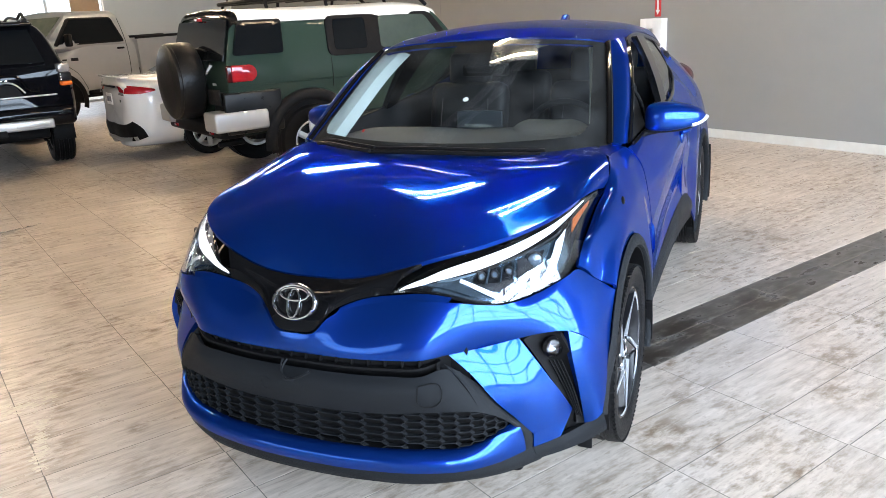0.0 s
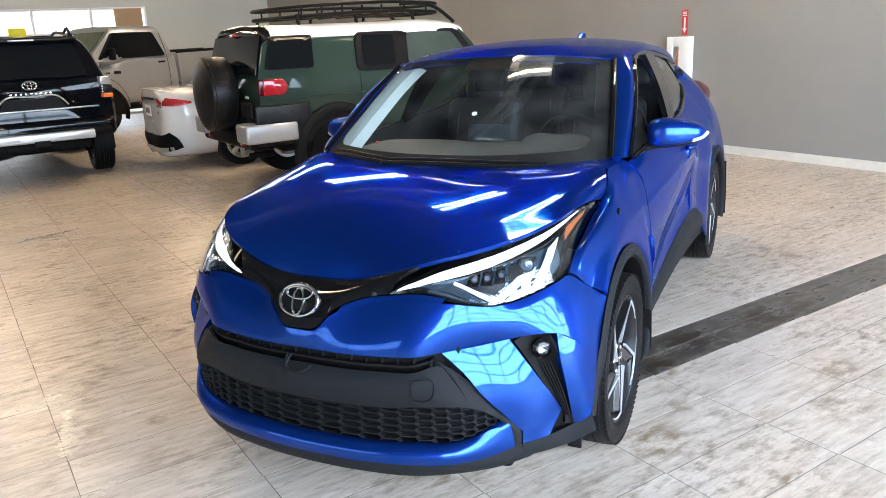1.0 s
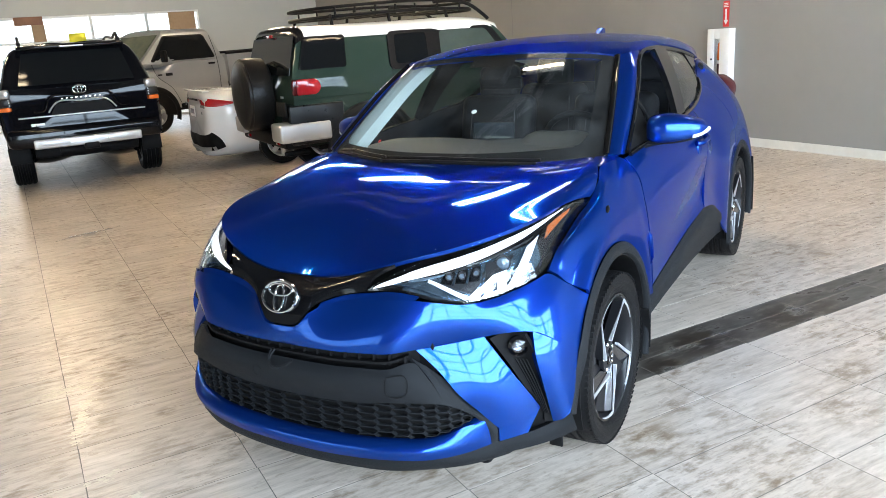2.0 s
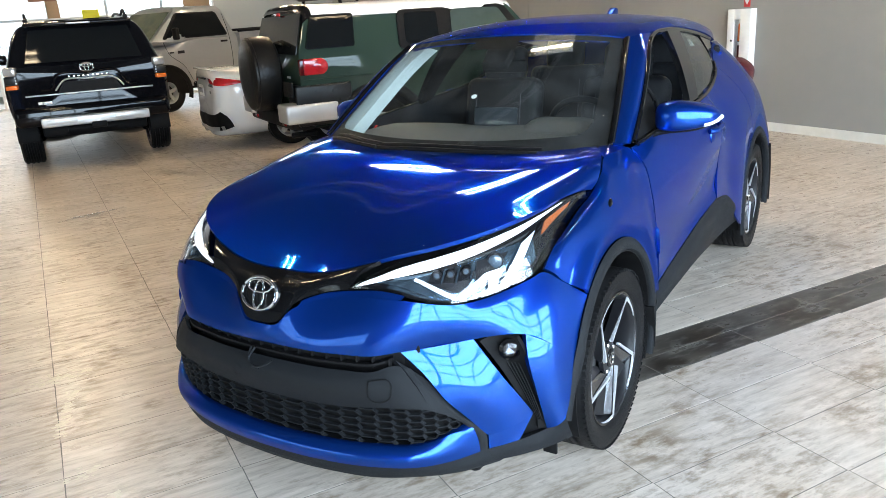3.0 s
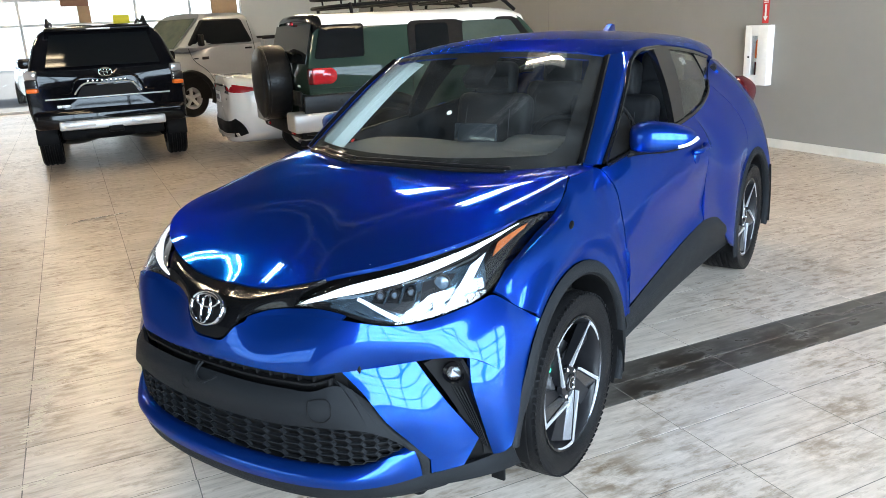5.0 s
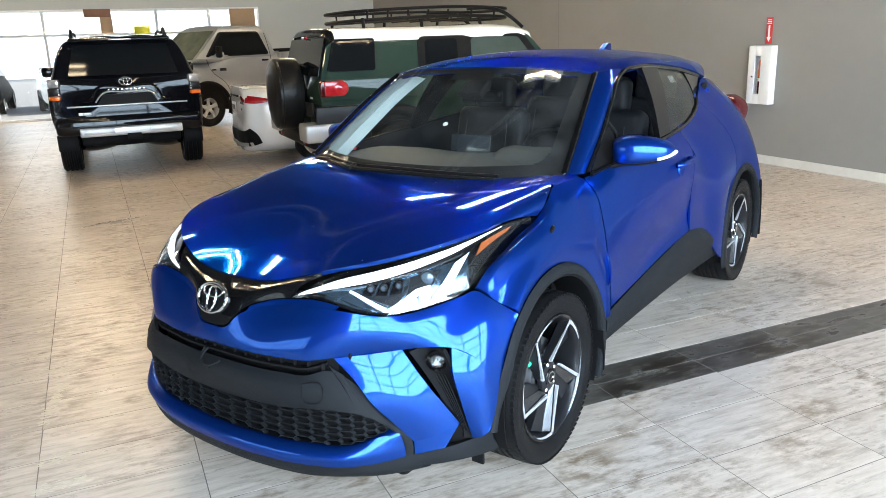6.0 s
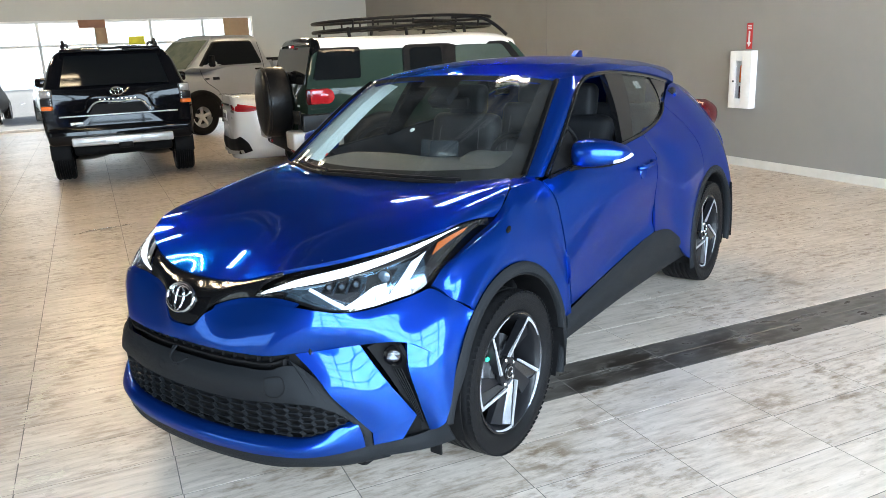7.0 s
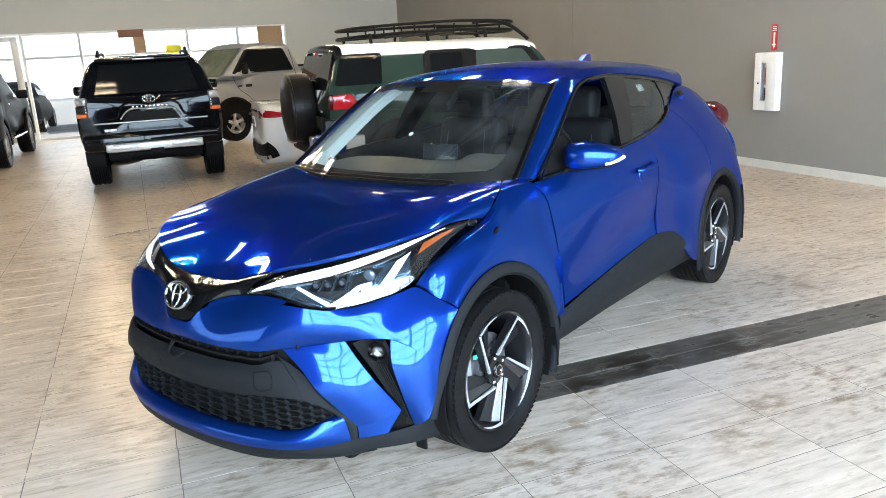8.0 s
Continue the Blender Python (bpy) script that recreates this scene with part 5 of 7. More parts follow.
for s in (1, -1):
    tube("window_seal", [(s * x, y, z) for x, y, z in [(0.785, 0.47, 1.060), (0.800, 0.9, 1.090), (0.804, 1.35, 1.116), (0.797, 1.58, 1.134), (0.768, 1.84, 1.165), (0.742, 2.00, 1.205), (0.70, 2.13, 1.245)]], 0.009, GLOSS if s > 0 else BLACK, car, n=30, sides=8)
    tube("window_seal", [(s * x, y, z) for x, y, z in [(0.766, 0.475, 1.068), (0.738, 0.68, 1.208), (0.703, 0.855, 1.330), (0.657, 1.03, 1.420), (0.630, 1.18, 1.452), (0.624, 1.45, 1.462), (0.612, 1.8, 1.440), (0.602, 2.15, 1.405), (0.597, 2.46, 1.358)]], 0.011, GLOSS, car, n=40, sides=8)
    tube("window_post", [(s * 0.782, 0.80, 1.085), (s * 0.742, 0.76, 1.235), (s * 0.722, 0.74, 1.262)], 0.008, BLACK, car, n=8, sides=6)
    g = loft([[(s * 0.772, 0.50, 1.068), (s * 0.783, 0.79, 1.086)], [(s * 0.738, 0.70, 1.208), (s * 0.735, 0.77, 1.24)]], 6, 6)
    sheet("mirror_plate", g, BLACK, car, 0.006, 0.0)

# door mirrors
for s in (1, -1):
    mir = new("door_mirror")
    mir.parent = car
    if s < 0:
        mir.matrix_basis = Matrix.Translation((0.055, 0.03, 0))
    g = []
    for k, (x, yc, zc, ry, rz) in enumerate([(0.798, 0.715, 1.135, 0.030, 0.020), (0.805, 0.700, 1.138, 0.062, 0.050), (0.84, 0.690, 1.142, 0.080, 0.060), (0.92, 0.700, 1.142, 0.082, 0.058), (0.98, 0.722, 1.140, 0.068, 0.046), (1.025, 0.745, 1.136, 0.045, 0.028), (1.040, 0.758, 1.134, 0.012, 0.008)]):
        ring = []
        for i in range(25):
            a = 2 * math.pi * i / 24
            c, sn = math.cos(a), math.sin(a)
            ring.append((s * x, yc + ry * (abs(c) ** 0.62) * math.copysign(1, c), zc + rz * (abs(sn) ** (0.55 if sn < 0 else 0.7)) * math.copysign(1, sn)))
        g.append(ring)
    g = np.stack([curve(np.array(g)[:, i], 18) for i in range(25)], 1)
    sheet("shell", g, BLUE, mir, 0.004, 0.0, (s * 0.92, 0.71, 1.14))
    tube("stalk", [(s * 0.772, 0.66, 1.060), (s * 0.80, 0.675, 1.072), (s * 0.86, 0.70, 1.082), (s * 0.96, 0.725, 1.092)], 0.014, BLACK, mir, n=12, sides=10)
    tube("lower_shell", [(s * 0.80, 0.67, 1.083), (s * 0.88, 0.668, 1.084), (s * 0.96, 0.695, 1.092), (s * 1.02, 0.735, 1.110)], 0.010, BLACK, mir, n=14, sides=8)
    tube("turn_lamp", [(s * 0.992, 0.676, 1.108), (s * 1.012, 0.694, 1.112), (s * 1.034, 0.730, 1.122), (s * 1.044, 0.762, 1.132)], 0.009, WHITEPLASTIC, mir, n=14, sides=8, label="clear turn lamp")
    gl = loft([[(s * 0.825, 0.776, 1.098), (s * 0.96, 0.786, 1.100), (s * 1.005, 0.792, 1.112)], [(s * 0.822, 0.778, 1.140), (s * 0.93, 0.788, 1.142), (s * 1.015, 0.796, 1.140)], [(s * 0.835, 0.776, 1.180), (s * 0.92, 0.786, 1.184), (s * 0.985, 0.790, 1.172)]], 10, 8)
    sheet("mirror_glass", gl, CHROME, mir, 0.006, 0.0, (s * 0.9, 0.70, 1.14), "bright mirror glass")
    # handle: a pocket, a pull and the lock cover
    hd = new("door_handle")
    hd.parent = car
    lathe("pocket", [(0.0, 0.0), (0.040, 0.0), (0.036, 0.006), (0.0, -0.001)], 24, Matrix.Translation((s * 0.884, 1.335, 0.955)) @ Matrix.Diagonal((s, 1.1, 1, 1)), BLUE, hd)
    tube("pull", [(s * 0.888, 1.26, 0.985), (s * 0.910, 1.29, 0.985), (s * 0.914, 1.36, 0.988), (s * 0.908, 1.43, 0.992), (s * 0.886, 1.46, 0.993)], 0.013, BLUE, hd, n=16, sides=10)

    rh = new("rear_handle")
    rh.parent = car
    tube("pocket", [(s * 0.655, 2.40, 1.292), (s * 0.640, 2.47, 1.300), (s * 0.625, 2.53, 1.296)], 0.020, BLACK, rh, n=8, sides=8)
    tube("pull", [(s * 0.672, 2.42, 1.272), (s * 0.655, 2.48, 1.278), (s * 0.636, 2.55, 1.268)], 0.012, BLUE, rh, n=8, sides=8)

# aerial fin, tail lamps, rear end
prism("aerial_fin", [(0, 0), (0.19, 0), (0.18, 0.066), (0.13, 0.072)], 0.038, Matrix.Translation((-0.019, 2.27, 1.505)) @ Matrix(((0, 0, 1, 0), (1, 0, 0, 0), (0, 1, 0, 0), (0, 0, 0, 1))), BLUE, car, bevel=0.006)
pair("tail_lamp", [[(0.58, 2.98, 1.175), (0.63, 3.04, 1.175), (0.66, 3.10, 1.17)], [(0.64, 2.96, 1.12), (0.70, 3.03, 1.12), (0.725, 3.12, 1.115)], [(0.65, 3.00, 1.02), (0.70, 3.05, 1.02), (0.71, 3.12, 1.025)]], 14, 10, RED, car, 0.03, 0.0, "red tail lamp")
whole("tailgate", [[(0, 2.95, 1.42), (0.3, 2.93, 1.40), (0.57, 2.80, 1.30)], [(0, 3.15, 1.20), (0.4, 3.13, 1.18), (0.66, 3.05, 1.12)], [(0, 3.36, 0.95), (0.5, 3.33, 0.95), (0.76, 3.26, 0.9)], [(0, 3.42, 0.60), (0.5, 3.40, 0.6), (0.78, 3.28, 0.6)], [(0, 3.40, 0.3), (0.5, 3.38, 0.3), (0.78, 3.26, 0.32)]], 20, 16, BLUE, car, 0.02, 0.0)
bm = bmesh.new()
box_bm(bm, (1.30, 3.95, 0.06), Matrix.Translation((0, 1.28, 0.22)), 0.02)
part("underbody", bm, BLACK, car)
bm = bmesh.new()
box_bm(bm, (1.1, 0.55, 0.5), Matrix.Translation((0, -0.35, 0.52)), 0.05)
part("engine_bay", bm, BLACK, car)

# wipers and cowl
whole("cowl", [[(x, y - 0.03, z - 0.035) for x, y, z in HOOD_REAR], [(0, 0.28, 1.035), (0.3, 0.29, 1.035), (0.6, 0.40, 1.045), (0.69, 0.47, 1.05)]], 20, 4, BLACK, car, 0.01, 0.0)
for pts in ([(-0.63, 0.28, 1.075), (-0.54, 0.24, 1.08), (-0.40, 0.185, 1.072), (-0.29, 0.155, 1.066)], [(-0.30, 0.17, 1.060), (-0.10, 0.15, 1.066), (0.0, 0.150, 1.066), (0.20, 0.16, 1.062), (0.46, 0.21, 1.056)]):
    tube("wiper_arm", pts, 0.009, BLACK, car, n=16, sides=6)
    tube("wiper_blade", [(x + 0.01, y + 0.03, z + 0.012) for x, y, z in pts], 0.007, RUBBER, car, n=16, sides=6)

for x, y, steer in ((1, 0.0, 0), (-1, 0.0, 0), (1, 2.64, 0), (-1, 2.64, 0)):
    m = Matrix.Translation((x * 0.762, y - 0.014 * (y < 1), 0.341))
    if x < 0:
        m = m @ Matrix.Rotation(math.pi, 4, "Z")
    make_wheel(car, m)

# cabin: dashboard, screen, wheel, seats, lining
whole("dashboard", [[(0, 0.30, 1.028), (0.4, 0.34, 1.03), (0.68, 0.46, 1.04)], [(0, 0.55, 1.080), (0.3, 0.55, 1.084), (0.6, 0.60, 1.072), (0.70, 0.62, 1.045)], [(0, 0.72, 1.068), (0.3, 0.72, 1.08), (0.6, 0.74, 1.055), (0.70, 0.74, 1.02)], [(0, 0.78, 0.90), (0.3, 0.78, 0.90), (0.72, 0.80, 0.88)], [(0, 0.70, 0.6), (0.72, 0.7, 0.6)]], 24, 18, DASH, car, 0.01, 0.0, "grey dashboard")
whole("binnacle", [[(0.0, 0.0, 0.0), (0.10, 0.01, -0.01), (0.17, 0.03, -0.05)], [(0.0, 0.14, 0.045), (0.12, 0.15, 0.035), (0.19, 0.16, -0.04)], [(0, 0.24, 0.03), (0.12, 0.24, 0.02), (0.18, 0.24, -0.04)]], 12, 8, DASH, car, 0.01, 0.0).location = (0.38, 0.53, 1.072)
box("touch_screen", (0.235, 0.02, 0.135), Matrix.Translation((0.0, 0.745, 1.095)) @ Matrix.Rotation(radians(-8), 4, "X"), SCREENM, car, "dark central touch screen", 0.008)
sw = [(0.38 + 0.185 * math.cos(q), 0.96 + 0.075 * math.sin(q), 1.02 + 0.165 * math.sin(q)) for q in np.linspace(0, 2 * math.pi, 41)]
tube("steering_wheel", [(x, 0.96 + (z - 1.02) * -0.42, z) for x, _, z in sw], 0.016, LEATHER, car, sides=10, smooth=False, closed=True)
box("steering_hub", (0.17, 0.05, 0.12), Matrix.Translation((0.38, 0.94, 1.01)) @ Matrix.Rotation(radians(20), 4, "X"), LEATHER, car, bevel=0.02)
tube("steering_spoke", [(0.21, 0.955, 1.025), (0.38, 0.945, 1.015), (0.55, 0.955, 1.025)], 0.018, LEATHER, car, n=6)


def seat(x, y, parent):
    st = new("seat")
    st.parent = parent
    st.matrix_basis = Matrix.Translation((x, y, 0.0))
    box("cushion", (0.50, 0.50, 0.18), Matrix.Translation((0, 0, 0.60)), LEATHER, st, bevel=0.06, seg=4)
    box("backrest", (0.48, 0.15, 0.62), Matrix.Translation((0, 0.30, 0.92)) @ Matrix.Rotation(radians(-14), 4, "X"), LEATHER, st, bevel=0.06, seg=4)
    box("headrest", (0.26, 0.11, 0.20), Matrix.Translation((0, 0.385, 1.30)) @ Matrix.Rotation(radians(-10), 4, "X"), LEATHER, st, bevel=0.045, seg=4)
    for dx in (-0.15, 0.15):
        tube("piping", [(dx, 0.150, 0.68), (dx, 0.212, 0.92), (dx * 0.95, 0.270, 1.14)], 0.0022, THREAD, st, n=10, sides=5, label="grey stitching")
    for dx in (-0.05, 0.05):
        tube("headrest_post", [(dx, 0.37, 1.15), (dx, 0.385, 1.25)], 0.007, CHROME, st, n=2)


for x, y in ((0.37, 1.22), (-0.37, 1.22), (0.34, 2.05), (-0.34, 2.05)):
    seat(x, y, car)
box("rear_bench", (1.1, 0.5, 0.2), Matrix.Translation((0, 2.05, 0.58)), LEATHER, car, bevel=0.05)
whole("roof_lining", [[(0, 0.87, 1.468), (0.3, 0.88, 1.462), (0.55, 0.95, 1.432)], [(0, 1.5, 1.525), (0.56, 1.5, 1.46)], [(0, 2.2, 1.50), (0.55, 2.2, 1.40)], [(0, 2.8, 1.40), (0.5, 2.7, 1.31)]], 10, 10, CLOTH, car, 0.005, 0.0, centre=(0, 1.5, 9))
pair("door_lining", [[(0.768, 0.50, 1.062), (0.772, 1.0, 1.092), (0.772, 1.5, 1.122), (0.735, 2.0, 1.17)], [(0.745, 0.55, 1.03), (0.752, 1.0, 1.06), (0.752, 1.5, 1.09), (0.71, 2.0, 1.14)], [(0.72, 0.6, 0.9), (0.72, 1.4, 0.9), (0.70, 2.0, 0.95)], [(0.74, 0.6, 0.4), (0.74, 1.4, 0.4), (0.7, 2.0, 0.5)]], 12, 8, LEATHER, car, 0.01, 0.0)
box("cabin_floor", (1.45, 2.6, 0.04), Matrix.Translation((0, 1.75, 0.32)), BLACK, car)
box("firewall", (1.40, 0.04, 0.70), Matrix.Translation((0, 0.30, 0.65)), BLACK, car)
box("parcel_wall", (1.20, 0.04, 0.90), Matrix.Translation((0, 2.75, 0.75)), LEATHER, car)
box("rear_view_mirror", (0.24, 0.03, 0.06), Matrix.Translation((0, 0.86, 1.345)) @ Matrix.Rotation(radians(10), 4, "X"), BLACK, car, bevel=0.012)
box("sensor_box", (0.13, 0.12, 0.05), Matrix.Translation((0, 0.80, 1.385)) @ Matrix.Rotation(radians(33), 4, "X"), BLACK, car, bevel=0.015)
pair("inner_pillar", [[(x - 0.018, y + 0.012, z - 0.010) for x, y, z in PILLAR_IN], [(x - 0.092 - 0.02 * (z - 1.07), y + 0.03, z - 0.012) for x, y, z in PILLAR_IN], [(x - 0.118, y + 0.09, z - 0.03) for x, y, z in PILLAR_IN]], 12, 3, CLOTH, car, 0.01, 0.0)
for x, y, z, w, h, mat, label in ((-0.412, 0.330, 1.126, 0.012, 0.018, SIGNRED, "small red sticker"),):
    box("screen_label", (w, h, 0.002), Matrix.Translation((x, y, z)) @ Matrix.Rotation(radians(36), 4, "X"), mat, car, label, 0.0005)
lathe("screen_disc", [(0, 0), (0.013, 0), (0.013, 0.002), (0, 0.002)], 20, Matrix.Translation((0.047, 0.462, 1.247)) @ Matrix.Rotation(radians(36), 4, "X") @ Matrix.Rotation(radians(-90), 4, "Y"), FRAMEW, car, "small round white sticker")
box("window_label", (0.003, 0.075, 0.045), Matrix.Translation((0.634, 1.865, 1.372)) @ Matrix.Rotation(radians(-32), 4, "Y"), FRAMEW, car, "small white paper label", 0.001)

# drops of water left on the windscreen and the roof's edge
SG = loft(SCREEN, 41, 25)
verts, faces = [], []
for i in range(260):
    side = random.choice((1, 1, 1, -1))
    b = random.random()
    a = 1 - abs(random.gauss(0, 0.16)) if random.random() < 0.75 else random.random()
    a = min(max(a, 0.02), 0.985)
    p = SG[int(b * 24), int(a * 40)] + np.array((random.uniform(-0.008, 0.008), -0.006, 0.008))
    q = SG[min(int(b * 24) + 1, 24), int(a * 40)] - SG[max(int(b * 24) - 1, 0), int(a * 40)]
    t = Vector(q).normalized()
    n = Vector((0.25 * a, -t.z, t.y)).normalized()
    w = n.cross(t)
    r = random.uniform(0.0012, 0.0030)
    c = Vector((p[0] * side - (SHIFT[0] if side < 0 else 0), p[1] + 0.006, p[2] - 0.008)) + n * 0.003
    k = len(verts)
    verts += [c + n * r * 0.6] + [c + (math.cos(g) * t + math.sin(g) * w) * r for g in np.linspace(0, 2 * math.pi, 7)[:-1]]
    faces += [(k, k + 1 + m, k + 1 + (m + 1) % 6) for m in range(6)]
drops = raw("water_drops", verts, faces, LENS, ws, "drops of water on the glass", smooth=True)
drops["kind"] = "stuff"


def beads(panel, count, chance):
    """Beads of water scattered on a painted panel's outer face, where chance allows."""
    me = panel.data
    tops = [f for f in me.polygons if f.normal.z > 0.6]
    verts, faces, done = [], [], 0
    while done < count:
        f = random.choice(tops)
        p = [me.vertices[i].co for i in f.vertices]
        a, b = random.random(), random.random()
        c = (p[0] * (1 - a) + p[1] * a) * (1 - b) + (p[3] * (1 - a) + p[2] * a) * b
        if random.random() > chance(c):
            continue
        n = f.normal
        t = n.orthogonal().normalized()
        w = n.cross(t)
        r = random.uniform(0.0010, 0.0030)
        k = len(verts)
        verts += [c + n * r * 0.7] + [c + n * r * 0.45 + (math.cos(g) * t + math.sin(g) * w) * r * 0.7 for g in np.linspace(0, 2 * math.pi, 7)[:-1]] + [c + (math.cos(g) * t + math.sin(g) * w) * r for g in np.linspace(0, 2 * math.pi, 7)[:-1]]
        faces += [(k, k + 1 + m, k + 1 + (m + 1) % 6) for m in range(6)] + [(k + 1 + m, k + 7 + m, k + 7 + (m + 1) % 6, k + 1 + (m + 1) % 6) for m in range(6)]
        done += 1
    ob = raw("water_beads", verts, faces, BEAD, panel, "beads of water on the paint", smooth=True)
    ob["kind"] = "stuff"


BEAD = material("water bead", (0.25, 0.28, 0.34), 0.03, 0.0, 1.0)
beads(bonnet, 120, lambda c: (0.15 + 0.85 * (c.x > 0.2)) * max(0.0, 1 - (0.30 - c.y) / 0.35) ** 2 + 0.015)
beads(roof, 260, lambda c: max(0.0, 1 - abs(c.x - 0.45) / 0.25) + 0.05)
SHIFT[0] = 0.0


# ---- the other vehicles in the hall ----
BLACKPAINT = material("black car paint", (0.003, 0.003, 0.004), 0.06, 0.0, 0.40, (0.006, 0.006, 0.007), 300.0, 0.5, spec=0.06)
BRIGHTRED = material("bright red lamp lens", (0.34, 0.010, 0.014), 0.12, 0.0, 0.4, (0.46, 0.02, 0.03), 30.0, 0.5)
GREEN = material("army green paint", (0.021, 0.039, 0.030), 0.5, 0.0, 0.42, (0.025, 0.044, 0.034), 200.0, 0.5, spec=0.02)
TRIMBLACK = material("black satin trim", (0.007, 0.0075, 0.008), 0.28, 0.0, 0.0, (0.012, 0.012, 0.012), 9.0, 0.4, spec=0.25)
WHITEPAINT = material("white car paint", (0.78, 0.78, 0.77), 0.25, 0.0, 0.8, (0.70, 0.70, 0.68), 3.0, 0.3)
SILVERPAINT = material("pale silver paint", (0.385, 0.40, 0.42), 0.32, 0.45, 0.4, (0.345, 0.36, 0.38), 4.0, 0.4)
GREYPAINT = material("dark grey paint", (0.012, 0.013, 0.015), 0.42, 0.0, 0.0, (0.02, 0.021, 0.023), 5.0, 0.4, spec=0.02)
DARKPANE = material("dark tinted glass", (0.006, 0.007, 0.008), 0.04, 0.0, 0.0, spec=0.12)
PALEPANE = material("pale reflecting glass", (0.07, 0.09, 0.075), 0.25, 0.0, 0.0, (0.22, 0.24, 0.17), 2.2, 0.6, spec=0.05)
CLEARPANE_SOLID = material("greenish door glass", (0.035, 0.05, 0.042), 0.05, 0.0, 0.15, (0.07, 0.09, 0.08), 1.4, 0.5, spec=0.2)
PAVE = material("pale concrete", (0.50, 0.49, 0.47), 0.85, 0, 0, (0.38, 0.37, 0.35), 0.8, 0.6, 0.2, 40.0)
SATIN = material("satin silver plastic", (0.48, 0.48, 0.475), 0.35, 0.5, 0.2, (0.5, 0.5, 0.49), 9.0, 0.4)
ORANGE = material("orange lamp lens", (0.8, 0.16, 0.02), 0.15, 0, 0.8, (0.7, 0.12, 0.02), 90.0, 0.4)
CLEARLAMP = material("clear lamp lens", (0.36, 0.34, 0.33), 0.12, 0.4, 1.0, (0.45, 0.42, 0.40), 60.0, 0.6)
VINYL = material("black vinyl", (0.007, 0.007, 0.007), 0.33, 0, 0.0, (0.016, 0.015, 0.014), 6.0, 0.5, 0.25, 40.0, spec=0.2)


def plain_wheel(parent, m, R, W, rim, rim_mat, spokes=6):
    """A tyre with grooves, a dished rim and its spokes; the local x axis points outboard."""
    w = new("wheel")
    w.parent = parent
    w.matrix_basis = m
    h = W / 2
    prof = [(rim, -h * 0.8), (rim + 0.03, -h), (R - 0.03, -h), (R - 0.004, -h * 0.82)]
    for x in (-0.45, 0, 0.45):
        prof += [(R, (x - 0.14) * h), (R - 0.010, (x - 0.09) * h), (R - 0.010, (x + 0.09) * h), (R, (x + 0.14) * h)]
    prof += [(R - 0.004, h * 0.82), (R - 0.03, h), (rim + 0.03, h), (rim, h * 0.85), (rim - 0.006, 0)]
    lathe("tyre", prof, 48, Matrix(), RUBBER, w)
    lathe("rim", [(rim + 0.004, h * 0.88), (rim - 0.006, h * 0.92), (rim - 0.025, h * 0.7), (rim - 0.035, 0), (rim - 0.035, -h * 0.8), (rim, -h * 0.8)], 40, Matrix(), rim_mat, w)
    lathe("hub", [(0, h * 0.2), (rim * 0.36, h * 0.2), (rim * 0.32, h * 0.66), (rim * 0.2, h * 0.78), (0, h * 0.8)], 24, Matrix(), rim_mat, w)
    lathe("brake_disc", [(0.05, 0), (rim * 0.7, 0), (rim * 0.7, 0.02), (0.05, 0.02)], 24, Matrix(), GUNMETAL, w)
    for k in range(spokes):
        t = Matrix.Rotation(2 * math.pi * k / spokes, 4, "X")
        bm = bmesh.new()
        box_bm(bm, (0.03, rim * 0.30, rim * 0.78), t @ Matrix.Translation((h * 0.62, 0, rim * 0.56)), 0.008)
        part("spoke", bm, rim_mat, w)
    return w


def wheels(parent, x, ys, R, W, rim, mat, spokes):
    for y in ys:
        for s in (1, -1):
            m = Matrix.Translation((s * (x - W / 2), y, R))
            plain_wheel(parent, m if s > 0 else m @ Matrix.Rotation(math.pi, 4, "Z"), R, W, rim, mat, spokes)


def ring(y, pts, lean=0.0, zb=1.2, k=1.0):
    """One half section at y, leaning forward (to -y) above zb."""
    return [(x * k, y - lean * max(z - zb, 0.0), z) for x, z in pts]


def quad(name, corners, mat, parent, thick=0.008, centre=(0, -2, 0.8), label="", n=5, shadow=True):
    """A pane or panel between its four corners: low start, low end, high start, high end."""
    a, b, c, d = [np.array(p, float) for p in corners]
    g = np.array([[(1 - u) * (1 - v) * a + u * (1 - v) * b + (1 - u) * v * c + u * v * d for u in np.linspace(0, 1, n)] for v in np.linspace(0, 1, n)])
    ob = sheet(name, g, mat, parent, thick, 0.0, centre, label)
    ob.visible_shadow = shadow
    return ob


def both(name, corners, mat, parent, **k):
    for s in (1, -1):
        quad(name, [(s * x, y, z) for x, y, z in corners], mat, parent, **k)


def heading(u, v, turn):
    """The pose of a vehicle whose local -y is its nose; turn counts from the room's V axis reversed."""
    return Matrix.Translation(uv(u, v)) @ Matrix.Rotation(radians(-31 + turn), 4, "Z")


# the black estate: tail to the camera, nose towards the shop front
suv = thing("suv", heading(-8.0, -0.78, -90), "black boxy sport utility car with a silver bumper strip, tail view", "car")
SP = [(0, 0.42), (0.80, 0.42), (0.90, 0.52), (0.935, 0.70), (0.955, 0.95), (0.945, 1.15), (0.905, 1.27), (0.845, 1.45), (0.755, 1.68), (0.69, 1.77), (0.55, 1.815), (0, 1.835)]
SPR = [(x, max(z, 0.60)) for x, z in SP]
low = [(0, 0.42), (0.78, 0.42), (0.88, 0.50), (0.92, 0.64), (0.94, 0.80), (0.93, 0.95), (0.92, 1.03), (0.90, 1.08), (0.86, 1.12), (0.74, 1.15), (0.50, 1.165), (0, 1.17)]
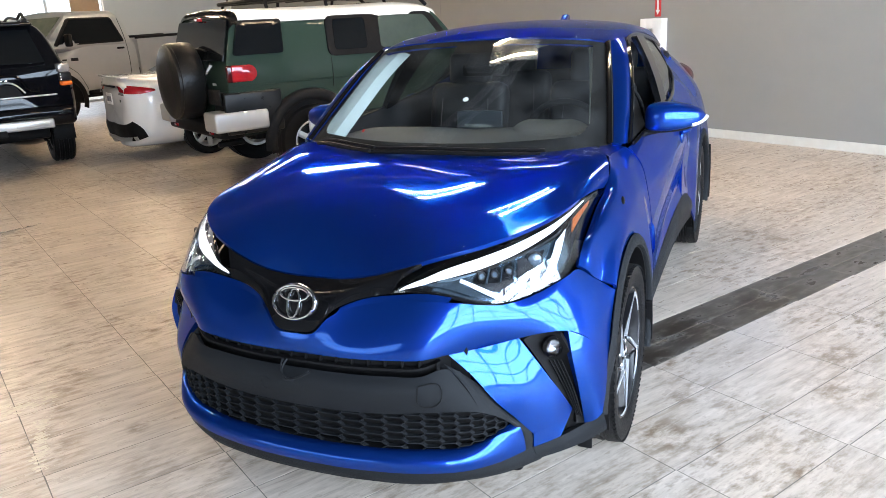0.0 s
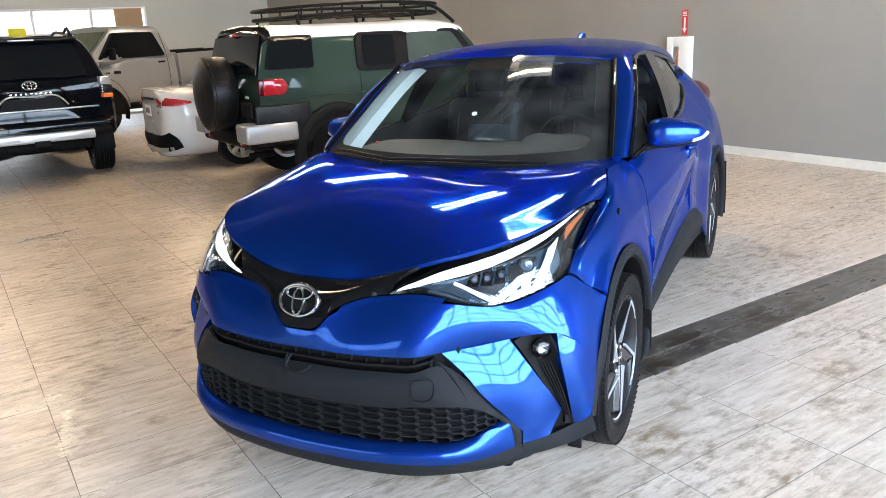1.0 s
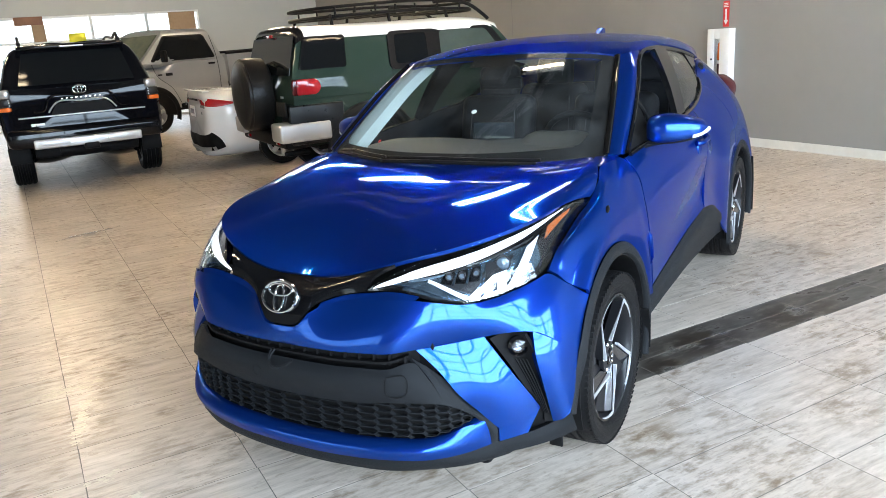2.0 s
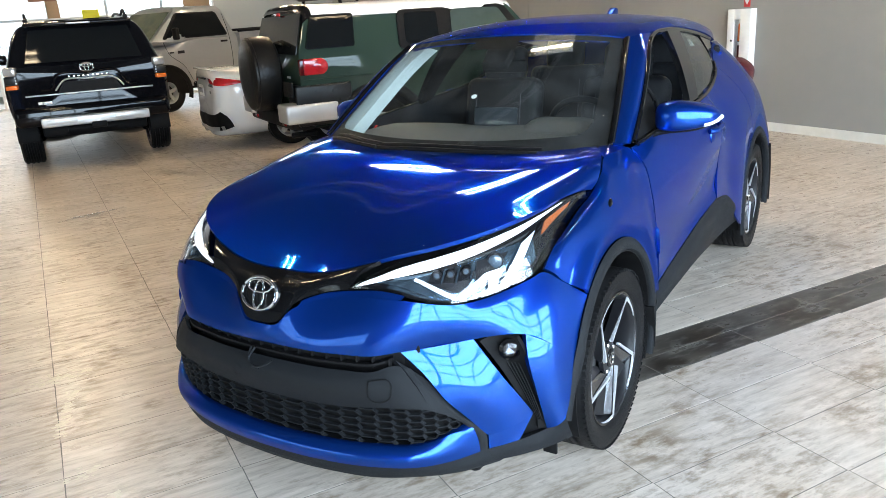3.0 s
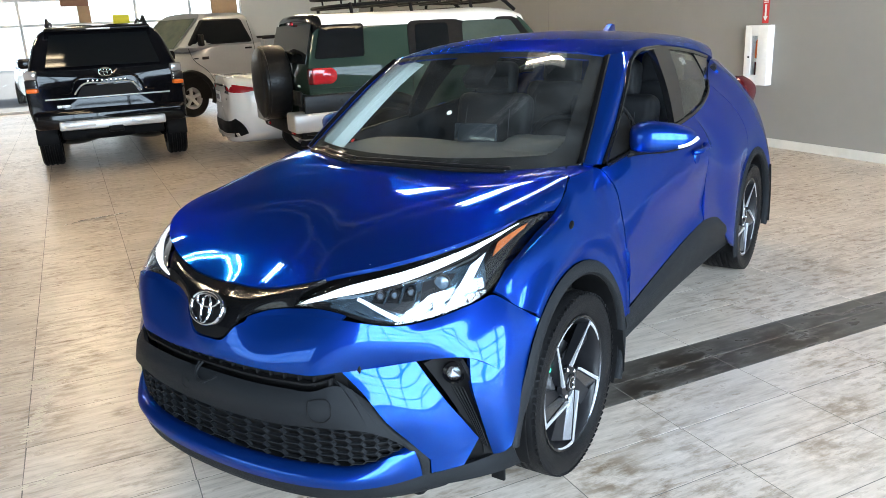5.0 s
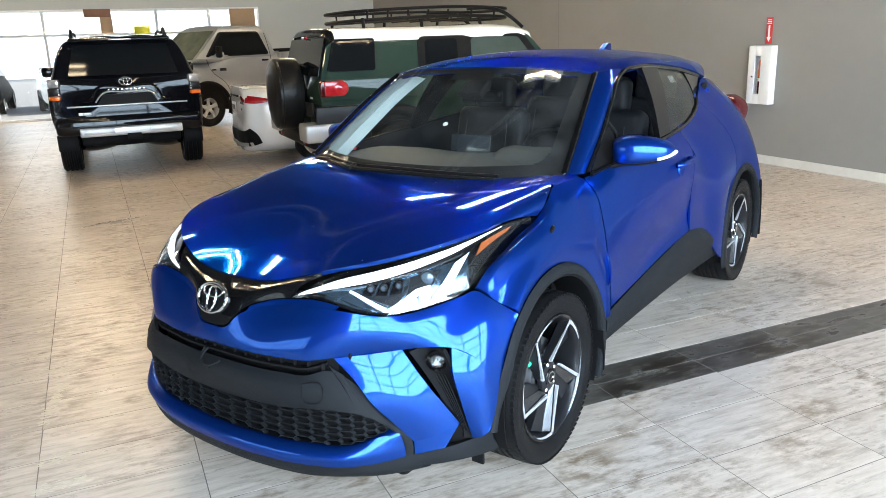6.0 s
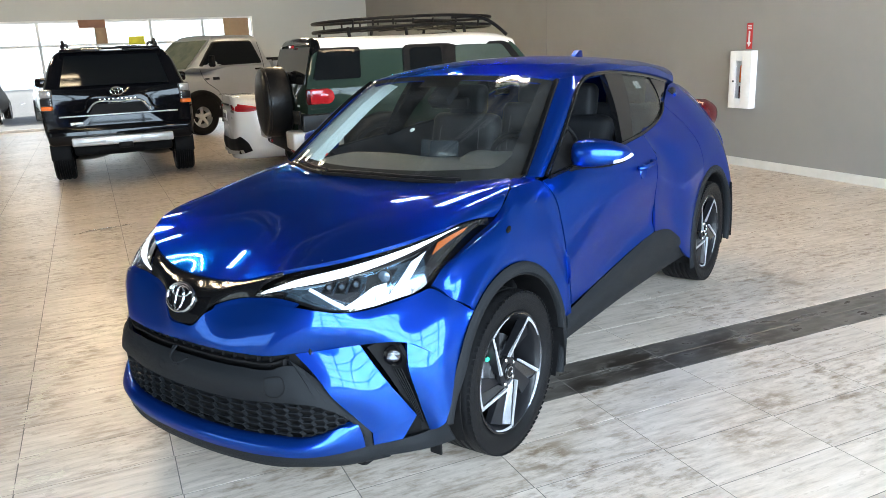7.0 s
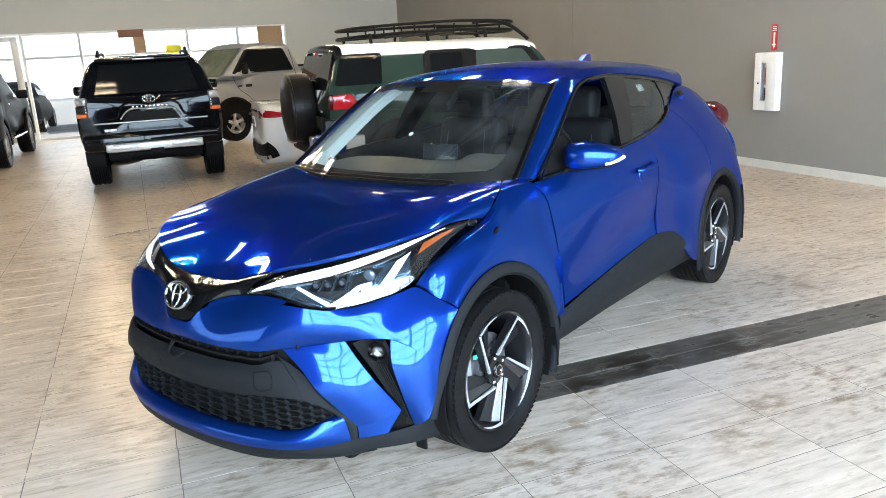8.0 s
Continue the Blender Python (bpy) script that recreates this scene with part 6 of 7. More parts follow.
hull("body", [ring(0.0, SPR, 0.30, 1.25, 0.955), ring(-0.03, SPR, 0.30, 1.25, 0.985), ring(-0.12, SPR, 0.28, 1.25), ring(-0.45, SPR), ring(-0.85, SP), ring(-2.4, SP), [(x, -2.75 - 0.9 * max(z - 1.25, 0) * -1, z) for x, z in SP], ring(-3.45, low), ring(-4.55, low, 0, 1, 0.97), ring(-4.78, low, 0, 1, 0.85)], 48, 60, BLACKPAINT, suv, (0, -2.2, 0.9))
quad("rear_glass", [(-0.68, 0.022, 1.345), (0.68, 0.022, 1.345), (-0.575, -0.105, 1.735), (0.575, -0.105, 1.735)], DARKPANE, suv, label="dark tinted tailgate glass", n=7)
box("spoiler", (1.24, 0.22, 0.045), Matrix.Translation((0, -0.07, 1.805)) @ Matrix.Rotation(radians(-6), 4, "X"), BLACKPAINT, suv, bevel=0.018)
box("brake_light", (0.28, 0.012, 0.022), Matrix.Translation((0, 0.045, 1.795)), CLEARLAMP, suv, bevel=0.004)
for s in (1, -1):
    tl = new("tail_lamp")
    tl.parent = suv
    box("clear_part", (0.14, 0.16, 0.11), Matrix.Translation((s * 0.855, -0.025, 1.265)) @ Matrix.Rotation(radians(-12 * s), 4, "Z"), CLEARLAMP, tl, bevel=0.02)
    box("led_part", (0.135, 0.16, 0.10), Matrix.Translation((s * 0.862, -0.018, 1.160)) @ Matrix.Rotation(radians(-12 * s), 4, "Z"), GUNMETAL, tl, bevel=0.015)
    for k in range(5):
        for j in range(3):
            box("led", (0.016, 0.01, 0.018), Matrix.Translation((s * (0.815 + 0.021 * k), 0.066 - 0.005 * k, 1.128 + 0.033 * j)), FRAMEW, tl, bevel=0.003)
    box("lower_part", (0.13, 0.16, 0.055), Matrix.Translation((s * 0.862, -0.018, 1.078)) @ Matrix.Rotation(radians(-12 * s), 4, "Z"), ORANGE, tl, "orange and red lower lens", 0.015)
    tube("roof_rail", [(s * 0.58, -0.20, 1.82), (s * 0.58, -0.24, 1.87), (s * 0.58, -0.8, 1.88), (s * 0.58, -2.1, 1.87), (s * 0.58, -2.3, 1.82)], 0.018, BLACK, suv, n=30)
    box("rail_foot", (0.05, 0.12, 0.06), Matrix.Translation((s * 0.58, -0.22, 1.84)), BLACK, suv, bevel=0.015)
    box("door_mirror", (0.20, 0.11, 0.15), Matrix.Translation((s * 1.06, -2.75, 1.36)), BLACKPAINT, suv, bevel=0.04, seg=3)
    g = loft([[(s * 0.93, -0.42, 0.60), (s * 0.985, -0.62, 0.94), (s * 0.99, -0.98, 1.02), (s * 0.985, -1.35, 0.92), (s * 0.95, -1.52, 0.62)], [(s * 0.93, -0.50, 0.55), (s * 0.985, -0.68, 0.84), (s * 0.99, -0.98, 0.93), (s * 0.985, -1.28, 0.83), (s * 0.95, -1.45, 0.55)]], 20, 4)
    sheet("wheel_flare", g, BLACKPAINT, suv, 0.05, 0.0, (0, -1, 0.3))
# tailgate pressings: the raised frame round the plate, the lettering strip, the badge
tube("plate_frame", [(-0.56, 0.02, 1.02), (-0.46, 0.03, 1.02), (-0.36, 0.032, 1.18), (0, 0.035, 1.205), (0.36, 0.032, 1.18), (0.46, 0.03, 1.02), (0.56, 0.02, 1.02)], 0.016, BLACKPAINT, suv, n=50)
tube("plate_recess", [(-0.40, 0.03, 1.00), (-0.30, 0.034, 1.11), (0, 0.036, 1.12), (0.30, 0.034, 1.11), (0.40, 0.03, 1.00)], 0.010, SATIN, suv, n=50)
quad("plate_pocket", [(-0.38, 0.018, 0.965), (0.38, 0.018, 0.965), (-0.30, 0.018, 1.10), (0.30, 0.018, 1.10)], BLACK, suv)
box("gate_edge", (1.50, 0.02, 0.02), Matrix.Translation((0, 0.012, 0.955)), SATIN, suv, bevel=0.006)
for k in range(9):
    box("model_letter", (0.026, 0.008, 0.022), Matrix.Translation((-0.22 + 0.055 * k, 0.044, 1.160)), CHROME, suv, bevel=0.002)
bdg = new("badge")
bdg.parent = suv
bdg.matrix_basis = Matrix.Translation((0, 0.03, 1.262)) @ Matrix.Rotation(math.pi, 4, "Z")
oval("ring", 0, 0, 0.078, 0.054, 0.009, bdg, -0.012)
oval("upright_oval", 0, -0.004, 0.024, 0.046, 0.007, bdg, -0.014)
oval("level_oval", 0, 0.022, 0.052, 0.022, 0.007, bdg, -0.014)
box("small_plate", (0.10, 0.006, 0.035), Matrix.Translation((0.52, 0.02, 0.86)), SATIN, suv, bevel=0.002)
box("small_plate", (0.05, 0.006, 0.035), Matrix.Translation((0.60, 0.018, 0.86)), FRAMEW, suv, bevel=0.002)
box("bumper", (1.84, 0.26, 0.24), Matrix.Translation((0, -0.05, 0.70)), BLACKPAINT, suv, bevel=0.07, seg=4)
box("bumper_strip", (1.28, 0.10, 0.115), Matrix.Translation((0, 0.075, 0.62)), SATIN, suv, "silver bumper strip", 0.02, 3)
for s in (1, -1):
    box("strip_inset", (0.36, 0.02, 0.06), Matrix.Translation((s * 0.40, 0.120, 0.625)), SATIN, suv, bevel=0.01)
box("tow_hitch", (0.18, 0.16, 0.08), Matrix.Translation((-0.02, 0.06, 0.545)), BLACK, suv, bevel=0.015)
lathe("muffler", [(0, -0.3), (0.09, -0.3), (0.10, 0), (0.09, 0.3), (0, 0.3)], 20, Matrix.Translation((0.05, -0.45, 0.47)), BLACK, suv)
box("axle", (1.4, 0.10, 0.10), Matrix.Translation((0, -0.98, 0.40)), BLACK, suv, bevel=0.03)
box("underbody", (1.3, 3.9, 0.15), Matrix.Translation((0, -2.4, 0.46)), BLACK, suv, bevel=0.03)
both("side_glass", [(0.905, -0.45, 1.30), (0.905, -2.7, 1.28), (0.780, -0.62, 1.68), (0.780, -2.25, 1.68)], DARKPANE, suv)
wheels(suv, 0.955, (-1.0, -3.80), 0.385, 0.265, 0.225, GUNMETAL, 6)
for s in (1, -1):
    box("mud_flap", (0.26, 0.012, 0.22), Matrix.Translation((s * 0.83, -0.56, 0.44)), RUBBER, suv, bevel=0.004)

# the green off-roader with a white roof, tail towards the camera
fj = thing("offroader", heading(-5.94, 1.10, 180), "green off-road car with white roof, roof rack and covered spare wheel", "car")
FP = [(0, 0.55), (0.76, 0.55), (0.86, 0.62), (0.885, 0.80), (0.90, 1.0), (0.915, 1.10), (0.91, 1.22), (0.895, 1.32), (0.86, 1.50), (0.825, 1.66), (0.80, 1.705), (0.5, 1.715), (0, 1.72)]
fl = [(0, 0.55), (0.76, 0.55), (0.86, 0.62), (0.885, 0.75), (0.90, 0.88), (0.90, 0.98), (0.89, 1.05), (0.86, 1.10), (0.80, 1.13), (0.70, 1.15), (0.55, 1.16), (0.3, 1.165), (0, 1.17)]
hull("body", [ring(0.0, FP, 0.30, 1.25, 0.955), ring(-0.03, FP, 0.30, 1.25, 0.985), ring(-0.12, FP, 0.28, 1.25), ring(-0.32, FP, 0.12, 1.25), ring(-0.6, FP), ring(-1.0, FP), ring(-1.7, FP), ring(-2.35, FP), [(x, -2.95 + 0.85 * max(z - 1.2, 0), z) for x, z in FP], ring(-3.15, fl), ring(-4.05, fl, 0, 1, 0.98), ring(-4.25, fl, 0, 1, 0.9)], 52, 60, GREEN, fj, (0, -2.0, 0.9))
ROOFP = [(0.845, 1.655), (0.835, 1.70), (0.80, 1.745), (0.70, 1.785), (0.45, 1.805), (0, 1.815)]
whole("tailgate_visor", [[(x * 0.93, -0.10, z - 0.075) for x, z in ROOFP[::-1]], [(x * 0.97, -0.125, z - 0.025) for x, z in ROOFP[::-1]], [(x * 0.99, -0.17, z) for x, z in ROOFP[::-1]], [(x * 0.995, -0.21, z - 0.004) for x, z in ROOFP[::-1]]], 20, 8, GLOSS, fj, 0.02, 0.0, "gloss black visor over the tailgate glass", (0, -1.5, 1.0))
whole("roof", [ring(-0.20, ROOFP[::-1]), ring(-0.5, ROOFP[::-1]), ring(-1.6, ROOFP[::-1]), ring(-2.3, ROOFP[::-1]), [(x * 0.985, -2.55, z - 0.03) for x, z in ROOFP[::-1]], [(x * 0.95, -2.66, z - 0.06) for x, z in ROOFP[::-1]]], 20, 24, WHITEPAINT, fj, 0.02, 0.0, "white painted roof", (0, -1.5, 1.0))
quad("rear_glass", [(-0.84, 0.016, 1.30), (0.82, 0.016, 1.30), (-0.79, -0.098, 1.70), (0.76, -0.098, 1.70)], DARKPANE, fj, label="dark tailgate glass", n=7)
box("brake_light", (0.20, 0.02, 0.035), Matrix.Translation((0, -0.075, 1.715)), BRIGHTRED, fj, bevel=0.006)


def rounded(pts, r, n=5):
    """The outline with each corner rounded."""
    out, k = [], len(pts)
    for i in range(k):
        a, p, b = (np.array(pts[(i + d) % k], float) for d in (-1, 0, 1))
        u, v = (a - p) / np.linalg.norm(a - p), (b - p) / np.linalg.norm(b - p)
        d = min(r, 0.4 * np.linalg.norm(a - p), 0.4 * np.linalg.norm(b - p))
        for f in np.linspace(0, 1, n):
            out.append((1 - f) ** 2 * (p + u * d) + 2 * f * (1 - f) * p + f * f * (p + v * d))
    return out


def flank_panel(name, pts, r, lift, mat, parent, section, label=""):
    """A rounded pane or frame that follows a vehicle's flank, on both of its sides."""
    zs, xs = [z for x, z in section if x > 0.7], [x for x, z in section if x > 0.7]
    edge = rounded(pts, r)
    for s in (1, -1):
        mid = np.mean(edge, 0)
        verts, faces, n = [], [], len(edge)
        for dx, f in ((lift, 0.0), (lift, 0.5), (lift, 0.972), (lift, 0.985), (lift - 0.002, 1.0), (-0.02, 1.0)):
            for q in edge:
                y, z = mid + (q - mid) * max(f, 0.02)
                verts.append((s * (np.interp(z, zs, xs) + dx), y, z))
        for k in range(5):
            for i in range(n):
                a, b = k * n + i, k * n + (i + 1) % n
                faces.append((a, b, b + n, a + n) if s > 0 else (a, a + n, b + n, b))
        faces.append(tuple(range(n))[::-1] if s > 0 else tuple(range(n)))
        raw(name, verts, faces, mat, parent, label, smooth=True)


flank_panel("quarter_glass", [(-0.075, 1.345), (-0.620, 1.345), (-0.650, 1.685), (-0.180, 1.685)], 0.035, 0.032, DARKPANE, fj, FP, "dark tinted quarter window")
flank_panel("door_frame", [(-1.14, 1.27), (-2.86, 1.25), (-2.52, 1.69), (-1.16, 1.69)], 0.085, 0.028, BLACK, fj, FP, "black door window frames")
flank_panel("door_glass", [(-1.22, 1.33), (-1.63, 1.325), (-1.64, 1.655), (-1.24, 1.655)], 0.05, 0.034, DARKPANE, fj, FP)
flank_panel("door_glass", [(-1.80, 1.32), (-2.70, 1.305), (-2.44, 1.655), (-1.82, 1.66)], 0.045, 0.034, CLEARPANE_SOLID, fj, FP, "pale door window")
for s in (1, -1):
    tube("door_seam", [(s * 0.90, -1.17, 1.28), (s * 0.919, -1.17, 1.10), (s * 0.902, -1.17, 0.95)], 0.004, BLACK, fj, n=6, sides=4)
    tube("body_crease", [(s * 0.918, -0.02, 1.04), (s * 0.922, -1.4, 1.04), (s * 0.918, -2.9, 1.04)], 0.006, GREEN, fj, n=6, sides=6)
    tl = new("tail_lamp")
    tl.parent = fj
    box("bezel", (0.05, 0.10, 0.17), Matrix.Translation((s * 0.904, -0.03, 1.17)), RED, tl, bevel=0.02, seg=3)
    lathe("red_lens", [(0.0, 0.0), (0.086, 0.0), (0.083, 0.018), (0.05, 0.030), (0.0, 0.034)], 28, Matrix.Translation((s * 0.918, -0.21, 1.17)) @ Matrix.Diagonal((s, 1, 1, 1)), BRIGHTRED, tl)
    box("red_lens", (0.05, 0.20, 0.168), Matrix.Translation((s * 0.915, -0.125, 1.17)), BRIGHTRED, tl, bevel=0.02, seg=3)
    g = loft([arc(-0.86, 0.40, 0.56, 185, -5, 14, s * 0.910), arc(-0.86, 0.40, 0.55, 185, -5, 14, s * 0.968), arc(-0.86, 0.40, 0.46, 185, -5, 14, s * 0.975), arc(-0.86, 0.40, 0.44, 185, -5, 14, s * 0.95)], 28, 8)
    sheet("wheel_flare", g, PLASTIC, fj, 0.03, 0.0, (0, -0.9, 0.3), "grey plastic wheel flare")
    box("side_panel", (0.05, 0.62, 0.42), Matrix.Translation((s * 0.925, -0.22, 0.775)), TRIMBLACK, fj, "black plastic lower corner", 0.02, 3)
    # flat black sheet over the flank, standing in for the arch's inner shade
    g = loft([arc(-0.86, 0.40, 0.50, 190, -10, 14, s * 0.925), arc(-0.86, 0.40, 0.20, 190, -10, 14, s * 0.925)], 24, 3)
    sheet("arch_shade", g, BLACK, fj, 0.02, 0.0, (0, -0.9, 0.4))
    box("corner_panel", (0.42, 0.05, 0.42), Matrix.Translation((s * 0.70, 0.022, 0.775)), TRIMBLACK, fj, "black plastic lower corner", 0.02, 3)
    box("bumper_cap", (0.36, 0.58, 0.20), Matrix.Translation((s * 0.79, -0.07, 0.70)), SATIN, fj, "pale silver bumper corner", 0.028, 3)
    box("reflector", (0.13, 0.02, 0.035), Matrix.Translation((s * 0.60, 0.152, 0.575)), BRIGHTRED, fj, "red reflector", 0.006)
    box("sill", (0.10, 1.6, 0.12), Matrix.Translation((s * 0.90, -1.95, 0.58)), PLASTIC, fj, bevel=0.03)
box("bumper", (1.80, 0.26, 0.16), Matrix.Translation((0, 0.02, 0.60)), BLACK, fj, bevel=0.04, seg=3)
box("plate_panel", (0.34, 0.02, 0.16), Matrix.Translation((-0.66, 0.085, 0.94)), PLASTIC, fj, bevel=0.008)
for k in range(3):
    box("model_letter", (0.028, 0.006, 0.024), Matrix.Translation((-0.50 - 0.04 * k, 0.028, 1.06)), SATIN, fj, bevel=0.002)
sp = new("spare_wheel")
sp.parent = fj
sp.matrix_basis = Matrix.Translation((0.08, 0.02, 1.085)) @ Matrix.Rotation(radians(90), 4, "Z")
lathe("spare_cover", [(0.0, 0.0), (0.36, 0.0), (0.405, 0.03), (0.415, 0.10), (0.410, 0.24), (0.392, 0.295), (0.35, 0.318), (0.20, 0.326), (0.0, 0.328)], 56, Matrix(), VINYL, sp, "black vinyl spare wheel cover")
lathe("cover_seam", [(0.404, 0.262), (0.411, 0.266), (0.404, 0.272), (0.398, 0.268)], 56, Matrix(), VINYL, sp)
box("exhaust", (0.06, 0.30, 0.06), Matrix.Translation((-0.45, -0.1, 0.42)), BLACK, fj, bevel=0.02)
tube("wiper", [(0.05, 0.05, 1.36), (-0.2, 0.045, 1.42), (-0.45, 0.04, 1.40)], 0.01, BLACK, fj, n=10)
# roof rack: two levels of rail, cross bars, feet
rack = new("roof_rack")
rack.parent = fj
rack["label"] = "black tubular roof rack"
for z, k, r in ((1.885, 1.0, 0.020), (1.985, 1.02, 0.018)):
    loop = [(0.62 * k, -0.74, z), (0.62 * k, -2.0, z + 0.02), (0.55 * k, -2.40, z + 0.005), (-0.55 * k, -2.40, z + 0.005), (-0.62 * k, -2.0, z + 0.02), (-0.62 * k, -0.74, z), (-0.55 * k, -0.60, z - 0.005), (0.55 * k, -0.60, z - 0.005), (0.62 * k, -0.74, z)]
    tube("rail", loop, r, BLACK, rack, n=80)
for y in (-0.66, -0.9, -1.15, -1.4, -1.65, -1.95, -2.25):
    tube("cross_bar", [(-0.60, y, 1.885), (0.60, y, 1.885)], 0.014, BLACK, rack, n=2)
    for s in (1, -1):
        tube("rack_post", [(s * 0.62, y, 1.885), (s * 0.63, y, 1.985)], 0.012, BLACK, rack, n=2)
for y in (-0.6, -1.3, -2.05):
    for s in (1, -1):
        tube("rack_foot", [(s * 0.62, y, 1.90), (s * 0.66, y, 1.78)], 0.02, BLACK, rack, n=2)
for s in (1, -1):
    tube("front_stay", [(s * 0.62, -1.9, 1.985), (s * 0.63, -2.35, 1.95), (s * 0.66, -2.62, 1.76)], 0.022, BLACK, rack, n=14)
box("cabin", (1.4, 2.0, 0.5), Matrix.Translation((0, -1.5, 0.95)), LEATHER, fj, bevel=0.05)
box("underbody", (1.3, 3.6, 0.15), Matrix.Translation((0, -2.1, 0.52)), BLACK, fj, bevel=0.03)
wheels(fj, 0.955, (-0.86, -3.55), 0.395, 0.265, 0.22, SATIN, 6)

# the white saloon between them
sal = thing("saloon", heading(-8.50, 0.72, 180), "white saloon car with red tail lamps, tail view", "car")
CP = [(0, 0.24), (0.72, 0.24), (0.82, 0.32), (0.875, 0.50), (0.885, 0.72), (0.87, 0.90), (0.83, 0.99), (0.74, 1.045), (0.55, 1.075), (0, 1.09)]
CG = [(0, 0.24), (0.72, 0.24), (0.82, 0.32), (0.885, 0.50), (0.89, 0.75), (0.86, 0.95), (0.78, 1.16), (0.66, 1.36), (0.50, 1.42), (0, 1.435)]
CH = [(0, 0.24), (0.72, 0.24), (0.82, 0.32), (0.88, 0.48), (0.885, 0.66), (0.86, 0.80), (0.80, 0.88), (0.66, 0.94), (0.45, 0.965), (0, 0.98)]
hull("body", [[(x * 0.55, 0.03 - 0.02 * (z > 0.7), z) for x, z in CP], [(x * 0.80, -0.03, z) for x, z in CP], [(x * 0.94, -0.17, z) for x, z in CP], ring(-0.36, CP), ring(-0.65, CP), ring(-1.25, CG, 0, 1), ring(-1.9, CG), ring(-2.5, CG), ring(-3.3, CH), ring(-4.1, CH, 0, 1, 0.96), ring(-4.5, CH, 0, 1, 0.75)], 44, 70, WHITEPAINT, sal, (0, -2.2, 0.7))
quad("rear_glass", [(-0.60, -0.66, 1.100), (0.60, -0.66, 1.100), (-0.50, -1.22, 1.375), (0.50, -1.22, 1.375)], DARKPANE, sal, centre=(0, -1.2, 0.6))
both("side_glass", [(0.80, -0.95, 1.12), (0.845, -2.9, 1.02), (0.70, -1.25, 1.33), (0.70, -2.3, 1.34)], DARKPANE, sal, centre=(0, -2, 1))
for s in (1, -1):
    g = loft([[(s * 0.30, 0.012, 0.975), (s * 0.50, -0.005, 0.985), (s * 0.70, -0.05, 0.985), (s * 0.82, -0.17, 0.965), (s * 0.865, -0.33, 0.93)], [(s * 0.42, 0.020, 0.945), (s * 0.55, 0.008, 0.940), (s * 0.72, -0.04, 0.932), (s * 0.845, -0.17, 0.922), (s * 0.885, -0.33, 0.915)], [(s * 0.46, 0.022, 0.910), (s * 0.56, 0.010, 0.892), (s * 0.72, -0.035, 0.880), (s * 0.84, -0.155, 0.880), (s * 0.885, -0.30, 0.900)]], 20, 8)
    sheet("tail_lamp", g, BRIGHTRED, sal, 0.02, 0.0, (0, -1.2, 0.8), "red wrap-round tail lamp")
    quad("reverse_lamp", [(s * 0.50, 0.045, 0.872), (s * 0.66, 0.020, 0.858), (s * 0.54, 0.040, 0.905), (s * 0.66, 0.022, 0.900)], CLEARLAMP, sal)
box("lamp_strip", (0.62, 0.03, 0.025), Matrix.Translation((0, 0.035, 0.965)), BLACK, sal, bevel=0.008)
box("boot_lip", (1.30, 0.10, 0.02), Matrix.Translation((0, -0.03, 1.082)), WHITEPAINT, sal, bevel=0.008)
pl = box("number_plate", (0.30, 0.01, 0.15), Matrix.Translation((0, 0.052, 0.80)), FRAMEW, sal, "pale number plate with unreadable marks", 0.003)
for k in range(5):
    box("plate_mark", (0.030, 0.006, 0.07), Matrix.Translation((-0.10 + 0.05 * k, 0.058, 0.80)), STEEL, pl, bevel=0.002)
box("small_badge", (0.05, 0.006, 0.035), Matrix.Translation((-0.50, 0.032, 0.79)), GUNMETAL, sal, bevel=0.002)
whole("diffuser", [[(0, 0.055, 0.48), (0.4, 0.050, 0.48), (0.56, 0.025, 0.49), (0.72, -0.015, 0.53)], [(0, 0.065, 0.40), (0.5, 0.045, 0.40), (0.74, -0.02, 0.41), (0.82, -0.12, 0.43)], [(0, 0.03, 0.27), (0.5, 0.02, 0.27), (0.76, -0.05, 0.29), (0.84, -0.16, 0.33)]], 14, 6, BLACK, sal, 0.01, 0.0, centre=(0, -2, 0.6))
whole("diffuser_edge", [[(0, 0.072, 0.31), (0.45, 0.055, 0.31), (0.78, -0.03, 0.34)], [(0, 0.062, 0.26), (0.45, 0.045, 0.26), (0.79, -0.05, 0.29)]], 14, 3, SATIN, sal, 0.01, 0.0, centre=(0, -2, 0.6))
wheels(sal, 0.885, (-0.95, -3.62), 0.325, 0.215, 0.22, SATIN, 8)

# the pale pickup in profile, nose towards the doors
tk = thing("pickup_truck", heading(-15.0, 0.56, 24), "pale silver regular-cab pickup truck standing before the shop front", "truck")
TB = [(0, 0.50), (0.80, 0.50), (0.94, 0.56), (0.985, 0.72), (1.0, 0.95), (0.995, 1.15), (0.98, 1.30), (0.965, 1.42), (0.92, 1.50), (0.60, 1.52), (0, 1.53)]
TH = [(0, 0.50), (0.80, 0.50), (0.94, 0.56), (0.985, 0.72), (1.0, 0.92), (0.99, 1.08), (0.97, 1.20), (0.92, 1.29), (0.80, 1.34), (0.50, 1.38), (0, 1.40)]
TC = [(0, 1.40), (0.90, 1.40), (0.962, 1.44), (0.955, 1.52), (0.93, 1.62), (0.895, 1.76), (0.865, 1.92), (0.82, 2.02), (0.72, 2.09), (0.45, 2.125), (0, 2.135)]
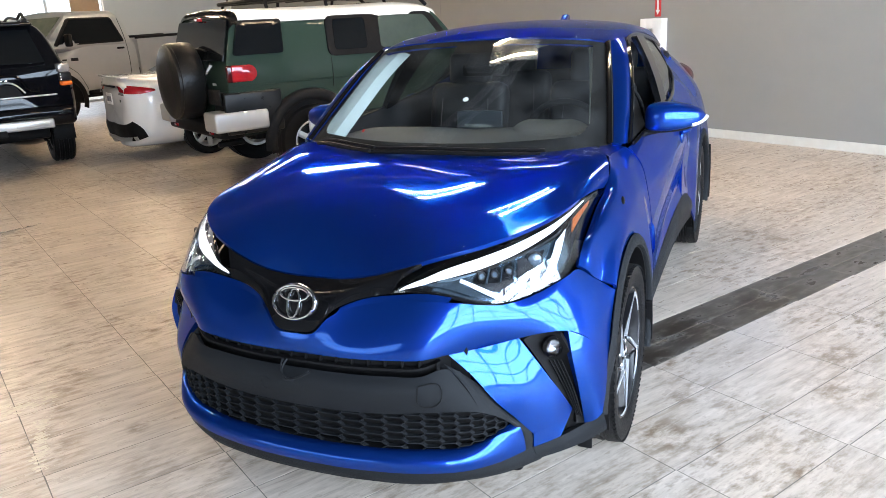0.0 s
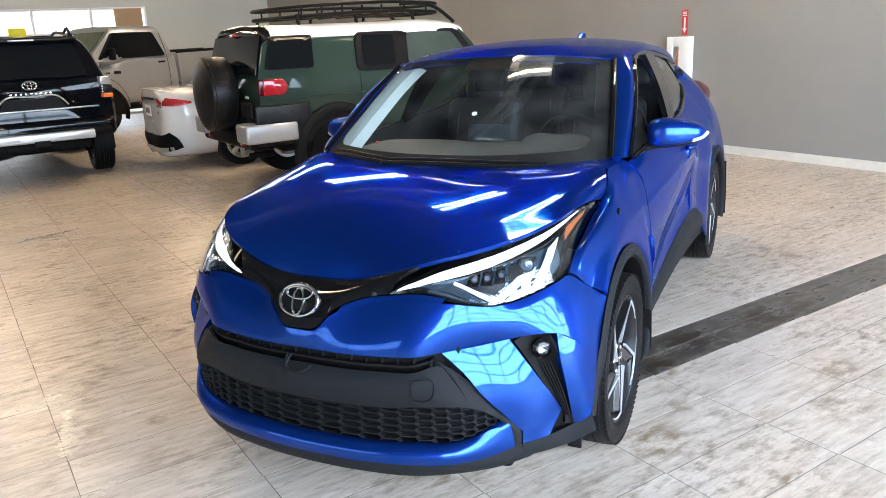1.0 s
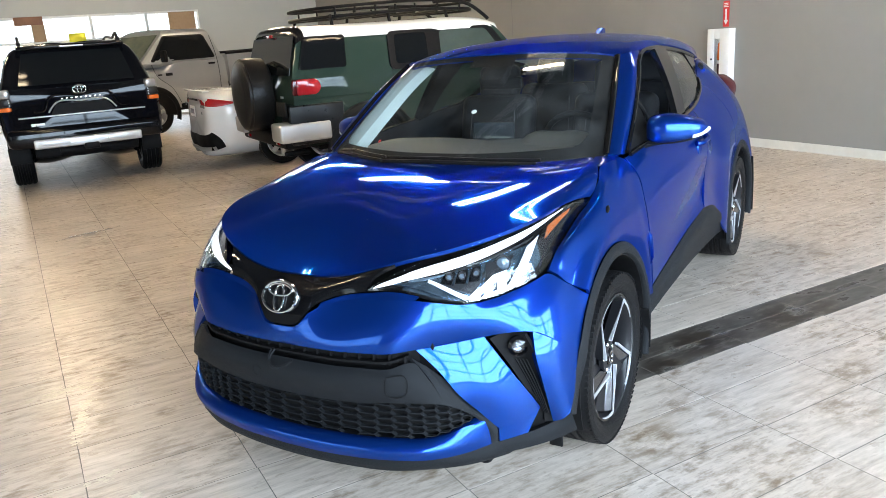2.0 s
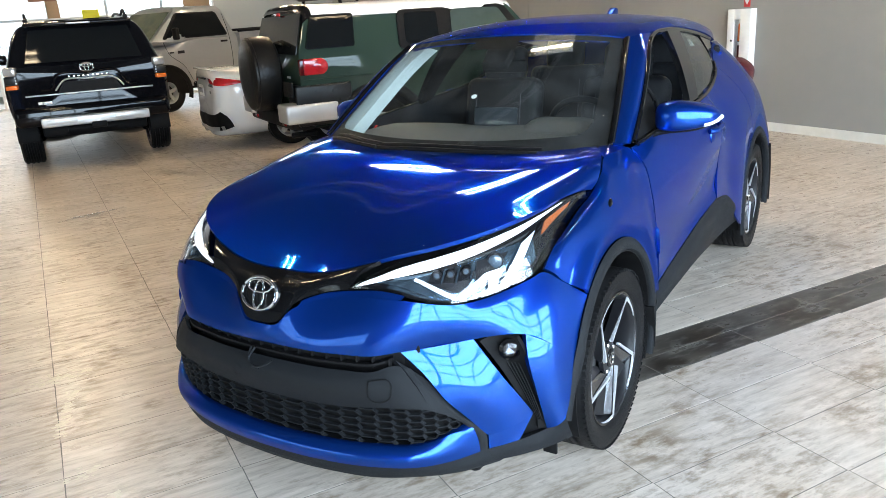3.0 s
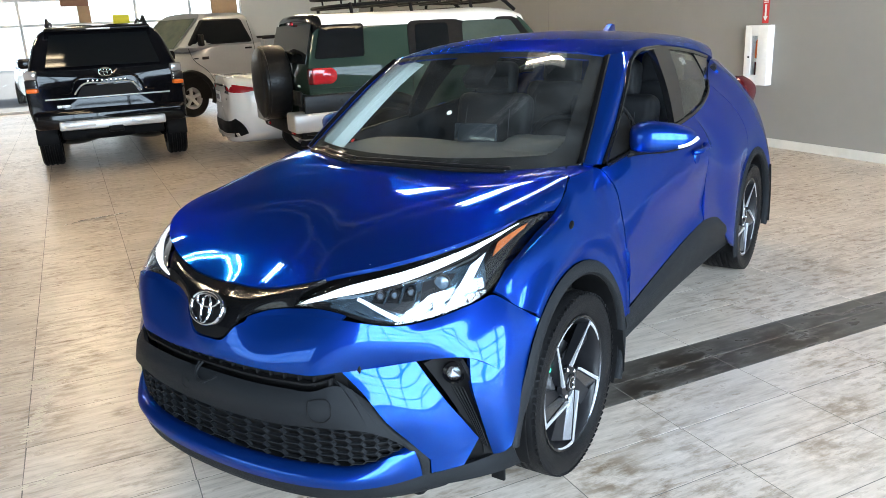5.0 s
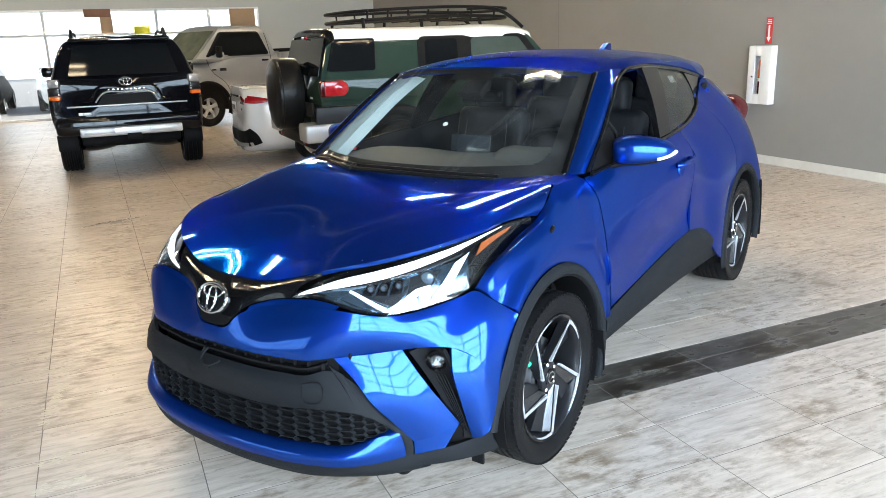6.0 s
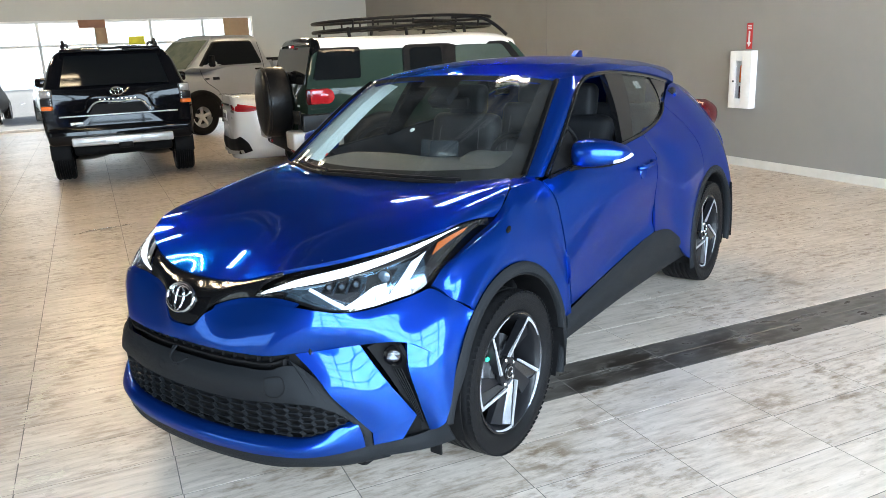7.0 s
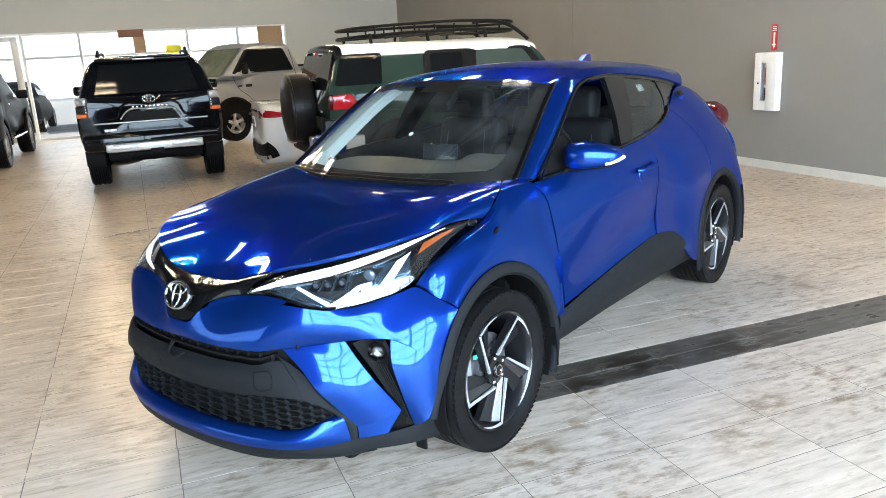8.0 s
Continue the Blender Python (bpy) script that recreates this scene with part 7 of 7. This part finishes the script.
hull("body", [ring(-1.0, TH, 0, 1, 0.88), ring(-0.92, TH, 0, 1, 0.97), ring(-0.5, TH), ring(0.35, [(x, z + 0.04) for x, z in TH]), ring(0.60, TB), ring(1.0, TB), ring(1.90, TB)], 44, 40, SILVERPAINT, tk, (0, 0.5, 0.9))
hull("cab", [[(x * 0.965, -0.22 + 1.15 * (z - 1.40), z) for x, z in TC], [(x, -0.14 + 1.15 * (z - 1.40), z) for x, z in TC], [(x, 1.1, z) for x, z in TC], [(x, 1.72 - 0.28 * (z - 1.4), z) for x, z in TC], [(x * 0.97, 1.90 - 0.36 * (z - 1.4), z) for x, z in TC]], 40, 30, SILVERPAINT, tk, (0, 1.2, 1.6))
quad("windscreen", [(-0.84, -0.205, 1.43), (0.84, -0.205, 1.43), (-0.74, 0.445, 2.02), (0.74, 0.445, 2.02)], PALEPANE, tk, centre=(0, 1.5, 1.4), n=7)
flank_panel("door_frame", [(1.64, 1.485), (0.02, 1.465), (0.50, 1.99), (1.46, 1.99)], 0.06, 0.052, BLACK, tk, TC, "black window rubber")
flank_panel("door_glass", [(1.60, 1.515), (0.10, 1.495), (0.53, 1.965), (1.43, 1.965)], 0.05, 0.057, DARKPANE, tk, TC, "dark cab window")
for s in (1, -1):
    tube("door_seam", [(s * 0.965, 0.05, 1.47), (s * 1.002, 0.12, 1.2), (s * 1.003, 0.46, 0.90), (s * 0.98, 0.62, 0.60)], 0.005, BLACK, tk, n=12, sides=4)
    tube("door_seam", [(s * 0.87, 1.64, 1.95), (s * 0.965, 1.70, 1.47), (s * 1.003, 1.70, 1.1), (s * 1.002, 1.68, 0.70)], 0.005, BLACK, tk, n=12, sides=4)
    box("door_handle", (0.03, 0.17, 0.04), Matrix.Translation((s * 1.0, 1.53, 1.36)), BLACK, tk, bevel=0.012)
    box("door_mirror", (0.16, 0.09, 0.24), Matrix.Translation((s * 1.10, 0.30, 1.57)), BLACK, tk, bevel=0.03, seg=3)
    tube("mirror_arm", [(s * 0.96, 0.32, 1.51), (s * 1.08, 0.32, 1.53)], 0.02, BLACK, tk, n=2)
    box("door_badge", (0.006, 0.16, 0.06), Matrix.Translation((s * 1.002, 0.42, 1.20)), GUNMETAL, tk, bevel=0.002)
    box("door_badge", (0.006, 0.10, 0.03), Matrix.Translation((s * 1.002, 0.20, 1.20)), GUNMETAL, tk, bevel=0.002)
    g = loft([arc(0, 0.42, 0.56, 200, -20, 14, s * 0.99), arc(0, 0.42, 0.55, 200, -20, 14, s * 1.035), arc(0, 0.42, 0.45, 200, -20, 14, s * 1.03)], 24, 6)
    sheet("wheel_flare", g, BLACK, tk, 0.02, 0.0, (0, 0, 0.4), "black wheel arch flare")
    g = loft([arc(0, 0.42, 0.47, 190, -10, 14, s * 1.004), arc(0, 0.42, 0.20, 190, -10, 14, s * 1.004)], 24, 3)
    sheet("arch_shadow", g, BLACK, tk, 0.02, 0.0, (0, 0, 0.4))
    g = loft([[(s * 0.99, 1.97, 0.56), (s * 1.0, 1.97, 1.0), (s * 0.985, 1.97, 1.52)], [(s * 1.0, 3.2, 0.60), (s * 1.01, 3.2, 1.0), (s * 0.99, 3.2, 1.54)], [(s * 0.99, 4.3, 0.62), (s * 1.0, 4.3, 1.0), (s * 0.98, 4.3, 1.55)]], 16, 14)
    sheet("bed_side", g, SILVERPAINT, tk, 0.06, 0.0, (0, 3, 0.9))
    tube("bed_rail_cap", [(s * 0.96, 1.97, 1.545), (s * 0.965, 3.1, 1.56), (s * 0.955, 4.3, 1.575)], 0.035, BLACK, tk, n=10)
    box("sill", (0.08, 1.2, 0.10), Matrix.Translation((s * 0.95, 1.25, 0.52)), BLACK, tk, bevel=0.02)
box("bed_floor", (1.8, 2.3, 0.1), Matrix.Translation((0, 3.12, 0.85)), BLACK, tk, bevel=0.02)
box("tailgate", (1.9, 0.08, 0.55), Matrix.Translation((0, 4.30, 1.26)), SILVERPAINT, tk, bevel=0.03)
box("bed_front", (1.9, 0.06, 0.60), Matrix.Translation((0, 2.0, 1.22)), SILVERPAINT, tk, bevel=0.02)
box("underbody", (1.2, 4.8, 0.2), Matrix.Translation((0, 1.8, 0.50)), BLACK, tk, bevel=0.04)
wheels(tk, 0.99, (0.0, 3.40), 0.40, 0.27, 0.23, SILVER, 5)

# the dark pickup standing nose to the doors, seen along its flank
dk = thing("pickup_truck", heading(-11.9, -4.35, -90), "dark grey pickup truck with big tyres beside the glass doors", "truck")
KB = [(0, 0.52), (0.78, 0.52), (0.90, 0.60), (0.93, 0.80), (0.95, 1.0), (0.94, 1.14), (0.91, 1.22), (0.80, 1.25), (0.5, 1.26), (0, 1.27)]
KC = [(0, 0.52), (0.78, 0.52), (0.90, 0.60), (0.93, 0.80), (0.95, 1.0), (0.93, 1.22), (0.86, 1.48), (0.76, 1.72), (0.55, 1.79), (0, 1.81)]
hull("body", [ring(0.28, KB, 0, 1, 0.9), ring(0.15, KB), ring(-1.3, KB), ring(-1.40, KB), ring(-1.55, KC), ring(-2.9, KC), ring(-3.6, KB), ring(-4.7, KB, 0, 1, 0.97), ring(-4.95, KB, 0, 1, 0.85)], 40, 60, GREYPAINT, dk, (0, -2.3, 0.9))
both("side_glass", [(0.925, -1.65, 1.27), (0.925, -3.30, 1.25), (0.80, -1.75, 1.66), (0.80, -2.85, 1.66)], DARKPANE, dk)
for s in (1, -1):
    box("door_mirror", (0.22, 0.12, 0.18), Matrix.Translation((s * 1.06, -3.15, 1.30)), BLACK, dk, bevel=0.04, seg=3)
    for y in (-0.86, -4.05):
        g = loft([arc(y, 0.43, 0.56, 185, -5, 14, s * 0.94), arc(y, 0.43, 0.55, 185, -5, 14, s * 1.0), arc(y, 0.43, 0.46, 185, -5, 14, s * 0.995)], 24, 6)
        sheet("wheel_flare", g, BLACK, dk, 0.02, 0.0, (0, y, 0.4))
    box("side_step", (0.10, 1.7, 0.05), Matrix.Translation((s * 0.98, -2.4, 0.50)), CHROME, dk, bevel=0.02)
    box("door_handle", (0.03, 0.16, 0.035), Matrix.Translation((s * 0.95, -2.0, 1.14)), CHROME, dk, bevel=0.01)
wheels(dk, 0.99, (-0.86, -4.05), 0.41, 0.27, 0.23, SILVER, 6)

# ---- things on the walls ----
cab = thing("extinguisher_cabinet", ROOM @ Matrix.Translation((-4.06, V_END, 1.09)), "white fire extinguisher cabinet with a narrow glass slot", "cabinet")
for name, size, at in (("side", (0.016, 0.085, 0.70), (-0.167, -0.044, 0)), ("side", (0.016, 0.085, 0.70), (0.167, -0.044, 0)), ("top", (0.318, 0.085, 0.016), (0, -0.044, 0.342)), ("base", (0.318, 0.085, 0.016), (0, -0.044, -0.342)), ("back", (0.318, 0.01, 0.668), (0, -0.008, 0))):
    box(name, size, Matrix.Translation(at), FRAMEW, cab, bevel=0.003)
door = new("door")
door.parent = cab
door.matrix_basis = Matrix.Translation((0, -0.095, 0))
for name, size, at in (("door_stile", (0.10, 0.014, 0.70), (-0.125, 0, 0)), ("door_stile", (0.155, 0.014, 0.70), (0.0975, 0, 0)), ("door_rail", (0.095, 0.014, 0.12), (-0.0275, 0, 0.29)), ("door_rail", (0.095, 0.014, 0.12), (-0.0275, 0, -0.29))):
    box(name, size, Matrix.Translation(at), FRAMEW, door, bevel=0.002)
box("glass_slot", (0.094, 0.004, 0.458), Matrix.Translation((-0.0275, 0.002, 0.0)), LENS, door, bevel=0.0).visible_shadow = False
box("lock", (0.022, 0.01, 0.022), Matrix.Translation((-0.105, -0.01, -0.02)), BLACK, door, bevel=0.003)
ext = thing("fire_extinguisher", ROOM @ Matrix.Translation((-4.075, V_END - 0.045, 0.775)), "red fire extinguisher with an orange band inside the cabinet", "extinguisher")
lathe("cylinder", [(0, 0), (0.030, 0.0), (0.034, 0.02), (0.034, 0.30), (0.026, 0.36), (0.02, 0.38), (0, 0.38)], 24, Matrix.Rotation(radians(-90), 4, "Y"), RED, ext)
lathe("label_band", [(0.033, 0.24), (0.0355, 0.24), (0.0355, 0.28), (0.033, 0.28)], 24, Matrix.Rotation(radians(-90), 4, "Y"), FRAMEW, ext)
lathe("hose_cover", [(0.0, 0.29), (0.034, 0.29), (0.036, 0.33), (0.030, 0.48), (0.0, 0.52)], 24, Matrix.Rotation(radians(-90), 4, "Y"), ORANGE, ext)
sign = thing("extinguisher_sign", ROOM @ Matrix.Translation((-4.035, V_END - 0.004, 1.615)), "small red sign with a white arrow pointing down to the cabinet", "sign")
box("plate", (0.095, 0.005, 0.31), Matrix(), SIGNRED, sign, bevel=0.001)
down = [(0.0, -0.13), (0.034, -0.075), (0.013, -0.075), (0.013, 0.06), (-0.013, 0.06), (-0.013, -0.075), (-0.034, -0.075)]
prism("arrow", down, 0.002, Matrix.Translation((0, -0.0035, 0)) @ Matrix.Rotation(radians(90), 4, "X"), FRAMEW, sign, smooth=False)
for z in (0.085, 0.105, 0.125):
    box("sign_line", (0.07 - 0.01 * (z > 0.1), 0.002, 0.010), Matrix.Translation((0, -0.0036, z)), FRAMEW, sign, bevel=0.0)
for du, z0 in ((-8.80, 0.0),):
    seam = structure(room_box("wall_joint", du - 0.004, du + 0.004, V_END - 0.002, V_END + 0.01, 0.11, CEIL, STEEL), "thin vertical joint in the grey wall", "trim")

# glass door beside the shop front's panes: broad white stiles and a pull handle
dr = thing("door_1", ROOM @ Matrix.Translation((U_FAR + 0.06, -4.3, 0)), "white-framed glass door with a long pull handle", "door", kind="structure")
for name, size, at in (("stile", (0.05, 0.16, 2.62), (0, 0.52, 1.33)), ("stile", (0.05, 0.12, 2.62), (0, -0.52, 1.33)), ("rail", (0.05, 0.92, 0.16), (0, 0.0, 0.10)), ("rail", (0.05, 0.92, 0.12), (0, 0.0, 2.58))):
    box(name, size, Matrix.Translation(at), FRAMEW, dr, bevel=0.006)
tube("pull_handle", [(0.03, 0.47, 0.95), (0.09, 0.46, 0.97), (0.09, 0.46, 1.25), (0.03, 0.47, 1.27)], 0.012, STEEL, dr, n=16)

# boards and notices hung in the shop front
BROWN = material("brown painted board", (0.22, 0.10, 0.055), 0.6, 0, 0, (0.17, 0.08, 0.04), 9.0, 0.5)
CARD = material("brown cardboard", (0.36, 0.25, 0.15), 0.8, 0, 0, (0.30, 0.20, 0.12), 14.0, 0.5)
YELLOW = material("yellow notice paper", (0.75, 0.70, 0.03), 0.6, 0, 0, (0.68, 0.62, 0.03), 12.0, 0.4)
for name, v0, v1, z0, z1, mat, label in (("hanging_board", -1.32, -0.68, 2.52, 2.72, BROWN, "brown board hung at the top of the shop front"), ("hanging_box", -0.95, -0.67, 2.12, 2.52, CARD, "brown cardboard box hung under the board"), ("notice", -0.17, 0.22, 2.07, 2.28, YELLOW, "yellow notice taped to the shop window"), ("blind", 2.30, 2.98, 2.20, 2.68, CARD, "pale brown blind in the corner pane")):
    e = thing(name, ROOM @ Matrix.Translation((U_FAR + 0.03, (v0 + v1) / 2, z0)), label, name.replace("_", " "))
    box("face", (0.03, v1 - v0, z1 - z0), Matrix.Translation((0, 0, (z1 - z0) / 2)), mat, e, bevel=0.004)

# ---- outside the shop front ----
# emissive sheet added so that the view through the panes glows white
GLARE = material("glowing white distance", (0.8, 0.82, 0.84), 0.9, emit=(0.96, 0.98, 1.0), strength=1.35)
structure(room_box("backdrop", -62.2, -62.0, -60, 50, -0.06, 16.0, GLARE), "glowing backdrop sheet for the bright outdoors beyond the forecourt", "backdrop")
structure(room_box("ground", -90, U_FAR - 0.25, -70, 70, -0.06, -0.02, PAVE), "pale concrete forecourt in bright daylight", "ground")
structure(room_box("ground", U_NEAR + 0.25, 90, -70, 70, -0.06, -0.02, PAVE), "pale concrete forecourt in bright daylight", "ground")
for i, (u, v, turn, mat) in enumerate([(-25.5, 1.8, 80, GREYPAINT), (-26.5, -2.2, 92, WHITEPAINT), (-21.5, -4.7, -90, GREYPAINT), (-31.0, 4.5, 60, SILVERPAINT), (-33.0, 0.0, 90, GREYPAINT)]):
    c = thing("parked_car", heading(u, v, turn), "parked car standing in glare outside the window", "car", "cars outside the window")
    hull("body", [ring(-0.05, CP, 0, 1, 0.85), ring(-0.36, CP), ring(-0.65, CP), ring(-1.25, CG, 0, 1), ring(-2.5, CG), ring(-3.3, CH), ring(-4.4, CH, 0, 1, 0.85)], 24, 26, mat, c, (0, -2.2, 0.7))
    both("side_glass", [(0.825, -0.95, 1.12), (0.87, -2.9, 1.02), (0.725, -1.25, 1.33), (0.725, -2.3, 1.34)], DARKPANE, c, centre=(0, -2, 1))
    quad("rear_glass", [(-0.60, -0.64, 1.11), (0.60, -0.64, 1.11), (-0.50, -1.20, 1.40), (0.50, -1.20, 1.40)], DARKPANE, c, centre=(0, -1.2, 0.6))
    wheels(c, 0.885, (-0.95, -3.62), 0.325, 0.215, 0.22, SATIN, 6)


# ---- the floor, tile by tile ----
floor = thing("floor", Matrix(), "pale wood-look porcelain tile floor with mud stains and a dark band", "floor", kind="structure")
bm = bmesh.new()
box_bm(bm, (U_NEAR - U_FAR + 0.4, V_END - V_BACK + 0.4, 0.2), ROOM @ Matrix.Translation(((U_NEAR + U_FAR) / 2, (V_END + V_BACK) / 2, -0.1009)))
part("grout_bed", bm, GROUT, floor, smooth=False)
TILE_U, TILE_V, BAND_U, BAND_W, PITCH_U, PITCH_V = 0.737, 0.944, 0.13, 0.32, 0.3035, 0.605
LAY = ROOM @ Matrix(((1, 0, 0, 0), (0.02, 1, 0, 0), (0, 0, 1, 0), (0, 0, 0, 1)))


def tile_mesh(w, l, mat):
    b, h, c = 0.0021, 0.0035, 0.0004
    x, y = w / 2 - b, l / 2 - b
    vs = [(sx * x, sy * y, -h) for sx, sy in ((-1, -1), (1, -1), (1, 1), (-1, 1))] + [(sx * x, sy * y, -c) for sx, sy in ((-1, -1), (1, -1), (1, 1), (-1, 1))] + [(sx * (x - c), sy * (y - c), 0) for sx, sy in ((-1, -1), (1, -1), (1, 1), (-1, 1))]
    fs = [(8, 9, 10, 11)]
    for a in (0, 4):
        fs += [(a + i, a + (i + 1) % 4, a + 4 + (i + 1) % 4, a + 4 + i) for i in range(4)]
    me = bpy.data.meshes.new("tile")
    me.from_pydata(vs, [], fs)
    me.materials.append(mat)
    return me, vs, fs


shared = {}
rest = {"tile": ([], []), "dark": ([], [])}
us = [(BAND_U, BAND_U + BAND_W), (BAND_U + BAND_W, TILE_U)]
us += [(TILE_U + PITCH_U * k, TILE_U + PITCH_U * (k + 1)) for k in range(17)]
us += [(BAND_U - PITCH_U * (k + 1), BAND_U - PITCH_U * k) for k in range(63)]
for (u0, u1) in us:
    if u1 < U_FAR:
        continue
    band = abs((u0 + u1) / 2 - (BAND_U + BAND_W / 2)) < 0.1
    strips = [(u0, u0 + BAND_W / 2), (u0 + BAND_W / 2, u1)] if band else [(u0, u1)]
    for a, b in strips:
        k = -20
        while True:
            v0 = TILE_V + PITCH_V * k
            k += 1
            if v0 > V_END:
                break
            if v0 + PITCH_V < V_BACK:
                continue
            cu, cv = (a + b) / 2, v0 + PITCH_V / 2
            if band and cv < -0.3:
                if b == u1:
                    continue
                a2, b2, dark = u0, u1, False
            else:
                a2, b2, dark = a, b, band
            cu = (a2 + b2) / 2
            key = ("dark" if dark else "tile", round(b2 - a2, 3))
            if key not in shared:
                shared[key] = tile_mesh(b2 - a2, PITCH_V, TILEDARK if dark else TILE)
            me, vs, fs = shared[key]
            near = -2.9 < cu < 2.3 and -1.5 < cv < 3.4 and not (-1.4 < cu < 0.2 and 0.3 < cv < 3.5)
            if near:
                ob = new("tile", me)
                ob.parent = floor
                ob.matrix_basis = LAY @ Matrix.Translation((cu, cv, random.uniform(-0.0004, 0.0)))
            else:
                V, Fc = rest[key[0]]
                n = len(V)
                V.extend([tuple(LAY @ Vector((x + cu, y + cv, z))) for x, y, z in vs])
                Fc.extend([tuple(n + i for i in f) for f in fs])
for key, mat in (("tile", TILE), ("dark", TILEDARK)):
    ob = raw("tiles" if key == "tile" else "band_tiles", *rest[key], mat, floor)
    ob["kind"] = "stuff"

# streaks of spilt water on the tiles, their glint put into the pale colour
def puddle(u, v, turn, k, label):
    e = thing("puddle", ROOM @ Matrix.Translation((u, v, 0.0)) @ Matrix.Rotation(radians(turn), 4, "Z") @ Matrix.Diagonal((0.55 * k, 0.62 * k, 1, 1)), label, "puddle", "puddles on the floor")
    for du, dv, ru, rv in ((0.0, 0.0, 0.20, 0.10), (-0.30, 0.09, 0.17, 0.07), (0.30, -0.06, 0.14, 0.05), (0.52, -0.05, 0.05, 0.025), (-0.55, 0.10, 0.06, 0.03)):
        n = 40
        edge = []
        for i in range(n):
            a = 2 * math.pi * i / n
            q = 1 + 0.22 * math.sin(3 * a + du * 9 + u) + 0.14 * math.sin(7 * a + dv * 30 + v * 5) + 0.10 * math.sin(13 * a + u * 3)
            edge.append((du + ru * q * math.cos(a), dv + rv * q * math.sin(a)))
        verts = [(du, dv, 0.0022)] + [(x, y, 0.0006) for x, y in edge] + [(du + (x - du) * 0.85, dv + (y - dv) * 0.85, 0.0018) for x, y in edge]
        faces = [(0, n + 1 + i, n + 1 + (i + 1) % n) for i in range(n)] + [(n + 1 + i, 1 + i, 1 + (i + 1) % n, n + 1 + (i + 1) % n) for i in range(n)]
        raw("water", verts, faces, WATER, e, smooth=True)


puddle(-4.96, -1.10, 122, 1.0, "thin streak of spilt water on the tiles, its shine painted pale")


def splash(u, v, turn, length, width, count, label):
    """A streak of muddy froth in many small flecks, wet glints painted in as pale colour, thickest along its middle."""
    e = thing("puddle", ROOM @ Matrix.Translation((u, v, 0.0)) @ Matrix.Rotation(radians(turn), 4, "Z"), label, "puddle", "puddles on the floor")
    verts, faces = [], []
    for i in range(count):
        du, dv = random.uniform(-length, length), random.gauss(0, 0.45 * width)
        size = random.uniform(0.003, 0.0135) * max(0.25, 1 - abs(dv) / (1.4 * width)) * random.choice((0.6, 1.0, 1.3))
        grain = radians(93 - turn)
        n, base = 11, len(verts)
        verts.append((du, dv, 0.0016))
        for k in range(n):
            q = 2 * math.pi * k / n
            r = size * random.uniform(0.55, 1.25)
            x, y = 1.7 * r * math.cos(q), 0.9 * r * math.sin(q)
            verts.append((du + x * math.cos(grain) - y * math.sin(grain), dv + x * math.sin(grain) + y * math.cos(grain), 0.0005))
        faces += [(base, base + 1 + k, base + 1 + (k + 1) % n) for k in range(n)]
    raw("froth", verts, faces, GLINT_FROTH, e, smooth=True)["kind"] = "stuff"


for u, v, turn, length, width, count in ((-1.17, -1.43, 93, 0.10, 0.11, 70), (-1.16, -1.60, 95, 0.12, 0.10, 45), (-0.76, -1.455, -9, 0.24, 0.045, 110), (-0.17, -1.42, 95, 0.07, 0.06, 22), (0.06, -1.39, 92, 0.095, 0.05, 75)):
    splash(u, v, turn, length, width, count, "flecks of muddy froth on the tiles, pale for their wet glint")
